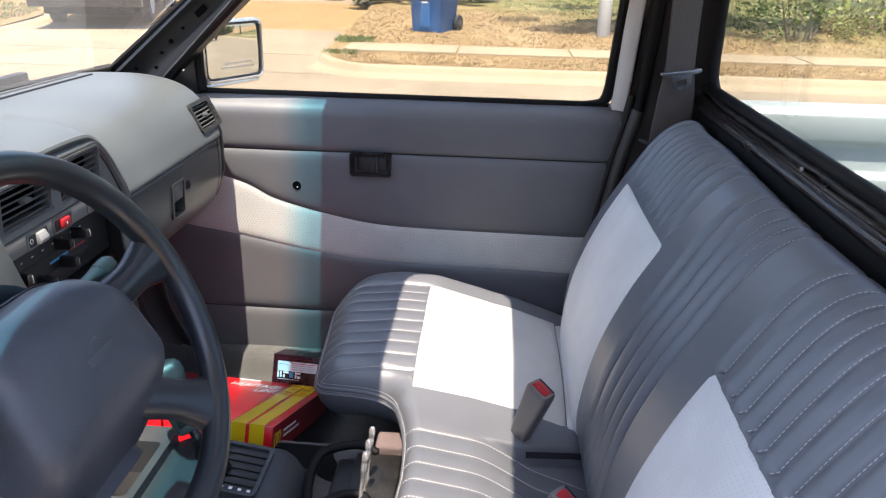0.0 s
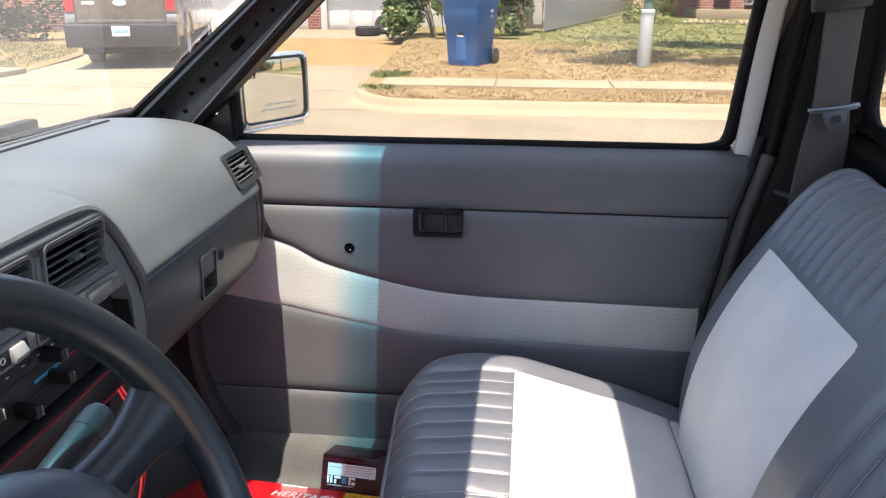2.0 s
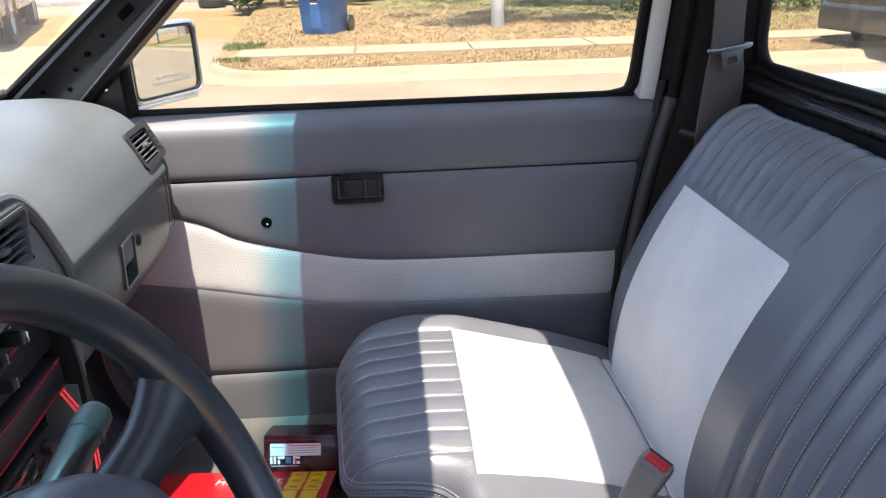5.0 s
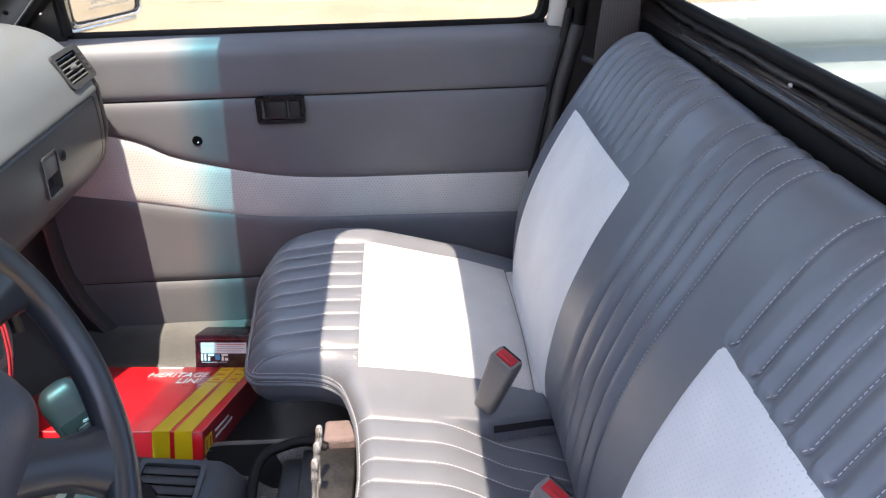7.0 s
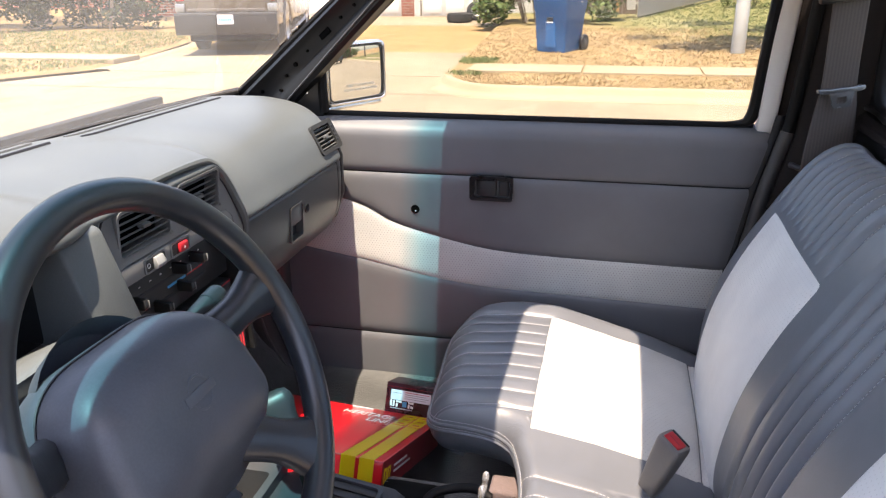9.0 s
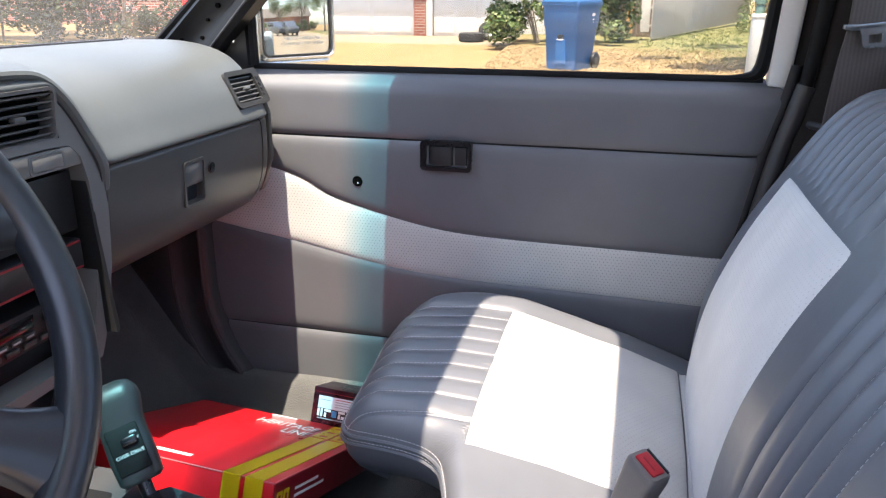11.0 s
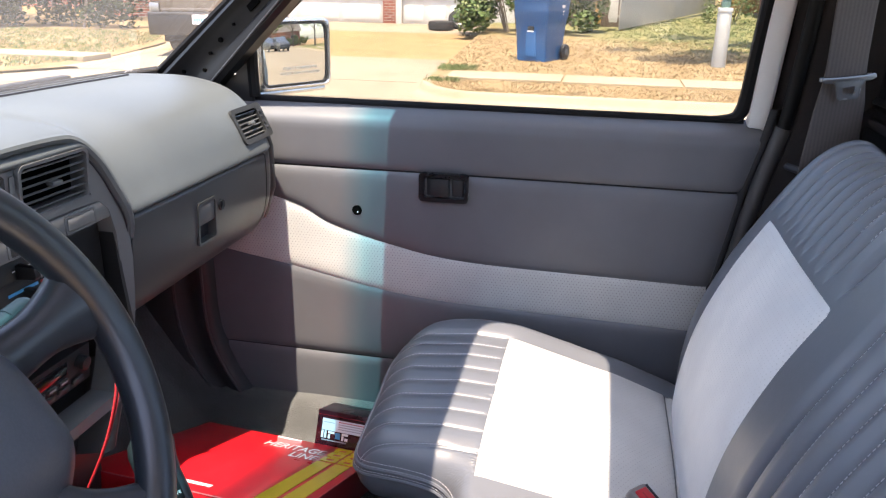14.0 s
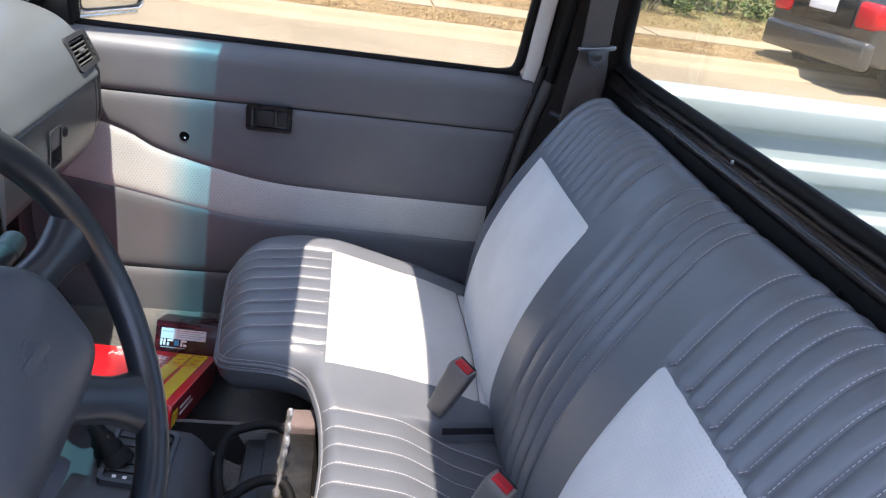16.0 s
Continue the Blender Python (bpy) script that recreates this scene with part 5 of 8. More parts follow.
def lower_rows(ya, yb, n, end_round=False, inset=0.0):
    rows_ = []
    for y in np.linspace(ya, yb, n):
        e = smoothstep(0.60, 0.657, float(y)) if end_round else 0
        rows_.append([(q.x - 0.018 * e ** 2 - inset, float(y), q.z + 0.006 * e) for q in smooth_path([(x, 0, z) for x, z in LOWER], 4)])
    return rows_


glove = thing("glovebox", "", "")
glove.parent = dash
glove["label"] = "dark grey glovebox door with a square latch"
glove_door = sheet("door", lower_rows(0.190, 0.600, 30), M_DASHDARK, glove)
sheet("end_cap", lower_rows(0.603, 0.655, 12, True), M_DASHDARK, dash)
sheet("filler", lower_rows(0.170, 0.657, 6, True, 0.024), M_NEARBLACK, dash)
part("end_wall", prism_bm([(-0.447, 1.00), (-0.466, 1.055), (-0.50, 1.075), (-0.74, 1.070), (-0.74, 0.83), (-0.52, 0.828), (-0.468, 0.86), (-0.447, 0.92)], "y", 0.640, 0.652, 0.004), M_DASHDARK, dash)
LM = pose(-0.4435, 0.3835, 0.9325, 0, 3, 0)
cut_opening(glove_door, LM, -0.0255, 0.0255, -0.0315, 0.0315, 0.004)
bm = ring_plate(rounded_rect(-0.0285, 0.0285, -0.0345, 0.0345, 0.006), rounded_rect(-0.0245, 0.0245, -0.0305, 0.0305, 0.005), lambda p, d: LM @ Vector((d, p[0], p[1])), -0.014, 0.0024)
bmesh.ops.bevel(bm, geom=[e for e in bm.edges if e.calc_face_angle(0) > 1.2], offset=0.0012, segments=2, affect='EDGES', profile=0.5)
part("latch_frame", bm, M_DASHDARK, glove)
part("latch_cup", box_bm((-0.016, -0.026, -0.032), (-0.012, 0.026, 0.032), 0.0, m=LM), M_NEARBLACK, glove)
paddle = part("latch_paddle", prism_bm([(-0.012, 0.030), (-0.0005, 0.0295), (0.0010, 0.026), (0.0005, -0.001), (-0.0015, -0.0040), (-0.012, -0.004)], "y", -0.0235, 0.0235, 0.0010), M_DASHMID, glove)
paddle.data.transform(LM)
part("lock", lathe_bm([(0, 0.001), (0.005, 0.001), (0.0085, 0.003), (0.0095, 0.001), (0.0095, -0.004)], pose(-0.4435, 0.4305, 0.946, 0, 90, 0), 16), M_BLACK, glove)
part("key_slit", box_bm((0.001, -0.0012, -0.005), (0.0022, 0.0012, 0.005), m=pose(-0.4430, 0.4305, 0.946)), M_NEARBLACK, glove)

# centre stack: arched fascia with two vents, switches, heater panel, open slots and radio
stack = thing("centre_stack", "", "")
stack.parent = dash
stack["label"] = "grey centre stack fascia with empty slots"
SO = [(-0.155, 0.76), (-0.160, 0.90), (-0.158, 1.03), (-0.145, 1.085), (-0.115, 1.108), (-0.02, 1.113), (0.075, 1.112), (0.112, 1.104), (0.140, 1.078), (0.162, 1.040), (0.181, 0.995), (0.190, 0.94), (0.185, 0.87), (0.165, 0.80), (0.145, 0.76)]
SI = [(-0.128, 0.775), (-0.130, 0.90), (-0.130, 1.00), (-0.128, 1.030), (-0.110, 1.034), (-0.02, 1.034), (0.06, 1.034), (0.10, 1.034), (0.135, 1.032), (0.150, 1.018), (0.158, 0.985), (0.163, 0.94), (0.160, 0.88), (0.142, 0.81), (0.125, 0.775)]


def stack_x(z):
    return interp(z, [(0.74, -0.450), (0.90, -0.450), (1.0, -0.443), (1.12, -0.452)])


fascia = part("fascia", ring_plate(SO, SI, lambda p, d: (stack_x(p[1]) + d, p[0], p[1]), -0.035, 0.004), M_FASCIA, stack)
arch = smooth_path([(stack_x(z) + 0.004 - 0.014 * smoothstep(0.99, 0.92, z), y * 1.025, z + 0.004) for y, z in SO], 4)
part("arch_edge", tube_bm(arch, [0.0035 + 0.0035 * smoothstep(0, 40, k) * smoothstep(len(arch) - 1, len(arch) - 20, k) for k in range(len(arch))], 8), M_DASH, stack)
groove = smooth_path([(stack_x(z) + 0.0044 - 0.014 * smoothstep(0.99, 0.92, z), y * 0.985, z - 0.0035) for y, z in SO], 4)
part("arch_groove", tube_bm(groove, 0.0014, 6), M_NEARBLACK, stack)
# near-black sheet behind the slots, their shade put into its colour
part("well", prism_bm([(-0.15, 0.765), (-0.15, 1.03), (0.165, 1.03), (0.165, 0.90), (0.14, 0.765)], "x", -0.56, -0.515), M_DEEPSHADE, stack)
part("well_side", prism_bm([(-0.54, 0.78), (-0.54, 1.03), (-0.447, 1.03), (-0.442, 0.93), (-0.43, 0.79)], "y", 0.158, 0.164), M_BLACK, stack)
for y in (-0.058, 0.070):
    VM = pose(stack_x(1.069) + 0.0042, y, 1.0705, 0, 5, 0)
    cut_opening(fascia, VM, -0.0535, 0.0535, -0.0275, 0.0275, 0.05)
    vent("air_vent", 0.0040, 0.0525, 0.0265, VM, 6, stack, M_FASCIA, 0.0, 0.0022)
part("vent_blank", box_bm((0, -0.004, -0.022), (0.0012, 0.004, 0.022), 0.001, m=pose(stack_x(1.07) + 0.004, 0.006, 1.0705, 0, 5, 0)), M_FASCIA, stack)
part("switch_bar", box_bm((-0.010, -0.128, -0.0125), (0.0015, 0.155, 0.0125), 0.003, m=pose(-0.443, 0, 1.0195)), M_FASCIA, stack)
SWITCHES = ((-0.052, 0.021), (0.007, 0.021), (0.098, 0.024))
for y, w in SWITCHES:
    bm = ring_plate(rounded_rect(y - w - 0.003, y + w + 0.003, 1.0085, 1.0295, 0.004), rounded_rect(y - w, y + w, 1.0110, 1.0270, 0.003), lambda p, d: (d, p[0], p[1]), -0.4425, -0.4398)
    bmesh.ops.bevel(bm, geom=[e for e in bm.edges if e.calc_face_angle(0) > 1.2], offset=0.0008, segments=1, affect='EDGES', profile=0.5)
    part("switch_frame", bm, M_FASCIA, stack)
part("rocker", box_bm((0, -0.0205, -0.0078), (0.0012, 0.0205, 0.0078), 0.001, m=pose(-0.4413, -0.052, 1.019)), M_BLACK, stack)
rocker = part("rocker", prism_bm([(0.0, -0.0078), (0.0065, -0.0070), (0.0085, -0.002), (0.0040, 0.0078), (0.0, 0.0078)], "y", -0.0100, 0.0085, 0.001), M_SWITCHGREY, stack, "grey rocker switch")
rocker.data.transform(pose(-0.4403, -0.048, 1.019))
part("switch_mark", tube_bm([(-0.4399, -0.0675 + 0.0030 * math.cos(a), 1.019 + 0.0030 * math.sin(a)) for a in np.linspace(0, 2 * math.pi, 12, endpoint=False)], 0.0005, 4, closed=True), M_PRINT, stack)
part("hazard_plate", box_bm((0, -0.0205, -0.0078), (0.0012, 0.0205, 0.0078), 0.001, m=pose(-0.4413, 0.007, 1.019)), M_BLACK, stack)
part("hazard_button", box_bm((0, -0.0115, -0.0064), (0.0055, 0.0085, 0.0064), 0.002, m=pose(-0.4403, 0.010, 1.0192)), M_REDBUTTON, stack, "red hazard button")
part("triangle_mark", prism_bm([(0.0065, 1.0172), (0.0100, 1.0172), (0.00825, 1.0206)], "x", -0.4349, -0.4345), M_PRINT, stack)
part("blank_switch", box_bm((0, -0.0235, -0.0075), (0.0022, 0.0235, 0.0075), 0.0015, m=pose(-0.4413, 0.098, 1.019)), M_FASCIA, stack)
part("heater_panel", box_bm((-0.470, -0.125, 0.925), (-0.462, 0.155, 0.998), 0.002), M_BLACK, stack)
part("heater_slot", box_bm((-0.463, -0.07, 0.972), (-0.461, 0.09, 0.976), m=None), M_NEARBLACK, stack)
part("heater_slot", box_bm((-0.463, -0.07, 0.946), (-0.461, 0.09, 0.950), m=None), M_NEARBLACK, stack)
part("cold_mark", box_bm((-0.4617, -0.005, 0.9600), (-0.4612, 0.040, 0.9635)), M_CYAN, stack)
part("hot_mark", box_bm((-0.4617, 0.044, 0.9605), (-0.4612, 0.085, 0.9630)), M_REDBUTTON, stack)
for k in range(8):
    part("scale_mark", box_bm((-0.4617, -0.09 + k * 0.024, 0.9855), (-0.4612, -0.086 + k * 0.024, 0.9867)), M_PRINT, stack)
for y, z in ((-0.085, 0.974), (0.016, 0.984), (0.060, 0.984), (-0.035, 0.948), (0.022, 0.955)):
    knob = part("slider_knob", prism_bm([(-0.464, z - 0.0085), (-0.440, z - 0.0075), (-0.4375, z - 0.004), (-0.4385, z + 0.006), (-0.464, z + 0.008)], "y", y - 0.0045, y + 0.0045, 0.0012), M_BLACK, stack)
    # pale strip down one side edge of the knob
    part("pointer_line", box_bm((-0.4385, y + 0.0030, z - 0.0062), (-0.4370, y + 0.0042, z + 0.0045), 0.0003), M_SWITCHGREY, knob)
part("tray_edge", box_bm((-0.505, -0.10, 0.880), (-0.452, 0.145, 0.918), 0.003), M_BLACK, stack)
part("red_trim", box_bm((-0.4525, -0.10, 0.914), (-0.4505, 0.14, 0.9162)), M_REDWIRE, stack)
part("red_trim", box_bm((-0.4525, -0.10, 0.882), (-0.4505, 0.14, 0.8842)), M_REDWIRE, stack)
radio = thing("radio", "", "")
radio.parent = stack
radio["label"] = "black car radio with a small display and rows of buttons"
RM = pose(-0.462, 0.015, 0.833, 0, 8, 0)
part("faceplate", box_bm((-0.05, -0.089, -0.0255), (0, 0.089, 0.0255), 0.002, m=RM), M_BLACK, radio)
part("display", box_bm((0, -0.035, 0.002), (0.001, 0.045, 0.019), 0.0005, m=RM), M_SCREEN, radio)
part("tape_slot", box_bm((0, -0.075, 0.006), (0.001, -0.042, 0.014), m=RM), M_NEARBLACK, radio)
for k in range(6):
    part("button", box_bm((0, -0.076 + k * 0.026, -0.019), (0.003, -0.057 + k * 0.026, -0.012), 0.001, m=RM), M_DASHDARK, radio)
for k in range(4):
    part("button", box_bm((0, -0.03 + k * 0.02, -0.008), (0.003, -0.015 + k * 0.02, -0.002), 0.001, m=RM), M_DASHDARK, radio)
    part("button_mark", box_bm((0.003, -0.028 + k * 0.02, -0.006), (0.0034, -0.018 + k * 0.02, -0.004), m=RM), M_LIGHTPLASTIC, radio)
part("knob", lathe_bm([(0, 0.012), (0.008, 0.011), (0.009, 0.0), (0.009, -0.001)], RM @ pose(0, 0.068, 0.008, 0, 90, 0), 16), M_BLACK, radio)
# console cheek that runs down from the fascia, with its pale inner edge
cheek = smooth_path([(-0.450, 0.190, 0.995), (-0.456, 0.199, 0.93), (-0.457, 0.194, 0.866), (-0.456, 0.170, 0.80), (-0.455, 0.145, 0.755), (-0.454, 0.115, 0.70)], 6)
rows = [[p + Vector((-0.06, 0.004, -0.01)), p + Vector((-0.015, 0.006, 0)), p + Vector((0, 0.003, 0)), p + Vector((0.004, -0.006, 0)), p + Vector((0.0, -0.016, 0)), p + Vector((-0.05, -0.018, -0.01))] for p in cheek]
sheet("cheek", [[tuple(q) for q in r] for r in rows], M_DASHDARK, stack)
cheek2 = [Vector((p.x, -0.165 - (0.195 - p.y) * -0.4, p.z)) for p in cheek]
rows = [[p + Vector((-0.06, -0.004, -0.01)), p + Vector((-0.01, -0.006, 0)), p + Vector((0.002, 0.0, 0)), p + Vector((0.0, 0.012, 0)), p + Vector((-0.05, 0.014, -0.01))] for p in cheek2]
sheet("cheek", [[tuple(q) for q in r] for r in rows], M_DASHMID, stack)
# driver's side: hood, dark gauge face, knee panel
part("gauge_face", box_bm((-0.50, -0.55, 0.985), (-0.470, -0.215, 1.115), 0.006), M_SCREEN, dash, "black gauge cluster in shade")
for y in (-0.46, -0.38, -0.30):
    part("gauge_ring", tube_bm([(-0.468, y + 0.036 * math.cos(a), 1.052 + 0.036 * math.sin(a)) for a in np.linspace(0, 2 * math.pi, 24, endpoint=False)], 0.002, 6, closed=True), M_BLACK, dash)
part("gauge_cheek", prism_bm([(-0.50, 0.96), (-0.390, 0.985), (-0.428, 1.100), (-0.50, 1.13)], "y", -0.225, -0.155, 0.006), M_DASH, dash, "grey fascia cheek beside the gauges")
part("gauge_cheek", prism_bm([(-0.50, 0.96), (-0.425, 0.985), (-0.410, 1.105), (-0.50, 1.13)], "y", -0.66, -0.56, 0.006), M_DASH, dash)
part("knee_panel", prism_bm([(-0.52, 0.985), (-0.415, 0.985), (-0.43, 0.93), (-0.455, 0.85), (-0.52, 0.80)], "y", -0.66, -0.165, 0.008), M_DASHMID, dash)
# two plain boxes added inside the dash to keep light off the footwell
part("heater_case", box_bm((-0.86, -0.18, 0.50), (-0.50, 0.16, 0.84), 0.03), M_BLACK, dash, "plain black block added under the dashboard to shade the footwell")
part("plenum", box_bm((-0.900, -0.69, 0.83), (-0.57, 0.668, 1.065), 0.02), M_NEARBLACK, dash)

# ---------------------------------------------------------------- steering wheel and column
WC, WT = Vector((-0.2055, -0.359, 1.0347)), 25.3
WM = Matrix.Translation(WC) @ Matrix(((-math.sin(radians(WT)) * 0, -math.sin(radians(WT)), math.cos(radians(WT))), (1, 0, 0), (0, math.cos(radians(WT)), math.sin(radians(WT))))).to_4x4()
# local axes of the wheel: x across towards the passenger, y up the rim, z towards the driver
wheel = thing("steering_wheel", "black four-spoke steering wheel with a large plain hub pad", "steering wheel")
wheel.matrix_world = WM
rim_pts = [(0.1776 * math.cos(a), 0.1776 * math.sin(a), 0) for a in np.linspace(0, 2 * math.pi, 120, endpoint=False)]
rim_r = [0.0148 + 0.0003 * math.sin(a * 3) for a in np.linspace(0, 2 * math.pi, 120, endpoint=False)]
part("rim", tube_bm(rim_pts, rim_r, 16, closed=True), M_WHEEL, wheel)


def spoke(a_deg, w_in, w_out, bend):
    """An arm from the hub pad to the rim that flares where it meets it."""
    a = radians(a_deg)
    d, s = Vector((math.cos(a), math.sin(a), 0)), Vector((-math.sin(a), math.cos(a), 0))
    rows_ = []
    for i in range(15):
        t = i / 14
        r = 0.045 + 0.136 * t
        w = w_in * (1 - t) + w_out * t + 0.016 * max(0, t - 0.6) ** 1.6 * 6 + 0.010 * (1 - t) ** 3
        c = d * r + s * bend * math.sin(t * math.pi / 2)
        z = -0.062 + 0.062 * t ** 0.8 if math.cos(a) > 0 else -0.078 + 0.078 * t ** 1.3
        th = 0.014 - 0.002 * t
        rows_.append([c + s * w * u + Vector((0, 0, z + th * h)) for u, h in ((-1, -0.3), (-0.96, 0.3), (-0.7, 0.85), (0, 1.0), (0.7, 0.85), (0.96, 0.3), (1, -0.3), (0.6, -0.9), (-0.6, -0.9), (-1, -0.3))])
    return rows_


for a, wi, wo, b in ((9, 0.020, 0.016, 0.004), (171, 0.020, 0.016, -0.004), (-49, 0.026, 0.018, 0.0), (229, 0.026, 0.018, 0.0)):
    sheet("spoke", [[tuple(q) for q in r] for r in spoke(a, wi, wo, b)], M_WHEEL, wheel)
# hub pad: a domed shield shape
HUB = [(0.0, 0.068), (0.052, 0.066), (0.085, 0.051), (0.102, 0.018), (0.110, -0.025), (0.114, -0.070), (0.106, -0.106), (0.068, -0.124), (0.0, -0.128)]
HUB = [Vector((x, y, 0)) for x, y in HUB] + [Vector((-x, y, 0)) for x, y in HUB[-2:0:-1]]
hub = smooth_path(HUB + [HUB[0]], 5)[:-1]
bm = bmesh.new()
rings = []
for k, (sc, z) in enumerate(((0.98, -0.090), (1.03, -0.062), (1.03, -0.052), (1.01, -0.034), (0.975, -0.016), (0.91, -0.005), (0.80, 0.001), (0.60, 0.005), (0.40, 0.007), (0.2, 0.008))):
    rings.append([bm.verts.new((p.x * sc, p.y * sc - 0.004 * (1 - sc), z - (0.052 * smoothstep(-0.035, -0.125, p.y * sc) + 0.016 * smoothstep(0.02, 0.066, p.y * sc)) * smoothstep(-0.075, -0.045, z))) for p in hub])
for r, s in zip(rings, rings[1:]):
    for k in range(len(r)):
        bm.faces.new((r[k], r[(k + 1) % len(r)], s[(k + 1) % len(r)], s[k]))
bm.faces.new(rings[-1])
bm.faces.new(rings[0][::-1])
part("hub_pad", bm, M_PAD, wheel, "matt dark hub pad")
seam = [p * 1.03 + Vector((0, 0, -0.057 - 0.030 * smoothstep(-0.035, -0.125, p.y))) for p in hub]
part("pad_seam", tube_bm(seam, 0.0012, 6, closed=True), M_NEARBLACK, wheel)
part("emblem_bar", box_bm((-0.021, -0.0048, 0.0065), (0.021, 0.0048, 0.0090), 0.0010), M_EMBLEM, wheel, "moulded maker's badge, plain bar")
part("emblem_ring", tube_bm([(0.0145 * math.cos(a), 0.0145 * math.sin(a), 0.0070) for a in np.linspace(0, 2 * math.pi, 40, endpoint=False)], 0.0016, 6, closed=True), M_EMBLEM, wheel)
# moulded bow in the foot of the pad
bow = []
for i in range(13):
    t = i / 12
    bow.append([(0.046 * math.cos(a) * (1 - 0.5 * t ** 2), -0.124 + 0.040 * math.sin(a) * (1 - t) + 0.004 * t, -0.052 - 0.012 * math.sin(a) * (1 - t) + 0.010 * t) for a in np.linspace(0, math.pi, 25)])
sheet("pad_bow", bow, M_PAD, wheel)
# lower collar of the hub, lit skirt
part("hub_skirt", lathe_bm([(0.092, -0.070), (0.082, -0.095), (0.064, -0.104), (0.0, -0.106)], None, 32), M_PAD, wheel)

column = thing("steering_column", "grey column shroud with two stalks", "steering column")
column.matrix_world = WM
bm = bmesh.new()
rings = []
for z, w, h, dx, dy in ((-0.116, 0.080, 0.070, -0.020, -0.010), (-0.108, 0.110, 0.092, -0.035, -0.020), (-0.112, 0.122, 0.102, -0.043, -0.026), (-0.130, 0.130, 0.110, -0.048, -0.030), (-0.24, 0.132, 0.112, -0.050, -0.034)):
    rings.append([bm.verts.new((p[0] + dx, p[1] + dy, z)) for p in rounded_rect(-w, w, -h, h, 0.045, 5)])
for r, s in zip(rings, rings[1:]):
    for k in range(len(r)):
        bm.faces.new((r[k], r[(k + 1) % len(r)], s[(k + 1) % len(r)], s[k]))
bm.faces.new(rings[0])
bm.faces.new(rings[-1][::-1])
part("shroud", bm, M_DASH, column, "pale grey shroud")


def stalk(sign, label):
    pts = smooth_path([(0.06 * sign, 0.012, -0.105), (0.10 * sign, 0.020, -0.092), (0.135 * sign, 0.030, -0.078), (0.165 * sign, 0.036, -0.07)], 5)
    st = part("stalk", tube_bm(pts, [0.0085 + 0.003 * i / len(pts) for i in range(len(pts))], 12), M_GREYKNOB if sign > 0 else M_LIGHTPLASTIC, column, label)
    end = lathe_bm([(0, 0.022), (0.009, 0.021), (0.0115, 0.017), (0.012, 0.0), (0.0095, -0.002)], Matrix.Translation(pts[-1]) @ (pts[-1] - pts[-3]).to_track_quat('Z', 'Y').to_matrix().to_4x4(), 14)
    tip = part("tip", end, M_GREYKNOB if sign > 0 else M_BLACK, st)
    return st


stalk(1, "grey wiper stalk")
stalk(-1, "pale lamp stalk with a black twist end")

# loose pair of red wires hanging behind the wheel
wires = thing("red_wire_pair", "pair of loose red wires hanging under the dashboard", "wire")
for k in (0, 0.007):
    part("wire", tube_bm(smooth_path([(-0.435, 0.093 + k, 0.90), (-0.415, 0.088 + k, 0.862), (-0.405, 0.072 + k, 0.825), (-0.402, 0.052 + k * 0.8, 0.790), (-0.405, 0.028 + k * 0.4, 0.752), (-0.42, 0.0, 0.70)], 8), 0.0014, 6), M_REDWIRE, wires)

# ---------------------------------------------------------------- floor console, selector, valve box
console = thing("shift_console", "dark plastic floor console round the selector gate", "console")
body = prism_bm([(-0.335, 0.50), (-0.345, 0.640), (-0.30, 0.660), (-0.165, 0.640), (-0.150, 0.628), (-0.122, 0.585), (-0.112, 0.50)], "y", -0.115, 0.052, 0.008)
part("housing", body, M_CONSOLE, console)
GM = pose(-0.213, -0.022, 0.6525, 0, 9.0, 0)
part("gate_frame", ring_plate(rounded_rect(-0.048, 0.036, -0.056, 0.056, 0.010), rounded_rect(-0.042, 0.030, -0.050, 0.050, 0.006), lambda p, d: GM @ Vector((p[0], p[1], d)), -0.006, 0.004), M_CONSOLE, console)
for k in range(6):
    part("gate_slat", box_bm((-0.043, -0.0495 + k * 0.0166, -0.003), (0.0295, -0.035 + k * 0.0166, 0.0015), 0.003, m=GM), M_BLACK, console)
for k in range(5):
    part("gear_mark", box_bm((-0.030 + k * 0.013, -0.047, 0.0022), (-0.025 + k * 0.013, -0.042, 0.0026), m=GM), M_PRINT, console)
part("front_tray", ring_plate(rounded_rect(-0.435, -0.338, -0.125, 0.060, 0.012), rounded_rect(-0.415, -0.350, -0.105, 0.020, 0.008), lambda p, d: (p[0], p[1], d), 0.50, 0.660), M_CONSOLE, console, "open tray moulding")
part("tray_floor", box_bm((-0.43, -0.12, 0.58), (-0.34, 0.055, 0.60)), M_BLACK, console)

selector = thing("gear_selector", "dark grey automatic gear selector with an overdrive switch", "gear lever")
K0, K1 = Vector((-0.250, -0.030, 0.655)), Vector((-0.330, 0.012, 0.786))
kd = (K1 - K0).normalized()
part("shaft", tube_bm([K0, K0.lerp(K1, 0.4), K0.lerp(K1, 0.55)], 0.0075, 12), M_BLACKGLOSS, selector)
part("boot", lathe_bm([(0.024, -0.008), (0.023, 0.004), (0.018, 0.010), (0.019, 0.016), (0.015, 0.024), (0.016, 0.030), (0.011, 0.040), (0.010, 0.052)], Matrix.Translation(K0) @ kd.to_track_quat('Z', 'Y').to_matrix().to_4x4(), 20), M_RUBBER, selector, "creased black rubber boot")
facing = (Vector((0.55, -0.80, 0.30)) - kd * Vector((0.55, -0.80, 0.30)).dot(kd)).normalized()
KM = Matrix.Translation(K0.lerp(K1, 0.42)) @ Matrix((kd.cross(facing) * -1, facing, kd)).transposed().to_4x4()
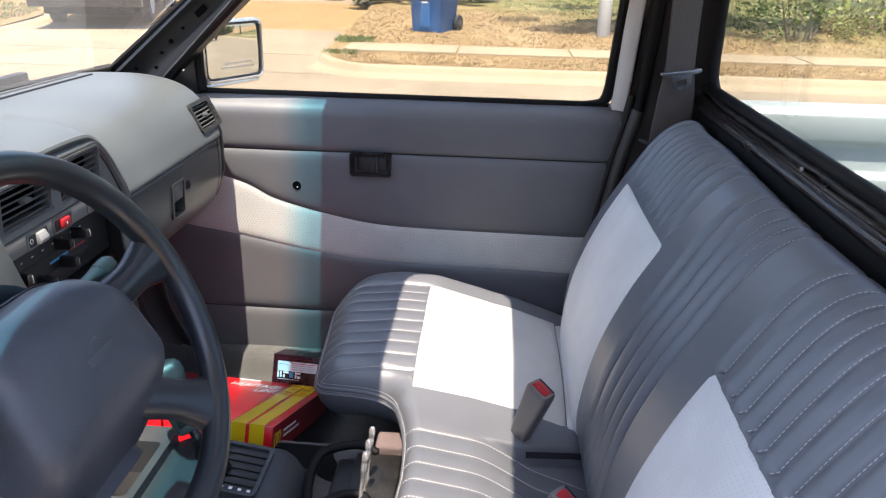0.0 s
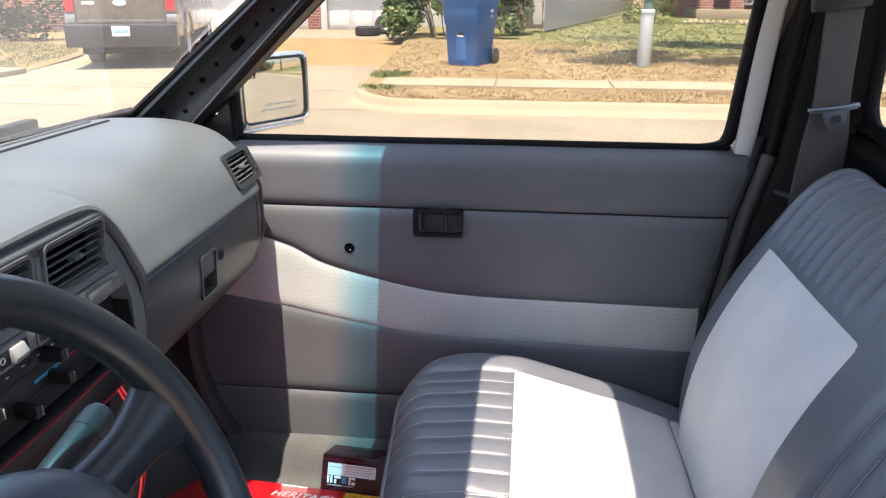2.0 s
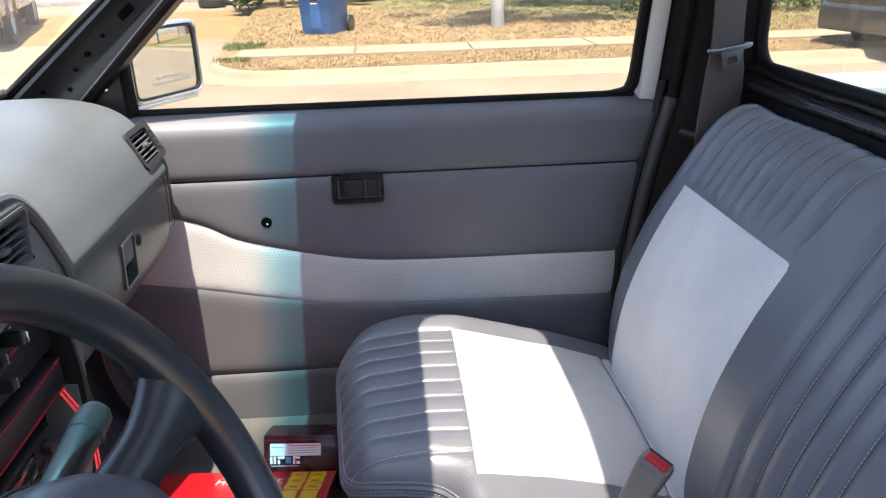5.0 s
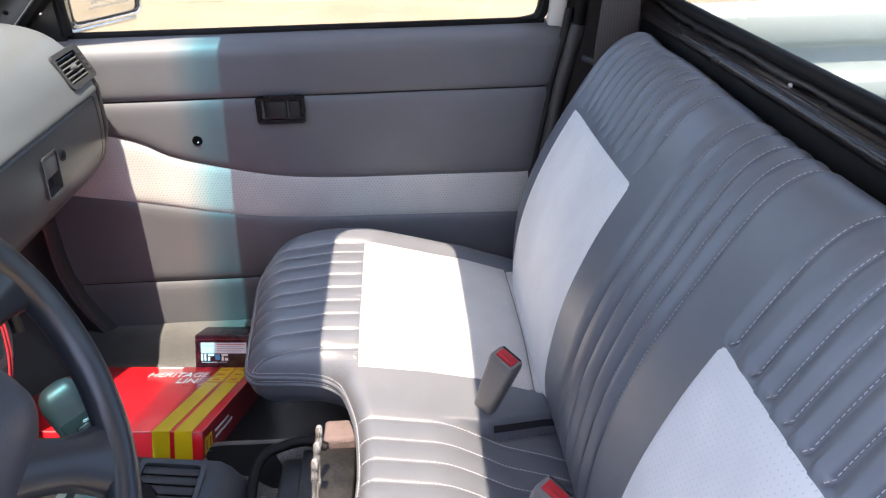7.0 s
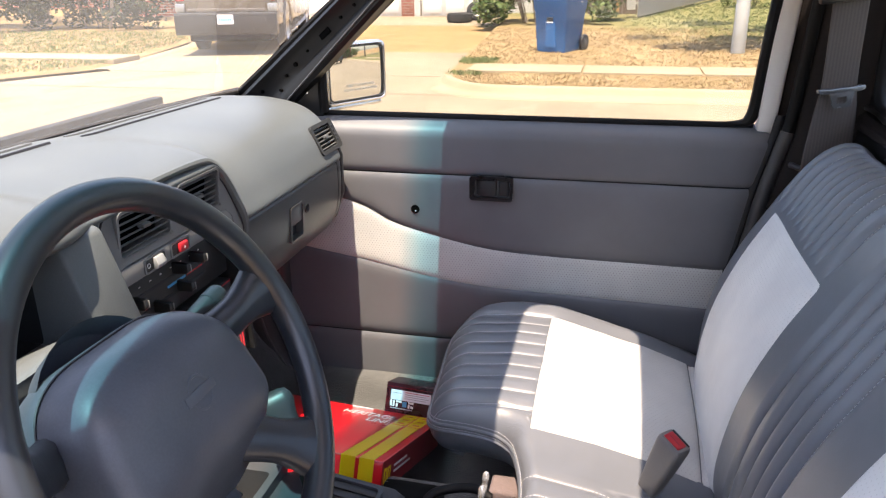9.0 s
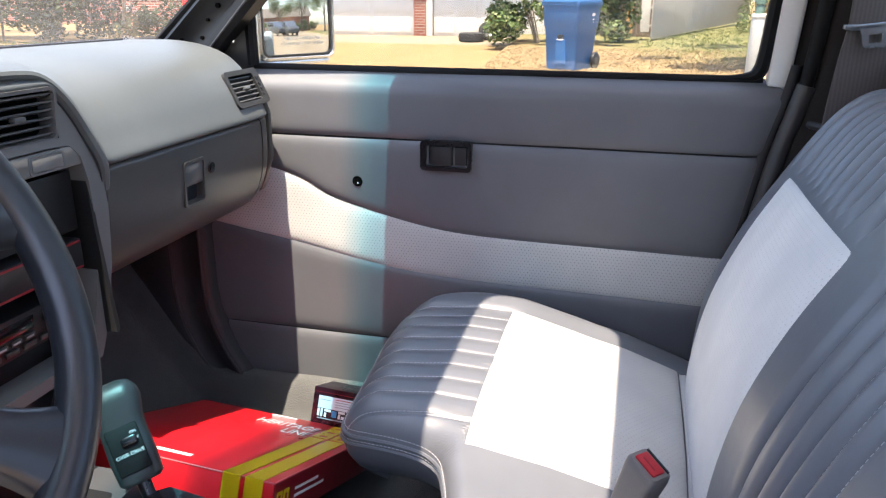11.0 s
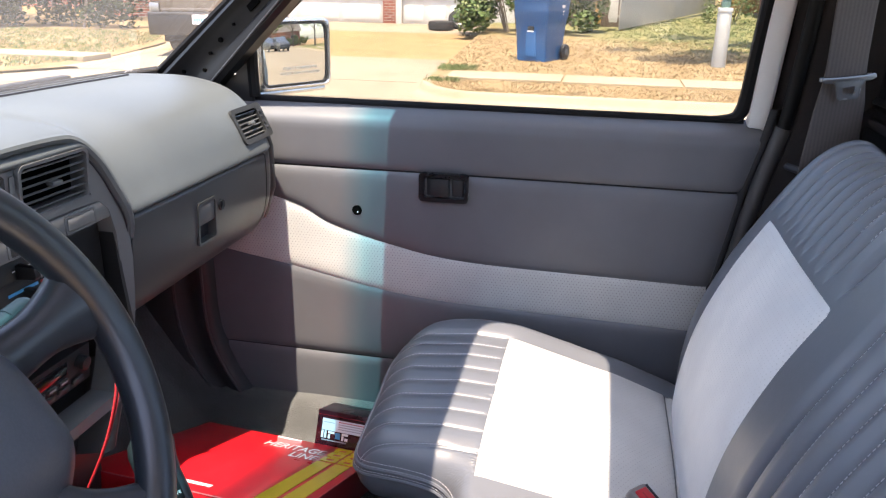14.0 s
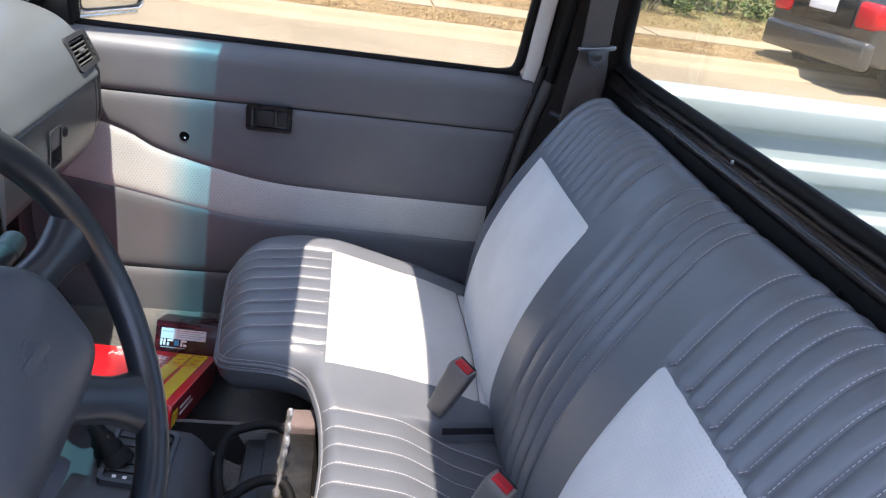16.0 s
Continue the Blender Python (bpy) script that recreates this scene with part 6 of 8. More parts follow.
bm = bmesh.new()
rings = []
for z, w, d, ox in ((0.0, 0.017, 0.015, 0), (0.004, 0.022, 0.0175, 0), (0.03, 0.0235, 0.0175, 0), (0.055, 0.0225, 0.017, 0.0), (0.072, 0.0235, 0.020, -0.001), (0.088, 0.0255, 0.023, -0.003), (0.099, 0.0235, 0.022, -0.004), (0.107, 0.0175, 0.016, -0.005), (0.110, 0.008, 0.008, -0.005)):
    rings.append([bm.verts.new((p[0] + ox, p[1], z)) for p in rounded_rect(-w, w, -d, d, min(w, d) * 0.62, 5)])
for r, s in zip(rings, rings[1:]):
    for k in range(len(r)):
        bm.faces.new((r[k], r[(k + 1) % len(r)], s[(k + 1) % len(r)], s[k]))
bm.faces.new(rings[-1])
bm.faces.new(rings[0][::-1])
bmesh.ops.transform(bm, matrix=KM, verts=bm.verts)
part("grip", bm, M_GREYKNOB, selector)
part("switch_plate", box_bm((-0.0165, 0.0165, 0.012), (0.0165, 0.0195, 0.062), 0.002, m=KM), M_RUBBER, selector)
part("overdrive_button", box_bm((-0.013, 0.0185, 0.040), (0.004, 0.024, 0.050), 0.003, m=KM), M_BLACKGLOSS, selector)
TXT = KM @ Matrix(((-1, 0, 0, 0), (0, 0, 1, 0.0197), (0, 1, 0, 0), (0, 0, 0, 1)))
lettering("overdrive_text", "OVER DRIVE", 0.0053, TXT @ pose(-0.0140, 0.0300, 0), M_PRINT, selector, 0.0002)
lettering("on_text", "ON", 0.0042, TXT @ pose(0.007, 0.051, 0), M_PRINT, selector, 0.0002)
lettering("off_text", "OFF", 0.0042, TXT @ pose(0.007, 0.044, 0), M_PRINT, selector, 0.0002)

valve = thing("valve_box", "black switch box with a worn steel cover and three chrome levers", "switch box")
part("case", box_bm((-0.092, -0.075, 0.545), (-0.010, 0.092, 0.600), 0.008), M_BLACK, valve)
part("cover", box_bm((-0.062, -0.070, 0.600), (0.012, 0.098, 0.606), 0.002), M_PLATE, valve, "scuffed bare steel cover plate")
part("bracket", box_bm((0.006, -0.070, 0.545), (0.013, 0.098, 0.603), 0.002), M_PLATE, valve)
for y in (0.034, 0.002, -0.028):
    lv = lathe_bm([(0.0, 0.0), (0.006, 0.001), (0.006, 0.008), (0.003, 0.012), (0.0032, 0.060), (0.0045, 0.064), (0.0045, 0.076), (0.0035, 0.079), (0.0045, 0.082), (0.0048, 0.092), (0.003, 0.096), (0, 0.097)],
                  pose(-0.036, y - 0.004, 0.604, -4, 6, 0), 14)
    part("lever", lv, M_LEVER, valve, "chrome toggle lever")
hoses = thing("hose_loop", "black rubber hoses looping over the tunnel", "hose")
part("hose", tube_bm(smooth_path([(-0.030, 0.100, 0.606), (-0.055, 0.104, 0.616), (-0.089, 0.097, 0.616), (-0.119, 0.076, 0.612), (-0.123, 0.016, 0.606), (-0.111, -0.05, 0.598), (-0.11, -0.12, 0.57)], 8), 0.0075, 10), M_RUBBER, hoses)
part("hose", tube_bm(smooth_path([(-0.145, -0.14, 0.60), (-0.122, -0.099, 0.612), (-0.091, -0.054, 0.621), (-0.06, -0.031, 0.626), (-0.029, -0.028, 0.622), (-0.012, -0.067, 0.615), (-0.005, -0.13, 0.59)], 8), 0.0075, 10), M_RUBBER, hoses)
foam = part("foam_block", box_bm((-0.035, 0.105, 0.575), (0.012, 0.150, 0.615), 0.006, 3), surface("pink_foam", (0.15, 0.115, 0.11), 0.95, 0.15, 30, 300, 0.8, 2))
tagged(foam, "small pinkish foam block by the seat front", "foam")

# ---------------------------------------------------------------- boxes in the footwell
RB = pose(-0.3765, 0.3219, 0.5568, -21.0, 1.3, -3.4)
redbox = thing("cardboard_box", "glossy red flat cardboard box with two yellow stripes", "box")
redbox.matrix_world = RB
XL, XR, YN, YF, HT = -0.160, 0.1758, -0.195, 0.155, 0.055      # left, right, near and far edges of the lid, depth
part("carton", box_bm((XL, YN, -HT), (XR, YF, 0), 0.0025), M_RED, redbox)
# darker red skin paints the shade on this side of the box
part("side_print", box_bm((XR - 0.001, YN + 0.002, -HT + 0.002), (XR + 0.0006, YF - 0.002, -0.002)), M_REDDARK, redbox)
part("lid_fold", box_bm((XR - 0.0012, YN + 0.001, -0.0016), (XR + 0.0010, YF - 0.001, 0.0006), 0.0006), M_FOLD, redbox, "paler worn lid edge")
part("lid_fold", box_bm((XL + 0.001, YN - 0.0008, -0.0014), (XR - 0.001, YN + 0.0010, 0.0005), 0.0005), M_FOLD, redbox, "paler worn lid edge")
for x0, x1 in ((0.1035, 0.1285), (0.1355, 0.1610)):
    part("stripe", box_bm((x0, YN - 0.0012, -0.001), (x1, 0.050, 0.0010)), M_YELLOW, redbox, "yellow stripe")
    part("stripe", box_bm((x0, YN - 0.0014, -HT + 0.002), (x1, YN + 0.001, 0.0008)), M_YELLOW, redbox, "yellow stripe")
for i in range(2):
    for k in range(3):
        part("mark", ring_plate(rounded_rect(0.104 + 0.031 * i, 0.131 + 0.031 * i, 0.057 + 0.031 * k, 0.084 + 0.031 * k, 0.003, 2), rounded_rect(0.111 + 0.031 * i, 0.124 + 0.031 * i, 0.064 + 0.031 * k, 0.077 + 0.031 * k, 0.002, 2),
                                lambda p, d: Vector((p[0], p[1], d)), -0.001, 0.0011), M_YELLOW, redbox)
for k in range(2):
    part("mark", ring_plate(rounded_rect(YN + 0.010 + 0.018 * k, YN + 0.025 + 0.018 * k, -0.040, -0.014, 0.002, 2), rounded_rect(YN + 0.014 + 0.018 * k, YN + 0.021 + 0.018 * k, -0.035, -0.019, 0.001, 2),
                            lambda p, d: Vector((d, p[0], p[1])), XR, XR + 0.0011), M_YELLOW, redbox)
for k in range(2):
    part("small_print", box_bm((XR, -0.135, -0.022 - 0.010 * k), (XR + 0.0010, -0.065 + 0.02 * k, -0.018 - 0.010 * k)), M_PRINT, redbox)
part("small_print", box_bm((-0.040, -0.166, -0.001), (0.034, -0.158, 0.0008)), M_PRINT, redbox)
# white bar painting the highlight along the far lid edge
part("small_print", box_bm((-0.015, 0.146, -0.001), (0.032, 0.1485, 0.0008)), M_PRINT, redbox)
NARROW = Matrix.Diagonal((0.60, 1.0, 1.0, 1.0))
lettering("lid_text", "HERITAGE", 0.040, pose(0.097, 0.084, 0.0009) @ NARROW, M_LIDPRINT, redbox, 0.0002, 'RIGHT')
lettering("lid_text", "LINE", 0.040, pose(0.099, 0.046, 0.0009) @ NARROW, M_LIDPRINT, redbox, 0.0002, 'RIGHT')

sb = thing("small_carton", "small dark maroon carton with a white label", "box")
sb.matrix_world = RB @ pose(0.052, 0.157, 0.0)
part("carton", box_bm((0, 0, -0.036), (0.135, 0.075, 0.061), 0.0015), M_MAROON, sb)
part("lid_line", box_bm((0.002, -0.0004, 0.0525), (0.133, 0.001, 0.0533)), M_REDDARK, sb)
part("label", box_bm((0.011, -0.0006, 0.026), (0.098, 0.001, 0.047)), M_LABEL, sb, "white printed label")
for k in range(4):
    part("label_line", box_bm((0.042, -0.0009, 0.0430 - 0.0042 * k), (0.094 - 0.006 * (k % 2), 0.0, 0.0442 - 0.0042 * k)), M_REDBUTTON if k == 0 else M_PRINTGREY, sb)
part("label_line", box_bm((0.014, -0.0009, 0.0400), (0.034, 0.0, 0.0412)), M_PRINTGREY, sb)
# maker's mark: plain upright blocks
for x0, x1, z0, z1, mat in ((0.011, 0.015, 0.012, 0.025, M_PRINT), (0.017, 0.021, 0.012, 0.025, M_PRINT), (0.024, 0.036, 0.021, 0.025, M_PRINT), (0.024, 0.028, 0.012, 0.019, M_PRINT), (0.038, 0.047, 0.013, 0.024, M_CYAN), (0.050, 0.062, 0.021, 0.025, M_PRINT), (0.050, 0.054, 0.012, 0.020, M_PRINT), (0.056, 0.062, 0.012, 0.017, M_PRINT)):
    part("logo_block", box_bm((x0, -0.0009, z0), (x1, 0.0, z1)), mat, sb)
part("small_print", box_bm((0.012, -0.0007, 0.0075), (0.060, 0.0, 0.0095)), M_PRINTGREY, sb)

# ---------------------------------------------------------------- outside of the truck: mirror, bed, bonnet
mirror = thing("side_mirror", "chrome-backed rectangular door mirror", "mirror")
MC = Vector((-0.480, 0.845, 1.146))
mx = Vector((0.083, 0.150, 0.0)).normalized()
my = Vector((-0.010, 0.03, 1)).normalized()
mz = mx.cross(my).normalized()
MM = Matrix.Translation(MC) @ Matrix((mx, my, mz)).transposed().to_4x4()
bm = bmesh.new()
rings = []
for z, sx, sy in ((0.004, 0.083, 0.060), (0.009, 0.087, 0.064), (0.006, 0.091, 0.068), (-0.01, 0.093, 0.070), (-0.04, 0.085, 0.062), (-0.06, 0.06, 0.045)):
    rings.append([bm.verts.new((p[0], p[1], z)) for p in rounded_rect(-sx, sx, -sy, sy, 0.016, 5)])
for r, s in zip(rings, rings[1:]):
    for k in range(len(r)):
        bm.faces.new((r[k], r[(k + 1) % len(r)], s[(k + 1) % len(r)], s[k]))
bm.faces.new(rings[-1])
bmesh.ops.transform(bm, matrix=MM, verts=bm.verts)
part("shell", bm, M_SHELLCHROME, mirror, "bright chrome shell")
# slightly domed glass, as on passenger-side mirrors
rows = [[(0.0825 * u, 0.0595 * w, 0.0064 - ((0.0825 * u) ** 2 + (0.0595 * w) ** 2) / 2.5) for u in np.linspace(-1, 1, 41)] for w in np.linspace(-1, 1, 31)]
sheet("glass", [[tuple(MM @ Vector(p)) for p in r] for r in rows], M_MIRROR, mirror)["label"] = "convex mirror glass"
part("bezel", ring_plate(rounded_rect(-0.0835, 0.0835, -0.0605, 0.0605, 0.014, 5), rounded_rect(-0.0808, 0.0808, -0.0578, 0.0578, 0.012, 5), lambda p, d: MM @ Vector((p[0], p[1], d)), 0.0045, 0.0075), M_BLACK, mirror)
part("shell_side", box_bm((-0.114, -0.068, -0.045), (-0.090, 0.064, -0.004), 0.006, m=MM), M_SHELLCHROME, mirror, "bright chrome shell side")
for lx, lz, r in ((-0.0945, 0.0050, 0.0034), (-0.1025, 0.0010, 0.0034), (-0.1105, -0.0040, 0.0038)):
    part("shell_rib", tube_bm([tuple(MM @ Vector((lx, ly, lz))) for ly in np.linspace(-0.066, 0.062, 8)], r, 8), M_SHELLCHROME, mirror, "bright chrome rib")
part("shell_lip", box_bm((-0.100, -0.079, -0.030), (0.080, -0.068, 0.002), 0.005, m=MM), M_SHELLCHROME, mirror, "bright chrome lower lip")
part("arm", tube_bm(smooth_path([(-0.578, 0.735, 1.11), (-0.578, 0.76, 1.11), (-0.545, 0.805, 1.115)], 4), 0.016, 10), M_WHITE, mirror)
part("base", prism_bm([(-0.60, 1.06), (-0.515, 1.06), (-0.515, 1.19), (-0.535, 1.18)], "y", 0.737, 0.752, 0.004), M_WHITE, mirror)
lettering("warning_text", "OBJECTS IN MIRROR ARE", 0.0078, MM @ Matrix.Translation((0.010, -0.030, 0.0065)), M_LIGHTPLASTIC, mirror, 0.0001, 'CENTER')
lettering("warning_text", "CLOSER THAN THEY APPEAR", 0.0078, MM @ Matrix.Translation((0.010, -0.040, 0.0065)), M_LIGHTPLASTIC, mirror, 0.0001, 'CENTER')

bed = thing("pickup_bed", "white painted cargo bed behind the cab", "truck bed", at=(1.6, 0, 0.62))
BO = Vector((1.6, 0, 0.62))


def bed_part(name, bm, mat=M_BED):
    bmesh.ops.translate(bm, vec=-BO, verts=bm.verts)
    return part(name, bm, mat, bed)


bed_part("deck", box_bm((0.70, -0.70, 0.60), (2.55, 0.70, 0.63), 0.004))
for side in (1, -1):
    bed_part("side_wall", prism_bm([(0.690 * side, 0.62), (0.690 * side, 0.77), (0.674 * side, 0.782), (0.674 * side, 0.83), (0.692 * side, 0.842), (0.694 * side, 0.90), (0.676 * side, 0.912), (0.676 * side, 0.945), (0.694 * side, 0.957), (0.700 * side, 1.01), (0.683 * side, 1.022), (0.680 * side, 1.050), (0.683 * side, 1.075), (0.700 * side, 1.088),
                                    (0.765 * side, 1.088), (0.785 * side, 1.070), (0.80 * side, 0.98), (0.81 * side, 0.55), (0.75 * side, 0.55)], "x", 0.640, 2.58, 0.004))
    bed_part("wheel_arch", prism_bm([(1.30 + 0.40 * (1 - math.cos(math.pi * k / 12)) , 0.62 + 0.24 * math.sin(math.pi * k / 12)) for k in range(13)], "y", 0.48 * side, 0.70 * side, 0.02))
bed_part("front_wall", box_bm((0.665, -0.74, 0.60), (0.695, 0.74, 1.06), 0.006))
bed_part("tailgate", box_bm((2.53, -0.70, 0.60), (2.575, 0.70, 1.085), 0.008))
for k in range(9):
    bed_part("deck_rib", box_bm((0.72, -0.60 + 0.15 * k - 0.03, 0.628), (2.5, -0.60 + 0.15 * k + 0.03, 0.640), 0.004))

bonnet = thing("bonnet", "white painted bonnet seen over the dashboard", "bonnet", at=(-1.4, 0, 0.9))
rows = []
for x in np.linspace(-2.05, -0.86, 20):
    rows.append([(x + 1.4, y, interp(x, [(-2.05, 0.90), (-1.9, 0.965), (-1.4, 1.02), (-0.86, 1.065)]) - 0.10 * (y / 0.76) ** 4 - 0.9) for y in np.linspace(-0.76, 0.76, 24)])
sheet("panel", rows, M_WHITE, bonnet)
for side in (1, -1):
    part("wing", prism_bm([(-2.05 + 1.4, 0.78 - 0.9), (-2.0 + 1.4, 0.45 - 0.9), (-0.70 + 1.4, 0.45 - 0.9), (-0.72 + 1.4, 1.0 - 0.9), (-1.9 + 1.4, 0.90 - 0.9)], "y", 0.72 * side, 0.80 * side, 0.01), M_WHITE, bonnet)
part("cowl", box_bm((-0.92 + 1.4, -0.72, 1.03 - 0.9), (-0.76 + 1.4, 0.72, 1.085 - 0.9), 0.01), M_BLACK, bonnet)
for side in (1, -1):
    for x in (-1.45, 1.72):
        wh = thing("road_wheel", "black road tyre on a plain steel rim", "wheel", "wheels of the pickup", at=(x, 0.72 * side, 0.31))
        part("tyre", lathe_bm([(0.19, -0.09), (0.27, -0.10), (0.305, -0.085), (0.31, 0), (0.305, 0.085), (0.27, 0.10), (0.19, 0.09)], pose(0, 0, 0, 90, 0, 0), 32), M_TYRE, wh)
        part("rim", lathe_bm([(0, -0.05 * side), (0.10, -0.06 * side), (0.17, -0.08 * side), (0.195, -0.09 * side)], pose(0, 0, 0, 90, 0, 0), 24), M_STEEL, wh)

# ---------------------------------------------------------------- street: ground, road, drive, kerb, pavement
def lawn_z(y):
    return 0.09 + 0.016 * min(max(0.0, y - 8.0), 25.0)


ys_ = [-400, -60, -20, -8, 0, 4, 7.2, 8.0, 12, 16, 20, 25, 33, 60, 400]
rows = [[(x, y, (lawn_z(y) - 0.10 if y > 8 else 0.0) - 0.015) for y in ys_] for x in (-400, -60, -30, -15, -8, -4, 0, 4, 8, 15, 30, 60, 400)]
ground = sheet("ground", rows, M_SOIL)
tagged(ground, "dry open ground between the houses", "ground", kind="structure")
rows = [[(x, y, 0.0 + 0.004 * noise.noise(Vector((x * 0.3, y * 0.3, 0)))) for y in np.linspace(-3.5, 8.25, 16)] for x in np.linspace(-60, 60, 90)]
road = sheet("road", rows, M_ROAD)
tagged(road, "worn pale concrete street", "road", kind="structure")
rows = [[(x, -3.5 - k * 4, 0.02) for k in range(5)] for x in np.linspace(-60, 60, 12)]
near_lawn = sheet("ground_near", rows, M_SOIL)
tagged(near_lawn, "dry verge on the near side of the street", "ground", kind="structure")

def drive_z(y):
    return 0.03 + 0.0013 * max(0.0, y - 9.0) ** 2


def drive_left(y):
    return interp(y, [(7.9, -7.2), (9.3, -7.4), (13.0, -8.1), (16.0, -9.8), (20.6, -11.0)])


# driveway of the house over the road, in two pours
rows = []
for y in list(np.linspace(7.9, 9.2, 8)) + list(np.linspace(9.6, 20.6, 16)):
    w = 1.0 * smoothstep(9.4, 7.9, y)
    left, right = drive_left(y) - w, -2.12 - 0.075 * max(0, y - 9.3) + w * 0.6
    z = 0.004 + (drive_z(y) - 0.004) * smoothstep(7.9, 9.2, y)
    rows.append([(left + (right - left) * k / 8, y, z) for k in range(9)])
drive = sheet("driveway", rows, M_CONCRETE)
tagged(drive, "sunlit tan concrete driveway with old joints", "driveway", kind="structure")


for y in (9.3, 13.0, 16.6):
    part("joint", box_bm((drive_left(y) + 0.05, y - 0.007, drive_z(y) - 0.02), (-2.3 - 0.075 * (y - 9.3), y + 0.007, drive_z(y) + 0.004)), M_CONCRETE, drive)
part("joint", prism_bm([(-6.2, 9.2), (-6.17, 9.2), (-6.4, 20.4), (-6.43, 20.4)], "z", 0.0, 0.02), M_SOIL, drive)


# verge and lawn to the right of the drive, with a rounded kerb corner
def lawn_left(y):
    if y < 9.3:
        return -2.15 + 0.95 * (1 - math.sqrt(max(0.0, 1 - ((9.3 - y) / 1.35) ** 2)))
    return -2.15 - 0.075 * (y - 9.3)


def right_edge(t):
    """The kerb's line, from the drive round the corner and along the street."""
    if t < 0.25:
        a = t / 0.25 * math.pi / 2
        return (-1.20 - 0.95 * math.cos(a), 9.3 - 1.30 * math.sin(a))
    return (-1.20 + (t - 0.25) / 0.75 * 46, 8.0)


rows = []
lawn_ys = [8.03, 8.1, 8.3, 8.6, 9.0, 9.3] + list(np.linspace(9.7, 33, 24))
for y in lawn_ys:
    x0 = lawn_left(y)
    rows.append([(x0 + (45 - x0) * (k / 60) ** 1.6, y, lawn_z(y) + 0.012 * noise.noise(Vector((k * 0.7, y * 1.5, 0)))) for k in range(61)])
lawn = sheet("lawn", rows, M_LAWN)
tagged(lawn, "parched front lawn and verge beside the drive", "lawn", kind="structure")
kerb = thing("kerb", "low rounded concrete kerb turning into the drive", "kerb", kind="structure")
line = [right_edge(t) for t in np.concatenate([np.linspace(0, 0.25, 14), np.linspace(0.25, 1, 30)[1:]])]
prof = [(-0.30, -0.01), (-0.29, 0.012), (-0.10, 0.02), (-0.06, 0.05), (-0.04, 0.095), (-0.01, 0.112), (0.06, 0.115), (0.10, 0.10)]
rows = []
for i, p in enumerate(line):
    a, b = line[max(0, i - 1)], line[min(len(line) - 1, i + 1)]
    d = Vector((b[0] - a[0], b[1] - a[1], 0)).normalized()
    n = Vector((d.y, -d.x, 0))
    rows.append([(p[0] - n.x * u, p[1] - n.y * u, z) for u, z in prof])
sheet("stone", rows, M_WALK, kerb)
pavement = thing("pavement", "narrow concrete pavement slabs across the lawn", "pavement", kind="structure")
x = -1.95
k = 0
while x < 30:
    w = (1.55, 1.5, 1.6, 1.45)[k % 4]
    y0, y1 = 9.22 + 0.03 * noise.noise(Vector((x, 0, 0))), 10.0
    part("slab", box_bm((x + 0.012, y0, 0.05), (x + w - 0.012, y1, lawn_z(9.6) + 0.022 + 0.012 * noise.noise(Vector((x, 3, 0)))), 0.008), M_WALK, pavement)
    x += w
    k += 1


def tufts(name, count, area, height, material, label, seed, gap=None, blades=5, inside=lambda x, y: x > lawn_left(min(y, 30)) + 0.03):
    """Grass: thin blades in small bunches."""
    rng = random.Random(seed)
    verts, faces = [], []
    made = 0
    while made < count:
        x, y = rng.uniform(area[0], area[1]), rng.uniform(area[2], area[3])
        if not inside(x, y) or (gap and gap(x, y, rng)):
            continue
        made += 1
        z = lawn_z(y) - 0.005
        for _ in range(blades):
            a, h = rng.uniform(0, 6.283), height * rng.uniform(0.5, 1.3)
            bx, by = x + rng.uniform(-0.05, 0.05), y + rng.uniform(-0.05, 0.05)
            lx, ly = math.cos(a) * h * rng.uniform(0.3, 1.1), math.sin(a) * h * rng.uniform(0.3, 1.1)
            wx, wy = -math.sin(a) * 0.008, math.cos(a) * 0.008
            i = len(verts)
            verts += [(bx - wx, by - wy, z), (bx + wx, by + wy, z), (bx + lx * 0.5, by + ly * 0.5, z + h * 0.8), (bx + lx, by + ly, z + h)]
            faces += [(i, i + 1, i + 2), (i + 1, i + 3, i + 2)]
    ob = part_mesh(name, mesh_of(name, verts, faces, material, False))
    return tagged(ob, label, "grass", kind="stuff")


def off_walk(x, y, rng):
    return 9.18 < y < 10.04


def green_patch(x, y, rng):
    g = smoothstep(0.5, 3.0, x - 0.25 * (18 - y) + 1.5) * smoothstep(12.2, 14.0, y)
    return off_walk(x, y, rng) or rng.random() > g


def dry_patch(x, y, rng):
    g = smoothstep(1.0, 4.0, x - 0.25 * (18 - y) + 1.5) * smoothstep(12.5, 15.0, y)
    return off_walk(x, y, rng) or rng.random() < g * 0.8


tufts("dry_grass", 5200, (-2.3, 9.0, 8.05, 9.2), 0.026, M_DRYGRASS, "straw-dry grass on the verge by the kerb", 3)
tufts("dry_grass", 7000, (-3.2, 9.0, 10.0, 16.0), 0.030, M_DRYGRASS, "straw-dry patchy lawn", 4, dry_patch)
tufts("green_grass", 8000, (-1.0, 14.0, 12.0, 25.0), 0.04, M_GREENGRASS, "thin green lawn under the tree", 5, green_patch)
tufts("green_grass", 160, (-2.3, -1.7, 8.9, 10.6), 0.05, M_GREENGRASS, "green weeds at the drive's edge", 6, off_walk)


# the neighbour's lawn on the far side of the drive, crossed by the same pavement
rows = []
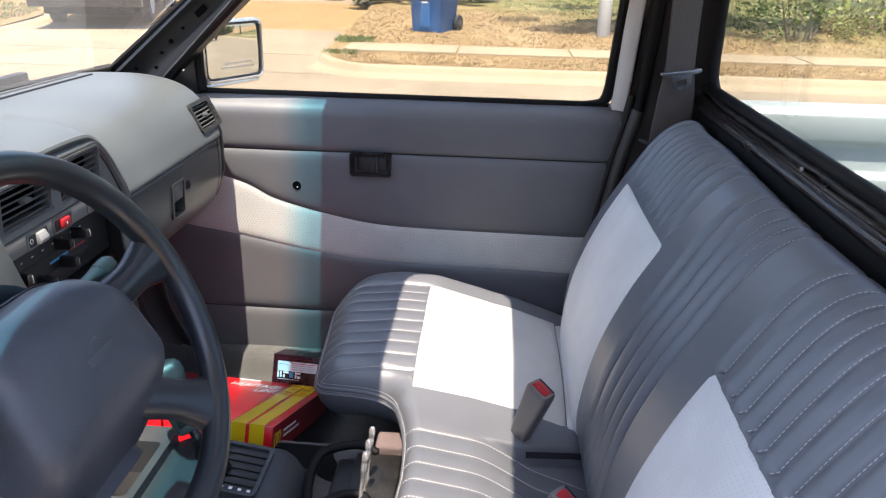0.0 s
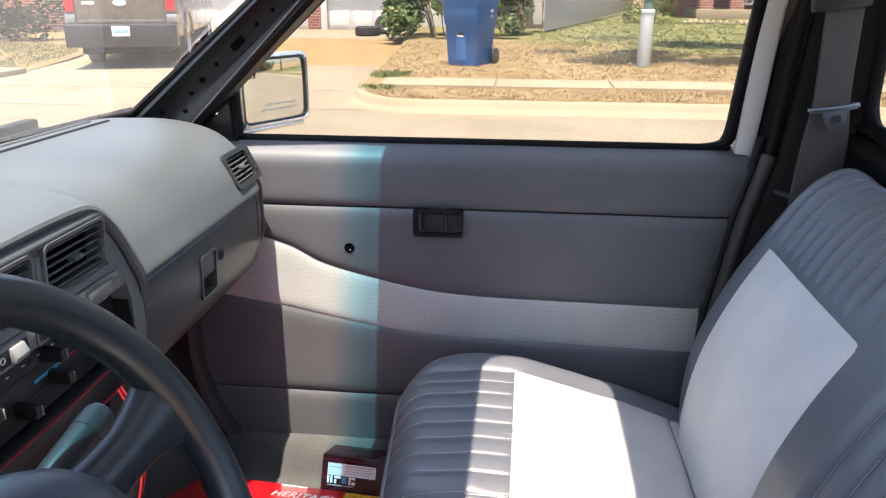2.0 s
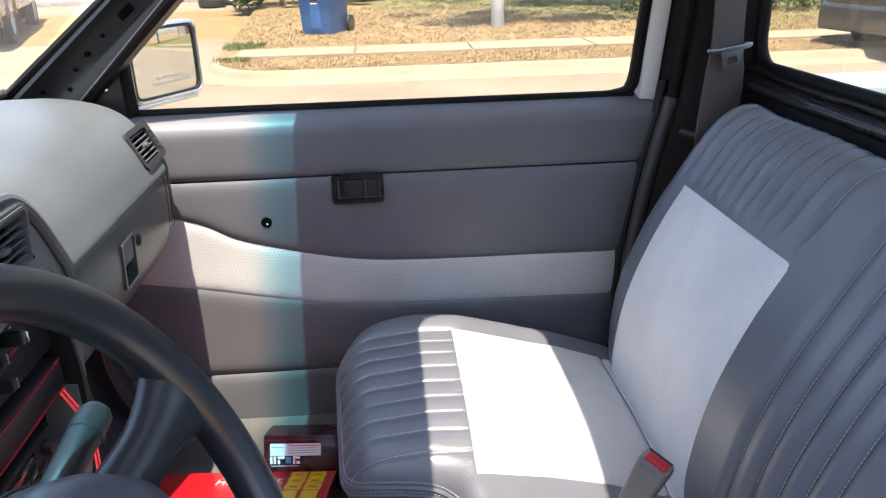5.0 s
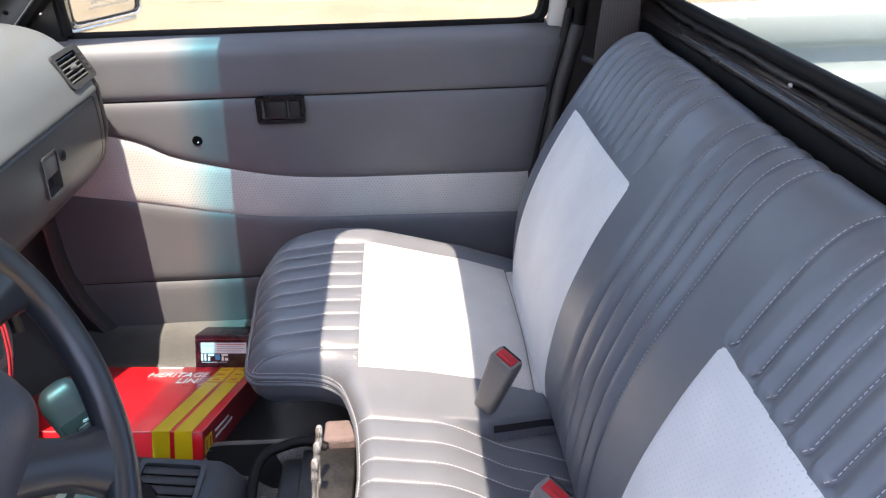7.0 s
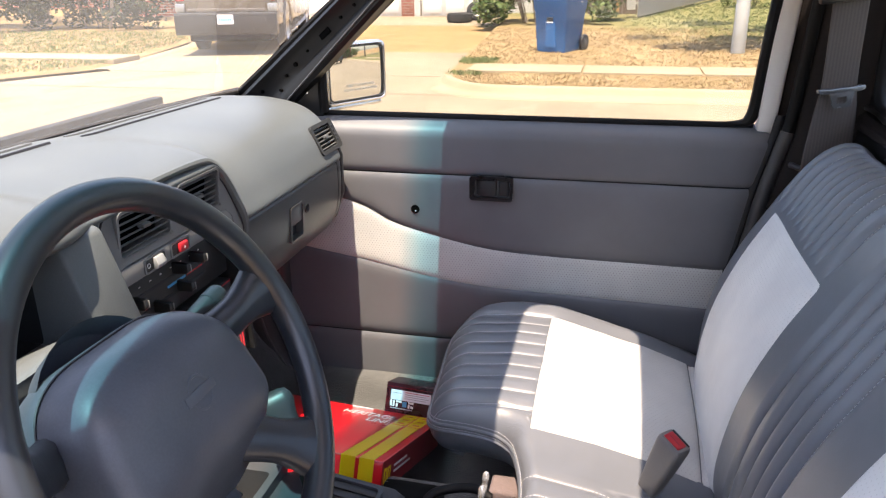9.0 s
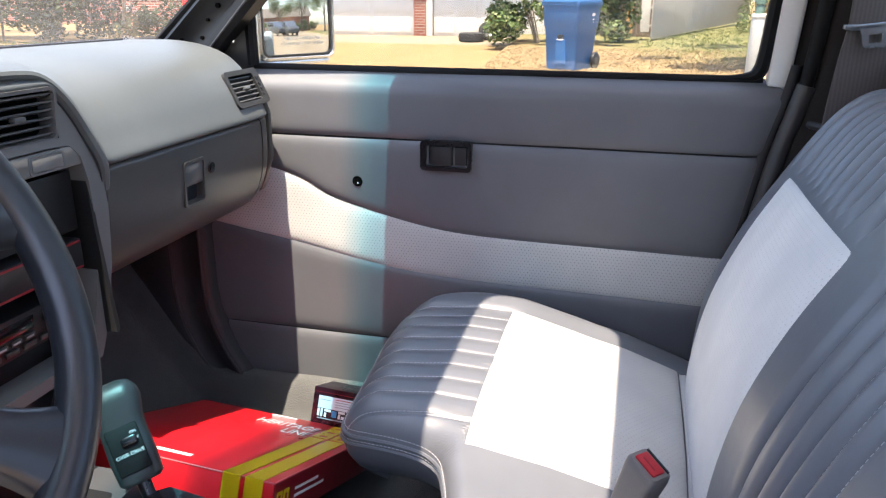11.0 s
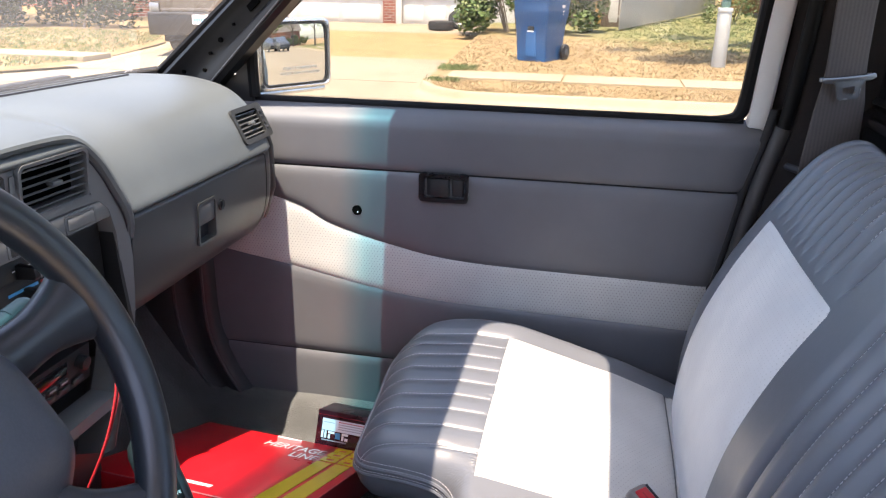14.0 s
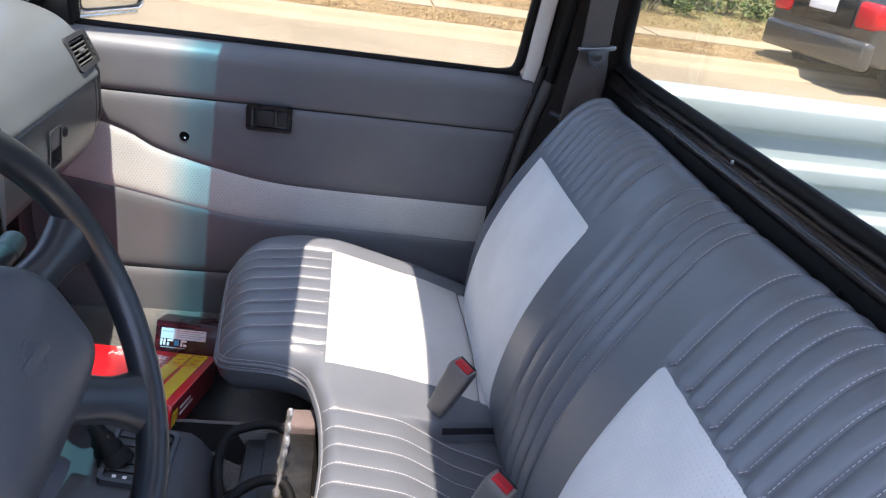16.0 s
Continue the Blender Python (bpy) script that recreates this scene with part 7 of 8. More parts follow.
for y in [8.05, 8.2, 8.6, 9.2, 9.9] + list(np.linspace(10.6, 19.0, 14)):
    x1 = drive_left(y) - 0.12 - 0.9 * smoothstep(9.3, 8.05, y)
    rows.append([(-40 + (x1 + 40) * (1 - (1 - k / 40) ** 1.8), y, lawn_z(y) + 0.012 * noise.noise(Vector((k * 0.6, y * 1.3, 5))) - 0.055 * smoothstep(33, 40, k)) for k in range(41)])
lawn_2 = sheet("lawn_far", rows, M_LAWN)
tagged(lawn_2, "thin yellow-green lawn beside the parked pickup", "lawn", kind="structure")
for k in range(9):
    x1 = drive_left(10.0) - 0.1 - 1.5 * k
    part("slab", box_bm((x1 - 1.48, 9.75, 0.05), (x1, 10.45, lawn_z(10.1) + 0.022 + 0.01 * noise.noise(Vector((x1, 5, 0)))), 0.008), M_WALK, pavement)


rows = []
for y in np.linspace(9.2, 14.0, 12):
    x1, z = drive_left(float(y)), drive_z(float(y)) + 0.03
    rows.append([(x1 - 0.42, y, z - 0.04), (x1 - 0.40, y, z), (x1 + 0.05, y, z + 0.004), (x1 + 0.10, y, z - 0.04)])
edge_strip = sheet("trim_drive_edge", rows, M_WALK)
tagged(edge_strip, "pale worn concrete strip along the drive", "kerb", kind="structure")


def beside_drive(x, y):
    return x < drive_left(y) - 0.2 - 0.9 * smoothstep(9.3, 8.05, y) and not 9.7 < y < 10.5


tufts("dry_grass", 3600, (-17.0, -7.3, 8.1, 14.5), 0.030, M_DRYGRASS, "straw-coloured grass on the neighbour's lawn", 7, inside=beside_drive)
tufts("green_grass", 3600, (-17.0, -7.3, 8.1, 14.5), 0.042, M_GREENGRASS, "yellow-green grass on the neighbour's lawn", 9, inside=beside_drive)


# ---------------------------------------------------------------- plants
def leaf_cloud(count, blobs, size, rng, hang=0.0):
    """Many small leaves on the shells of uneven clumps."""
    verts, faces = [], []
    tot = sum(b[3] ** 2 for b in blobs)
    for bx, by, bz, r in blobs:
        for _ in range(max(1, int(count * r * r / tot))):
            d = Vector((rng.gauss(0, 1), rng.gauss(0, 1), rng.gauss(0, 1))).normalized()
            p = Vector((bx, by, bz)) + d * r * rng.uniform(0.55, 1.08)
            s = size * rng.uniform(0.6, 1.4)
            u = Vector((rng.gauss(0, 1), rng.gauss(0, 1), rng.gauss(0, 1) * 0.6)).normalized()
            w = u.cross(d + Vector((0.01, 0.02, 0.03))).normalized()
            i = len(verts)
            verts += [p - u * s * 0.5, p + w * s * 0.28 + d * s * 0.06, p + u * s * 0.5 - Vector((0, 0, hang * s)), p - w * s * 0.28 + d * s * 0.06]
            faces.append((i, i + 1, i + 2, i + 3))
    return verts, faces


def shrub(name, at, w, d, h, count, size, material, label, seed, clump=1.0):
    rng = random.Random(seed)
    s = thing(name, label, "shrub", at=at)
    blobs = []
    for _ in range(40):
        x, y = rng.uniform(-w, w), rng.uniform(-d, d)
        top = h * (1 - 0.35 * (x / w) ** 2)
        blobs.append((x, y, rng.uniform(0.15, 0.95) * top, rng.uniform(0.12, 0.26) * min(h, 1.6) * clump))
    v, f = leaf_cloud(count, blobs, size, rng)
    part_mesh("leaves", mesh_of("leaves", v, f, material, False), s)
    for _ in range(7):
        x, y = rng.uniform(-w * 0.6, w * 0.6), rng.uniform(-d * 0.5, d * 0.5)
        part("stem", tube_bm(smooth_path([(x * 0.5, y * 0.5, -0.05), (x * 0.8, y * 0.8, h * 0.35), (x * 1.1, y * 1.1, h * 0.8)], 4), [0.018] * 5 + [0.012] * 4, 6), M_BARK, s)
    return s


def tree(at, height, spread, seed, count=5200, lean=0.0):
    rng = random.Random(seed)
    t = thing("street_tree", "leafy shade tree with a rough grey-brown trunk", "tree", "trees along the street", at=at)
    trunk = smooth_path([(0, 0, -0.1), (0.05, 0.02, height * 0.18), (lean * 0.3, 0.05, height * 0.36), (lean * 0.6, 0.0, height * 0.55)], 5)
    n = len(trunk)
    part("trunk", tube_bm(trunk, [0.20 - 0.10 * i / n + 0.08 * math.exp(-i) for i in range(n)], 12), M_BARK, t)
    blobs = []
    for k in range(9):
        a = k * 2.4 + rng.uniform(-0.3, 0.3)
        r = spread * rng.uniform(0.5, 1.0)
        tip = Vector((math.cos(a) * r + lean, math.sin(a) * r, height * rng.uniform(0.55, 0.95)))
        s0 = trunk[int(n * rng.uniform(0.55, 0.98))] if n else Vector()
        mid = s0.lerp(tip, 0.5) + Vector((0, 0, 0.25))
        limb = smooth_path([s0, mid, tip], 5)
        part("limb", tube_bm(limb, [0.07 - 0.055 * i / len(limb) for i in range(len(limb))], 7), M_BARK, t)
        for _ in range(4):
            q = mid.lerp(tip, rng.uniform(0.2, 1.1)) + Vector((rng.gauss(0, 0.5), rng.gauss(0, 0.5), rng.gauss(0, 0.35)))
            blobs.append((q.x, q.y, q.z, rng.uniform(0.35, 0.8) * spread / 3))
    v, f = leaf_cloud(count, blobs, 0.17, rng, 0.2)
    part_mesh("crown", mesh_of("crown", v, f, M_LEAF, False), t)
    return t


shrub("flowering_shrub", (-1.75, 17.4, lawn_z(17.4)), 1.55, 0.8, 2.5, 9500, 0.12, M_LEAF, "loose green shrub with pale leaves behind the bin", 11)
tree((6.6, 13.6, lawn_z(13.6)), 6.2, 3.2, 21, 7500, -3.6)
tree((15.0, 13.5, lawn_z(13.5)), 7.0, 3.2, 22, 4200)
tree((-14.5, 16.5, 0.25), 6.5, 3.2, 23, 4800)
tree((-24.0, 14.0, 0.2), 7.0, 3.4, 24, 4200)
tree((26.0, 15.0, 0.3), 8.0, 4.0, 25, 4200)
for k, (x, y, w, h) in enumerate(((5.0, 12.2, 0.9, 0.75), (6.6, 12.9, 0.9, 0.8), (8.4, 13.2, 1.0, 0.9), (3.4, 23.0, 0.6, 1.0))):
    shrub("garden_shrub", (x, y, lawn_z(y)), w, 0.5, h, 1500, 0.07, M_LEAF, "low dark green garden shrub", 40 + k)
shrub("bright_shrub", (6.15, 13.6, lawn_z(13.6)), 0.5, 0.4, 1.35, 900, 0.12, M_LEAFBRIGHT, "bright yellow-green shrub by the street tree", 50)
# hedge in the darkened leaves, so it looks shaded even in sun
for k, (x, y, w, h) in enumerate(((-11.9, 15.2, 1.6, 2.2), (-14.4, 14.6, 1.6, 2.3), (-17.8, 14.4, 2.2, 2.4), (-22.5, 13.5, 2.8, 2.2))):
    shrub("hedge_shrub", (x, y, 0.15), w, 0.8, h, 4200, 0.12, M_LEAFSHADED, "hedge beside the drive, shade put into its leaf colour", 60 + k)

# ---------------------------------------------------------------- wheelie bin
wb = thing("wheelie_bin", "large blue plastic recycling bin on two wheels", "bin", at=(-0.92, 11.85, lawn_z(11.85)))
wb.rotation_euler = (0, 0, radians(-24))


def tapered(sections, r=0.04, n=4):
    bm = bmesh.new()
    rings_ = [[bm.verts.new((p[0], p[1], z)) for p in rounded_rect(x0, x1, y0, y1, r, n)] for z, x0, x1, y0, y1 in sections]
    for a, b in zip(rings_, rings_[1:]):
        for k in range(len(a)):
            bm.faces.new((a[k], a[(k + 1) % len(a)], b[(k + 1) % len(b)], b[k]))
    bm.faces.new(rings_[0][::-1])
    bm.faces.new(rings_[-1])
    return bm


part("body", tapered([(0.0, -0.255, 0.255, -0.28, 0.24), (0.03, -0.26, 0.26, -0.285, 0.25), (0.62, -0.290, 0.290, -0.325, 0.32), (0.66, -0.305, 0.305, -0.345, 0.335), (0.98, -0.315, 0.315, -0.365, 0.37)]), M_BINBLUE, wb)
part("rim", tapered([(0.955, -0.335, 0.335, -0.385, 0.39), (1.0, -0.338, 0.338, -0.388, 0.392)]), M_BINBLUE, wb)
part("lid", tapered([(1.0, -0.33, 0.33, -0.395, 0.40), (1.03, -0.325, 0.325, -0.39, 0.40), (1.07, -0.28, 0.28, -0.32, 0.37), (1.085, -0.2, 0.2, -0.22, 0.3)], 0.06), M_BINBLUE, wb)
part("front_panel", tapered([(0.08, -0.10, 0.10, -0.312, -0.24), (0.46, -0.085, 0.085, -0.330, -0.26)], 0.02), M_BINBLUE, wb)
part("catch_bar", box_bm((-0.055, -0.335, 0.44), (0.055, -0.31, 0.53), 0.01), M_BLACK, wb)
part("catch_strip", box_bm((-0.055, -0.338, 0.445), (0.055, -0.325, 0.463), 0.004), M_PRINT, wb)
part("handle", tube_bm([(-0.26, 0.40, 0.94), (-0.26, 0.46, 0.95), (0.26, 0.46, 0.95), (0.26, 0.40, 0.94)], 0.016, 8), M_BINBLUE, wb)
for k, z in enumerate((0.80, 0.74, 0.70)):
    part("print_mark", box_bm((0.311, 0.08 + 0.02 * k, z), (0.3165, 0.17 - 0.02 * k, z + (0.045 if k == 0 else 0.018)), 0.002), M_PRINT, wb)
for sx in (-0.31, 0.31):
    wl = part("wheel", lathe_bm([(0.0, -0.03), (0.10, -0.03), (0.125, -0.02), (0.13, 0), (0.125, 0.02), (0.10, 0.03), (0, 0.03)], pose(sx, 0.26, 0.125, 0, 90, 0), 20), M_BLACK, wb)
    part("hub", lathe_bm([(0, 0.034), (0.05, 0.034), (0.055, 0.028)], pose(sx, 0.26, 0.125, 0, 90 if sx > 0 else -90, 0), 14), M_DASHMID, wl)

# ---------------------------------------------------------------- pipe marker, tyres
post = thing("marker_post", "weathered grey plastic utility marker post", "post", at=(1.80, 11.75, lawn_z(11.75) - 0.02))
part("tube", lathe_bm([(0.10, 0), (0.105, 0.01), (0.102, 0.82), (0.112, 0.83), (0.112, 0.87), (0.10, 0.88), (0, 0.88)], None, 20), M_GALV, post)
part("valve_body", lathe_bm([(0.06, 0.87), (0.07, 0.95), (0.055, 1.0), (0.08, 1.02), (0.08, 1.08), (0.05, 1.10), (0.045, 1.22), (0.075, 1.24), (0.075, 1.28), (0, 1.29)], None, 14), M_GREENIRON, post)
part("cap_bar", box_bm((-0.11, -0.03, 1.285), (0.11, 0.03, 1.315), 0.008), M_GALV, post)


def loose_tyre(at, m):
    t = thing("loose_tyre", "worn black car tyre lying by the garage", "tyre", "old tyres by the garage", at=at)
    t.matrix_world = Matrix.Translation(at) @ m
    part("tyre", lathe_bm([(0.20, -0.10), (0.27, -0.11), (0.315, -0.09), (0.325, 0), (0.315, 0.09), (0.27, 0.11), (0.20, 0.10), (0.19, 0.0), (0.20, -0.10)], None, 28), M_TYRE, t)
    part("rim", lathe_bm([(0.0, 0.02), (0.08, 0.03), (0.15, 0.01), (0.195, 0.05)], None, 20), M_STEEL, t)
    return t


loose_tyre((-4.05, 18.9, drive_z(18.9) + 0.115), Matrix())
loose_tyre((-3.72, 19.40, drive_z(19.40) + 0.24), pose(0, 0, 0, 78, 0, 25) @ Matrix.Scale(0.74, 4))

# ---------------------------------------------------------------- house with the garages
house = thing("garage_house", "brick house front with two white garage doors", "house", at=(-6.5, 20.6, drive_z(20.5)))


def garage_door(x0, x1):
    d = part("garage_door", box_bm((x0, 0.10, 0), (x1, 0.16, 2.15), 0.01), M_PAINTWHITE, house, "white panelled garage door")
    cols, w = 4, (x1 - x0) / 4
    for r in range(4):
        for c in range(cols):
            part("door_panel", box_bm((x0 + c * w + 0.07, 0.085, r * 0.53 + 0.07), (x0 + (c + 1) * w - 0.07, 0.11, (r + 1) * 0.53 - 0.05), 0.012), M_PAINTWHITE, d)
    return d


garage_door(-4.6, 0.40)
garage_door(0.98, 3.55)
part("wall", box_bm((0.42, 0.0, -0.1), (0.80, 0.3, 3.0), 0.01), M_BRICKWALL, house, "red brick pier")
part("trim", box_bm((0.80, -0.02, -0.1), (0.97, 0.2, 2.3), 0.01), M_PAINTWHITE, house)
part("wall", box_bm((-9.0, 0.0, -0.1), (-4.62, 0.3, 3.0), 0.01), M_BRICKWALL, house)
part("wall", box_bm((3.57, 0.0, -0.1), (5.2, 0.3, 3.0), 0.01), M_PAINTWHITE, house)
part("wall", box_bm((-9.0, -0.005, 2.17), (5.2, 0.305, 3.0), 0.01), M_BRICKWALL, house)
part("side_wall", box_bm((-9.0, 0.3, -0.1), (5.2, 9.0, 2.9), 0.01), M_SIDING, house)
part("roof", prism_bm([(-0.6, 2.9), (9.6, 2.9), (4.5, 5.4)], "x", -9.4, 5.6, 0.02), M_ROOF, house)

# ---------------------------------------------------------------- grey fence wing, timber post, cedar gate, far porch house
fence = thing("grey_fence", "grey painted board fence running back from the lawn", "fence", at=(0.35, 18.6, lawn_z(18.6) + 0.05))
fd = Vector((3.4, 10.6, 0))
fm = Matrix.Rotation(math.atan2(fd.y, fd.x), 4, 'Z')
board = box_bm((0.004, -0.012, 0), (0.146, 0.012, 2.1), 0.004)
first = part("board", board, M_SIDING, fence)
first.matrix_local = fm
for k in range(1, 74):
    b = new("board", first.data)
    b.parent = fence
    b.matrix_local = fm @ pose(0.15 * k, 0.003 * math.sin(k * 7.1), 0.022 * 0.14 * k + 0.01 * math.sin(k * 3.3))
part("window_frame", box_bm((-0.25, 0.25, 0.15), (-0.05, 0.30, 2.1), 0.01), M_PAINTWHITE, fence)
wing = thing("house_wing", "weathered board wall between the shrub and the fence", "wall", at=(-0.9, 20.2, lawn_z(20.2)))
for k in range(8):
    part("board", box_bm((k * 0.18, 0, 0), (k * 0.18 + 0.172, 0.04, 2.4), 0.004), surface("dark_weathered_board", (0.16, 0.12, 0.10), 0.85, 0.2, 3, 60, 0.4, 2) if k == 0 else wing.children[0].data.materials[0], wing)
for z in (0.25, 0.7, 1.15, 1.6):
    part("window_bar", box_bm((0.98, -0.03, z), (1.30, 0.0, z + 0.05), 0.004), M_PAINTWHITE, wing)
part("window_bar", box_bm((0.98, -0.032, 0.2), (1.03, 0.002, 2.2), 0.004), M_PAINTWHITE, wing)
part("window_bar", box_bm((1.25, -0.032, 0.2), (1.30, 0.002, 2.2), 0.004), M_PAINTWHITE, wing)
stake = part("timber_post", box_bm((-0.28, 20.0, lawn_z(20) - 0.1), (-0.10, 20.16, 2.6), 0.01), M_POSTWOOD)
tagged(stake, "orange-brown new timber post", "post")
gate = thing("cedar_fence", "reddish cedar fence between the houses", "fence", at=(4.2, 29.5, lawn_z(29.5)))
for k in range(16):
    part("board", box_bm((k * 0.15, 0, 0), (k * 0.15 + 0.142, 0.03, 1.9), 0.004), M_CEDAR, gate)
porch = thing("porch_house", "brick house with a white railed porch", "house", at=(5.6, 25.5, lawn_z(25.5)))
part("wall", box_bm((-0.5, 2.4, -0.1), (9.0, 2.8, 3.0), 0.01), M_BRICKWALL, porch)
part("porch_floor", box_bm((-0.3, 0, -0.1), (9.0, 2.4, 0.28), 0.02), M_WALK, porch)
for x0 in (-0.2, 0.75, 3.2, 5.8):
    part("pier", box_bm((x0, 0.1, 0.2), (x0 + 0.42, 0.5, 1.0), 0.01), M_BRICKWALL, porch)
    part("column", box_bm((x0 + 0.12, 0.2, 1.0), (x0 + 0.30, 0.38, 2.7), 0.01), M_PAINTWHITE, porch)
part("rail", box_bm((1.2, 0.24, 0.98), (9.0, 0.30, 1.05), 0.01), M_PAINTWHITE, porch)
part("rail", box_bm((1.2, 0.24, 0.42), (9.0, 0.30, 0.48), 0.01), M_PAINTWHITE, porch)
for k in range(40):
    part("baluster", box_bm((1.25 + k * 0.19, 0.255, 0.45), (1.29 + k * 0.19, 0.29, 1.0)), M_PAINTWHITE, porch)
part("roof", prism_bm([(-0.5, 2.7), (9, 2.7), (4, 5.0)], "x", -0.9, 9.4, 0.02), M_ROOF, porch)
edging = thing("edging_stones", "row of pale edging stones by the flower bed", "stones", kind="stuff")
rng = random.Random(8)
bm = bmesh.new()
for k in range(34):
    s = rng.uniform(0.07, 0.13)
    o = bmesh.new()
    bmesh.ops.create_icosphere(o, subdivisions=1, radius=s)
    bmesh.ops.transform(o, matrix=pose(4.4 + k * 0.17, 22.6 + 0.2 * math.sin(k * 0.4), lawn_z(22.6) + 0.03, rng.uniform(0, 90), 0, rng.uniform(0, 90)), verts=o.verts)
    grow(bm, o)
part("stones", bm, M_WALK, edging, smooth=False)
left_house = thing("left_house", "dark brick house in the shade of trees", "house", at=(-22.0, 24.5, 0.2))
part("wall", box_bm((-9, 0, -0.2), (9.2, 0.3, 3.0), 0.01), M_BRICKWALL, left_house)
part("side_wall", box_bm((-9, 0.3, -0.2), (9.2, 9, 2.9), 0.01), M_BRICKWALL, left_house)
part("roof", prism_bm([(-0.8, 2.9), (9.6, 2.9), (4.5, 5.6)], "x", -9.6, 9.8, 0.02), M_ROOF, left_house)
for x0 in (-6.0, -1.0, 4.0):
    w_ = part("window", box_bm((x0, -0.03, 0.9), (x0 + 1.6, 0.05, 2.2), 0.01), M_PAINTWHITE, left_house)
    part("pane", box_bm((x0 + 0.08, -0.04, 0.98), (x0 + 1.52, -0.025, 2.12)), M_DARKGLASS, w_)
crate = thing("recycling_crate", "pale blue plastic recycling crate", "crate", at=(-14.6, 21.9, 0.16))
part("body", tapered([(0, -0.32, 0.32, -0.22, 0.22), (0.42, -0.36, 0.36, -0.26, 0.26), (0.45, -0.38, 0.38, -0.28, 0.28)], 0.03), surface("pale_blue_plastic", (0.10, 0.22, 0.42), 0.5, 0.1, 5, 80, 0.1, 0.5), crate)
part("lid", tapered([(0.45, -0.38, 0.38, -0.28, 0.28), (0.55, -0.36, 0.36, -0.26, 0.26)], 0.03), M_PAINTWHITE, crate)


# ---------------------------------------------------------------- parked vehicles
def road_wheel(parent, x, y, r, side):
    w = part("wheel", lathe_bm([(r * 0.6, -0.10), (r * 0.88, -0.11), (r * 0.98, -0.09), (r, 0), (r * 0.98, 0.09), (r * 0.88, 0.11), (r * 0.6, 0.10)], pose(x, y, r, 0, 90, 0), 28), M_TYRE, parent)
    part("rim", lathe_bm([(0, 0.04 * side), (r * 0.25, 0.06 * side), (r * 0.5, 0.05 * side), (r * 0.62, 0.10 * side)], pose(x, y, r, 0, 90, 0), 20), M_STEEL, w)


truck = thing("parked_pickup", "brown pickup truck parked on the drive, tailgate towards the street", "truck", at=(-6.6, 11.6, drive_z(12.0) - 0.02))
truck.rotation_euler = (0, 0, radians(16.5))
truck.scale = (0.88, 1.0, 1.0)
side = [(0.02, 0.62), (0.0, 0.70), (0.0, 1.32), (0.05, 1.36), (1.85, 1.38), (1.9, 1.40), (2.1, 1.92), (2.5, 1.97), (3.4, 1.95), (4.1, 1.42), (5.35, 1.30), (5.55, 1.1), (5.6, 0.6), (5.0, 0.5), (0.3, 0.5)]
part("body", prism_bm(side, "x", -0.97, 0.97, 0.04, 3), M_TAUPE, truck)
part("tailgate", box_bm((-0.76, -0.035, 0.74), (0.76, 0.03, 1.33), 0.02), M_TAUPE, truck)
part("tailgate_ledge", box_bm((-0.76, -0.05, 0.735), (0.76, 0.0, 0.80), 0.01), M_TAUPE, truck)
part("bumper", prism_bm([(-0.17, 0.37), (-0.20, 0.42), (-0.20, 0.70), (-0.16, 0.73), (0.02, 0.73), (0.02, 0.37)], "x", -0.98, 0.98, 0.015), M_BLACK, truck)
part("bumper_trim", box_bm((-0.97, -0.205, 0.70), (0.97, -0.15, 0.735), 0.006), M_DULLGREY, truck)
part("number_plate", box_bm((-0.155, -0.215, 0.545), (0.155, -0.20, 0.70), 0.004), M_PRINT, truck)
for k in range(6):
    part("plate_bar", box_bm((-0.12 + k * 0.042, -0.218, 0.59), (-0.09 + k * 0.042, -0.214, 0.65)), M_CYAN, truck)
part("gate_handle", box_bm((-0.12, -0.045, 1.20), (0.12, -0.02, 1.27), 0.01), M_BLACK, truck)
oval = [(0.115 * math.cos(a), 1.06 + 0.048 * math.sin(a)) for a in np.linspace(0, 2 * math.pi, 24, endpoint=False)]
ob_ = prism_bm(oval, "y", -0.05, -0.03)
part("badge", ob_, M_PRINT, truck)
part("badge", box_bm((-0.66, -0.042, 1.03), (-0.44, -0.03, 1.075), 0.004), M_PRINT, truck)
for s in (-1, 1):
    part("tail_light", box_bm((s * 0.80, -0.04, 0.92), (s * 0.965, 0.10, 1.32), 0.02), M_TAIL, truck, "red tail lamp")
    part("corner_trim", box_bm((s * 0.80, -0.05, 0.74), (s * 0.98, 0.06, 0.88), 0.015), M_STEEL, truck)
    part("arch", tube_bm([(s * 0.965, 1.25 + 0.50 * math.cos(a), 0.42 + 0.50 * math.sin(a)) for a in np.linspace(0.1, math.pi - 0.1, 18)], 0.045, 8), M_TAUPE, truck)
    part("side_window", box_bm((s * 0.93, 2.25, 1.45), (s * 0.978, 3.6, 1.86), 0.02), M_DARKGLASS, truck)
    for y in (1.25, 4.6):
        road_wheel(truck, s * 0.86, y, 0.40, s)
# near-black block added to paint the shade under the truck
part("underbody", box_bm((-0.80, 0.10, 0.24), (0.80, 5.2, 0.52), 0.03), M_DEEPSHADE, truck, "plain underbody block, shade put into its black")
part("rear_window", box_bm((-0.75, 1.90, 1.46), (0.75, 2.02, 1.85), 0.02, m=None), M_DARKGLASS, truck)

car = thing("parked_car", "silver hatchback parked across the street", "car", at=(5.56, 7.95, 0.03))
car.rotation_euler = (0, 0, radians(-80))
car.scale = (1, 1, 1.14)
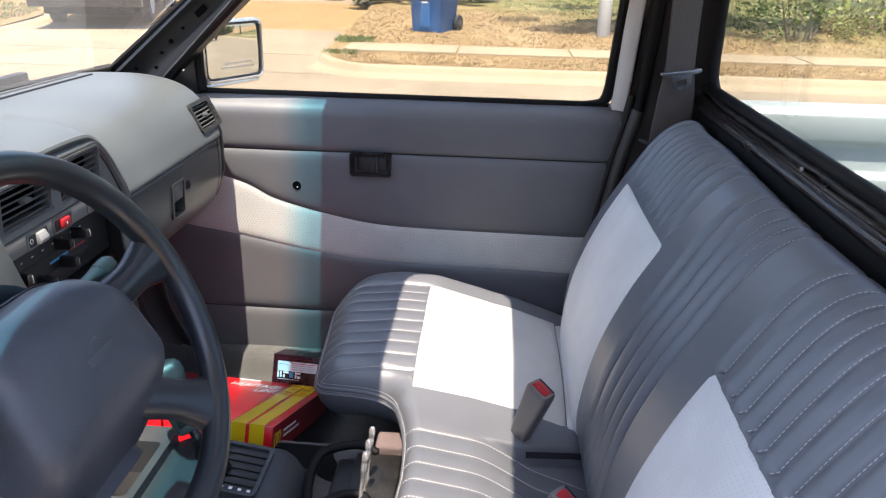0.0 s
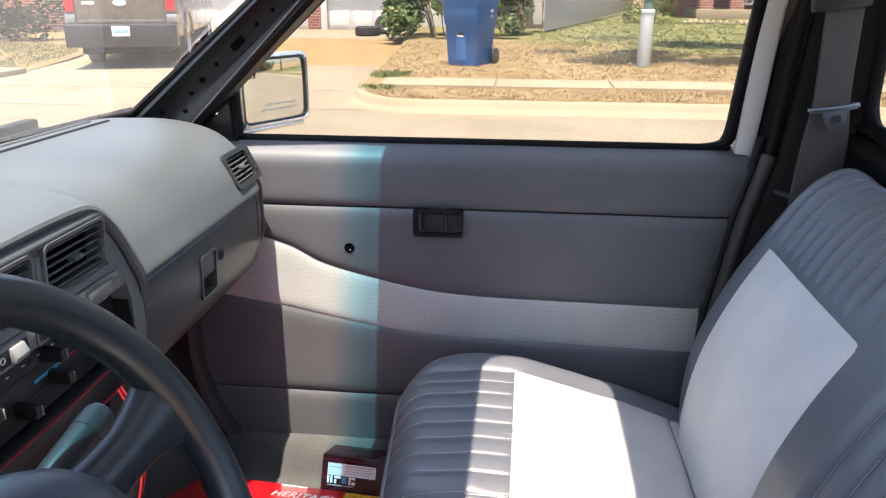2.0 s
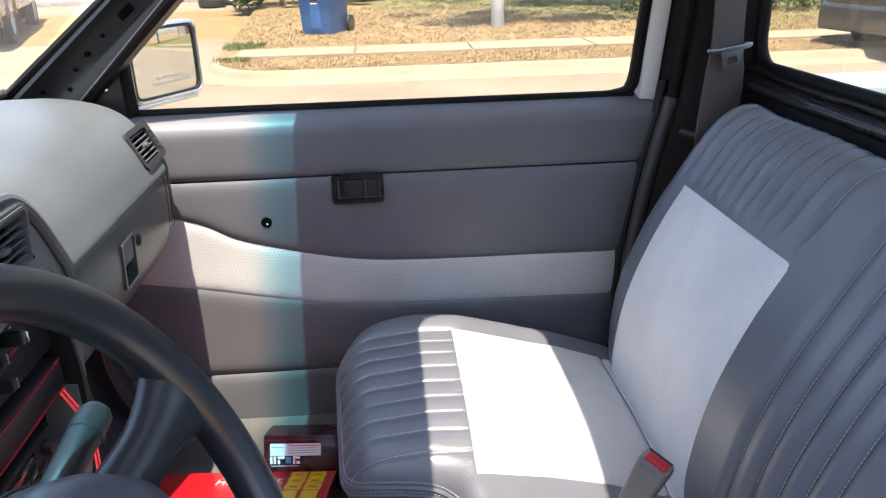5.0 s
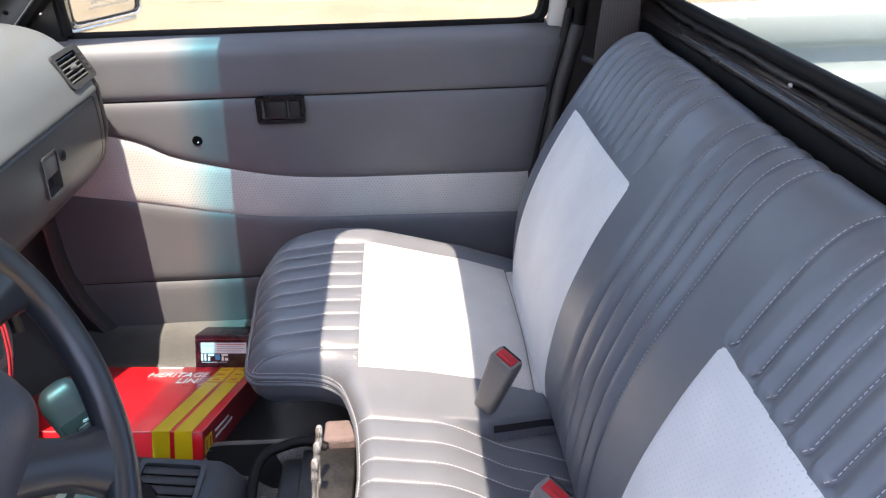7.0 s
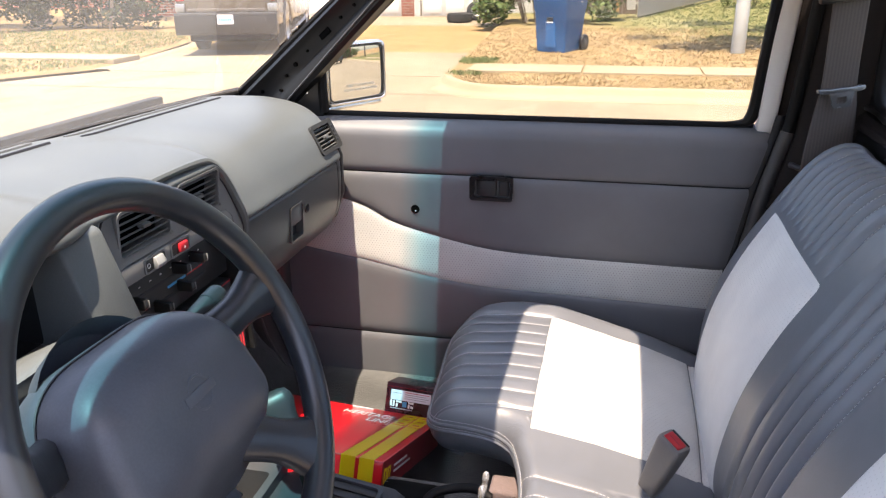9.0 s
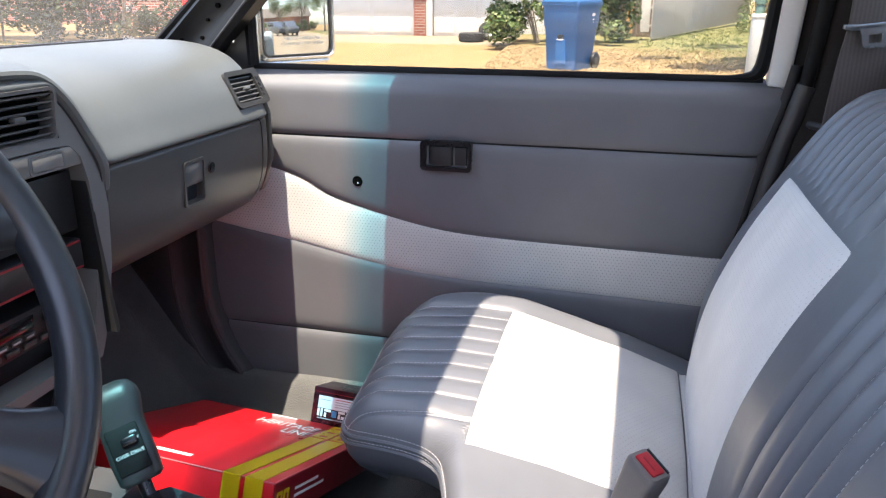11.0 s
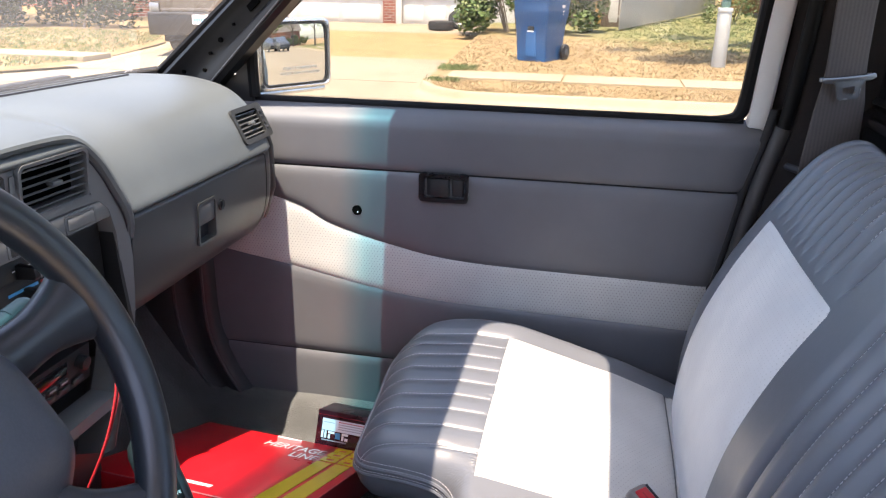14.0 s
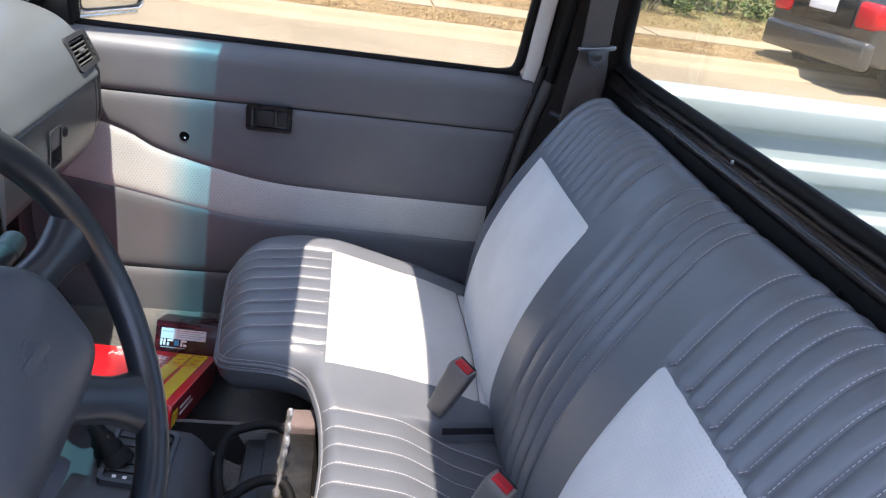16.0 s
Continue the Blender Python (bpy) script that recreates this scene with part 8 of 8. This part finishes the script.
side = [(0.05, 0.30), (0.0, 0.45), (0.02, 0.85), (0.10, 1.00), (0.35, 1.42), (0.8, 1.50), (1.9, 1.48), (2.8, 1.05), (3.9, 0.92), (4.25, 0.70), (4.3, 0.35), (3.9, 0.25), (0.3, 0.25)]
part("body", prism_bm(side, "x", -0.85, 0.85, 0.05, 3), M_SILVER, car)
part("rear_window", prism_bm([(0.115, 1.02), (0.33, 1.38), (0.35, 1.36), (0.145, 1.0)], "x", -0.66, 0.66, 0.01), M_DARKGLASS, car)
part("boot_lid", box_bm((-0.50, -0.012, 0.58), (0.50, 0.03, 0.95), 0.01), M_DARKGLASS, car, "dark boot panel")
part("bumper", box_bm((-0.86, -0.05, 0.22), (0.86, 0.12, 0.50), 0.05, 4), M_SILVER, car)
part("number_plate", box_bm((-0.22, -0.02, 0.70), (0.22, 0.02, 0.82), 0.004), M_PRINT, car)
for s in (-1, 1):
    part("tail_light", box_bm((s * 0.52, -0.02, 0.60), (s * 0.862, 0.20, 0.86), 0.06, 3), M_TAIL, car, "red tail lamp")
    part("side_window", box_bm((s * 0.80, 0.6, 1.02), (s * 0.862, 2.3, 1.38), 0.02), M_DARKGLASS, car)
    for y in (0.75, 3.4):
        road_wheel(car, s * 0.76, y, 0.31, s)

# houses and trees behind the camera and up the street, as far as windows and mirror reach
for k, (x, y, r) in enumerate(((-12, -17, 180), (6, -18, 180), (24, -17, 180), (27, 24, 0), (45, 22, 0), (58, 5, -90))):
    h_ = thing("street_house", "single-storey brick house along the street", "house", "houses along the street", at=(x, y, 0.2))
    h_.rotation_euler = (0, 0, radians(r))
    part("wall", box_bm((-7, 0, -0.3), (7, 8, 2.9), 0.02), M_BRICKWALL, h_)
    part("roof", prism_bm([(-0.8, 2.9), (8.8, 2.9), (4, 5.2)], "x", -7.6, 7.6, 0.02), M_ROOF, h_)
    part("garage_door", box_bm((1.5, -0.05, 0), (6.2, 0.03, 2.1), 0.01), M_PAINTWHITE, h_)
    for x0 in (-5.6, -2.4):
        w_ = part("window", box_bm((x0, -0.05, 0.9), (x0 + 1.5, 0.03, 2.1), 0.01), M_PAINTWHITE, h_)
        part("pane", box_bm((x0 + 0.08, -0.06, 0.98), (x0 + 1.42, -0.045, 2.02)), M_DARKGLASS, w_)
tree((-6.0, -13.0, 0.1), 7.5, 3.6, 26, 3000)
tree((15.0, -12.0, 0.1), 7.0, 3.2, 27, 3000)
tree((38, 11.5, 0.05), 6.5, 4.4, 80, 7000)
tree((44, 2.5, 0.05), 6.5, 3.6, 81, 6000)
tree((50, 8.5, 0.05), 7.5, 4.2, 82, 6000)
tree((47, -4.5, 0.05), 7.0, 3.8, 83, 5000)
for x, y, turn in ((33.0, 3.2, 80), (35.0, 0.6, 62)):
    copy_thing(car, Matrix.Translation((x, y, 0.03)) @ Matrix.Rotation(radians(turn), 4, 'Z'))
for k, (x, y) in enumerate(((54.5, 10.5), (55, 1.5))):
    shrub("street_hedge", (x, y, 0.05), 1.2, 3.0, 1.8, 5000, 0.24, M_LEAF, "green hedge in front of the far house", 90 + k, 1.6)
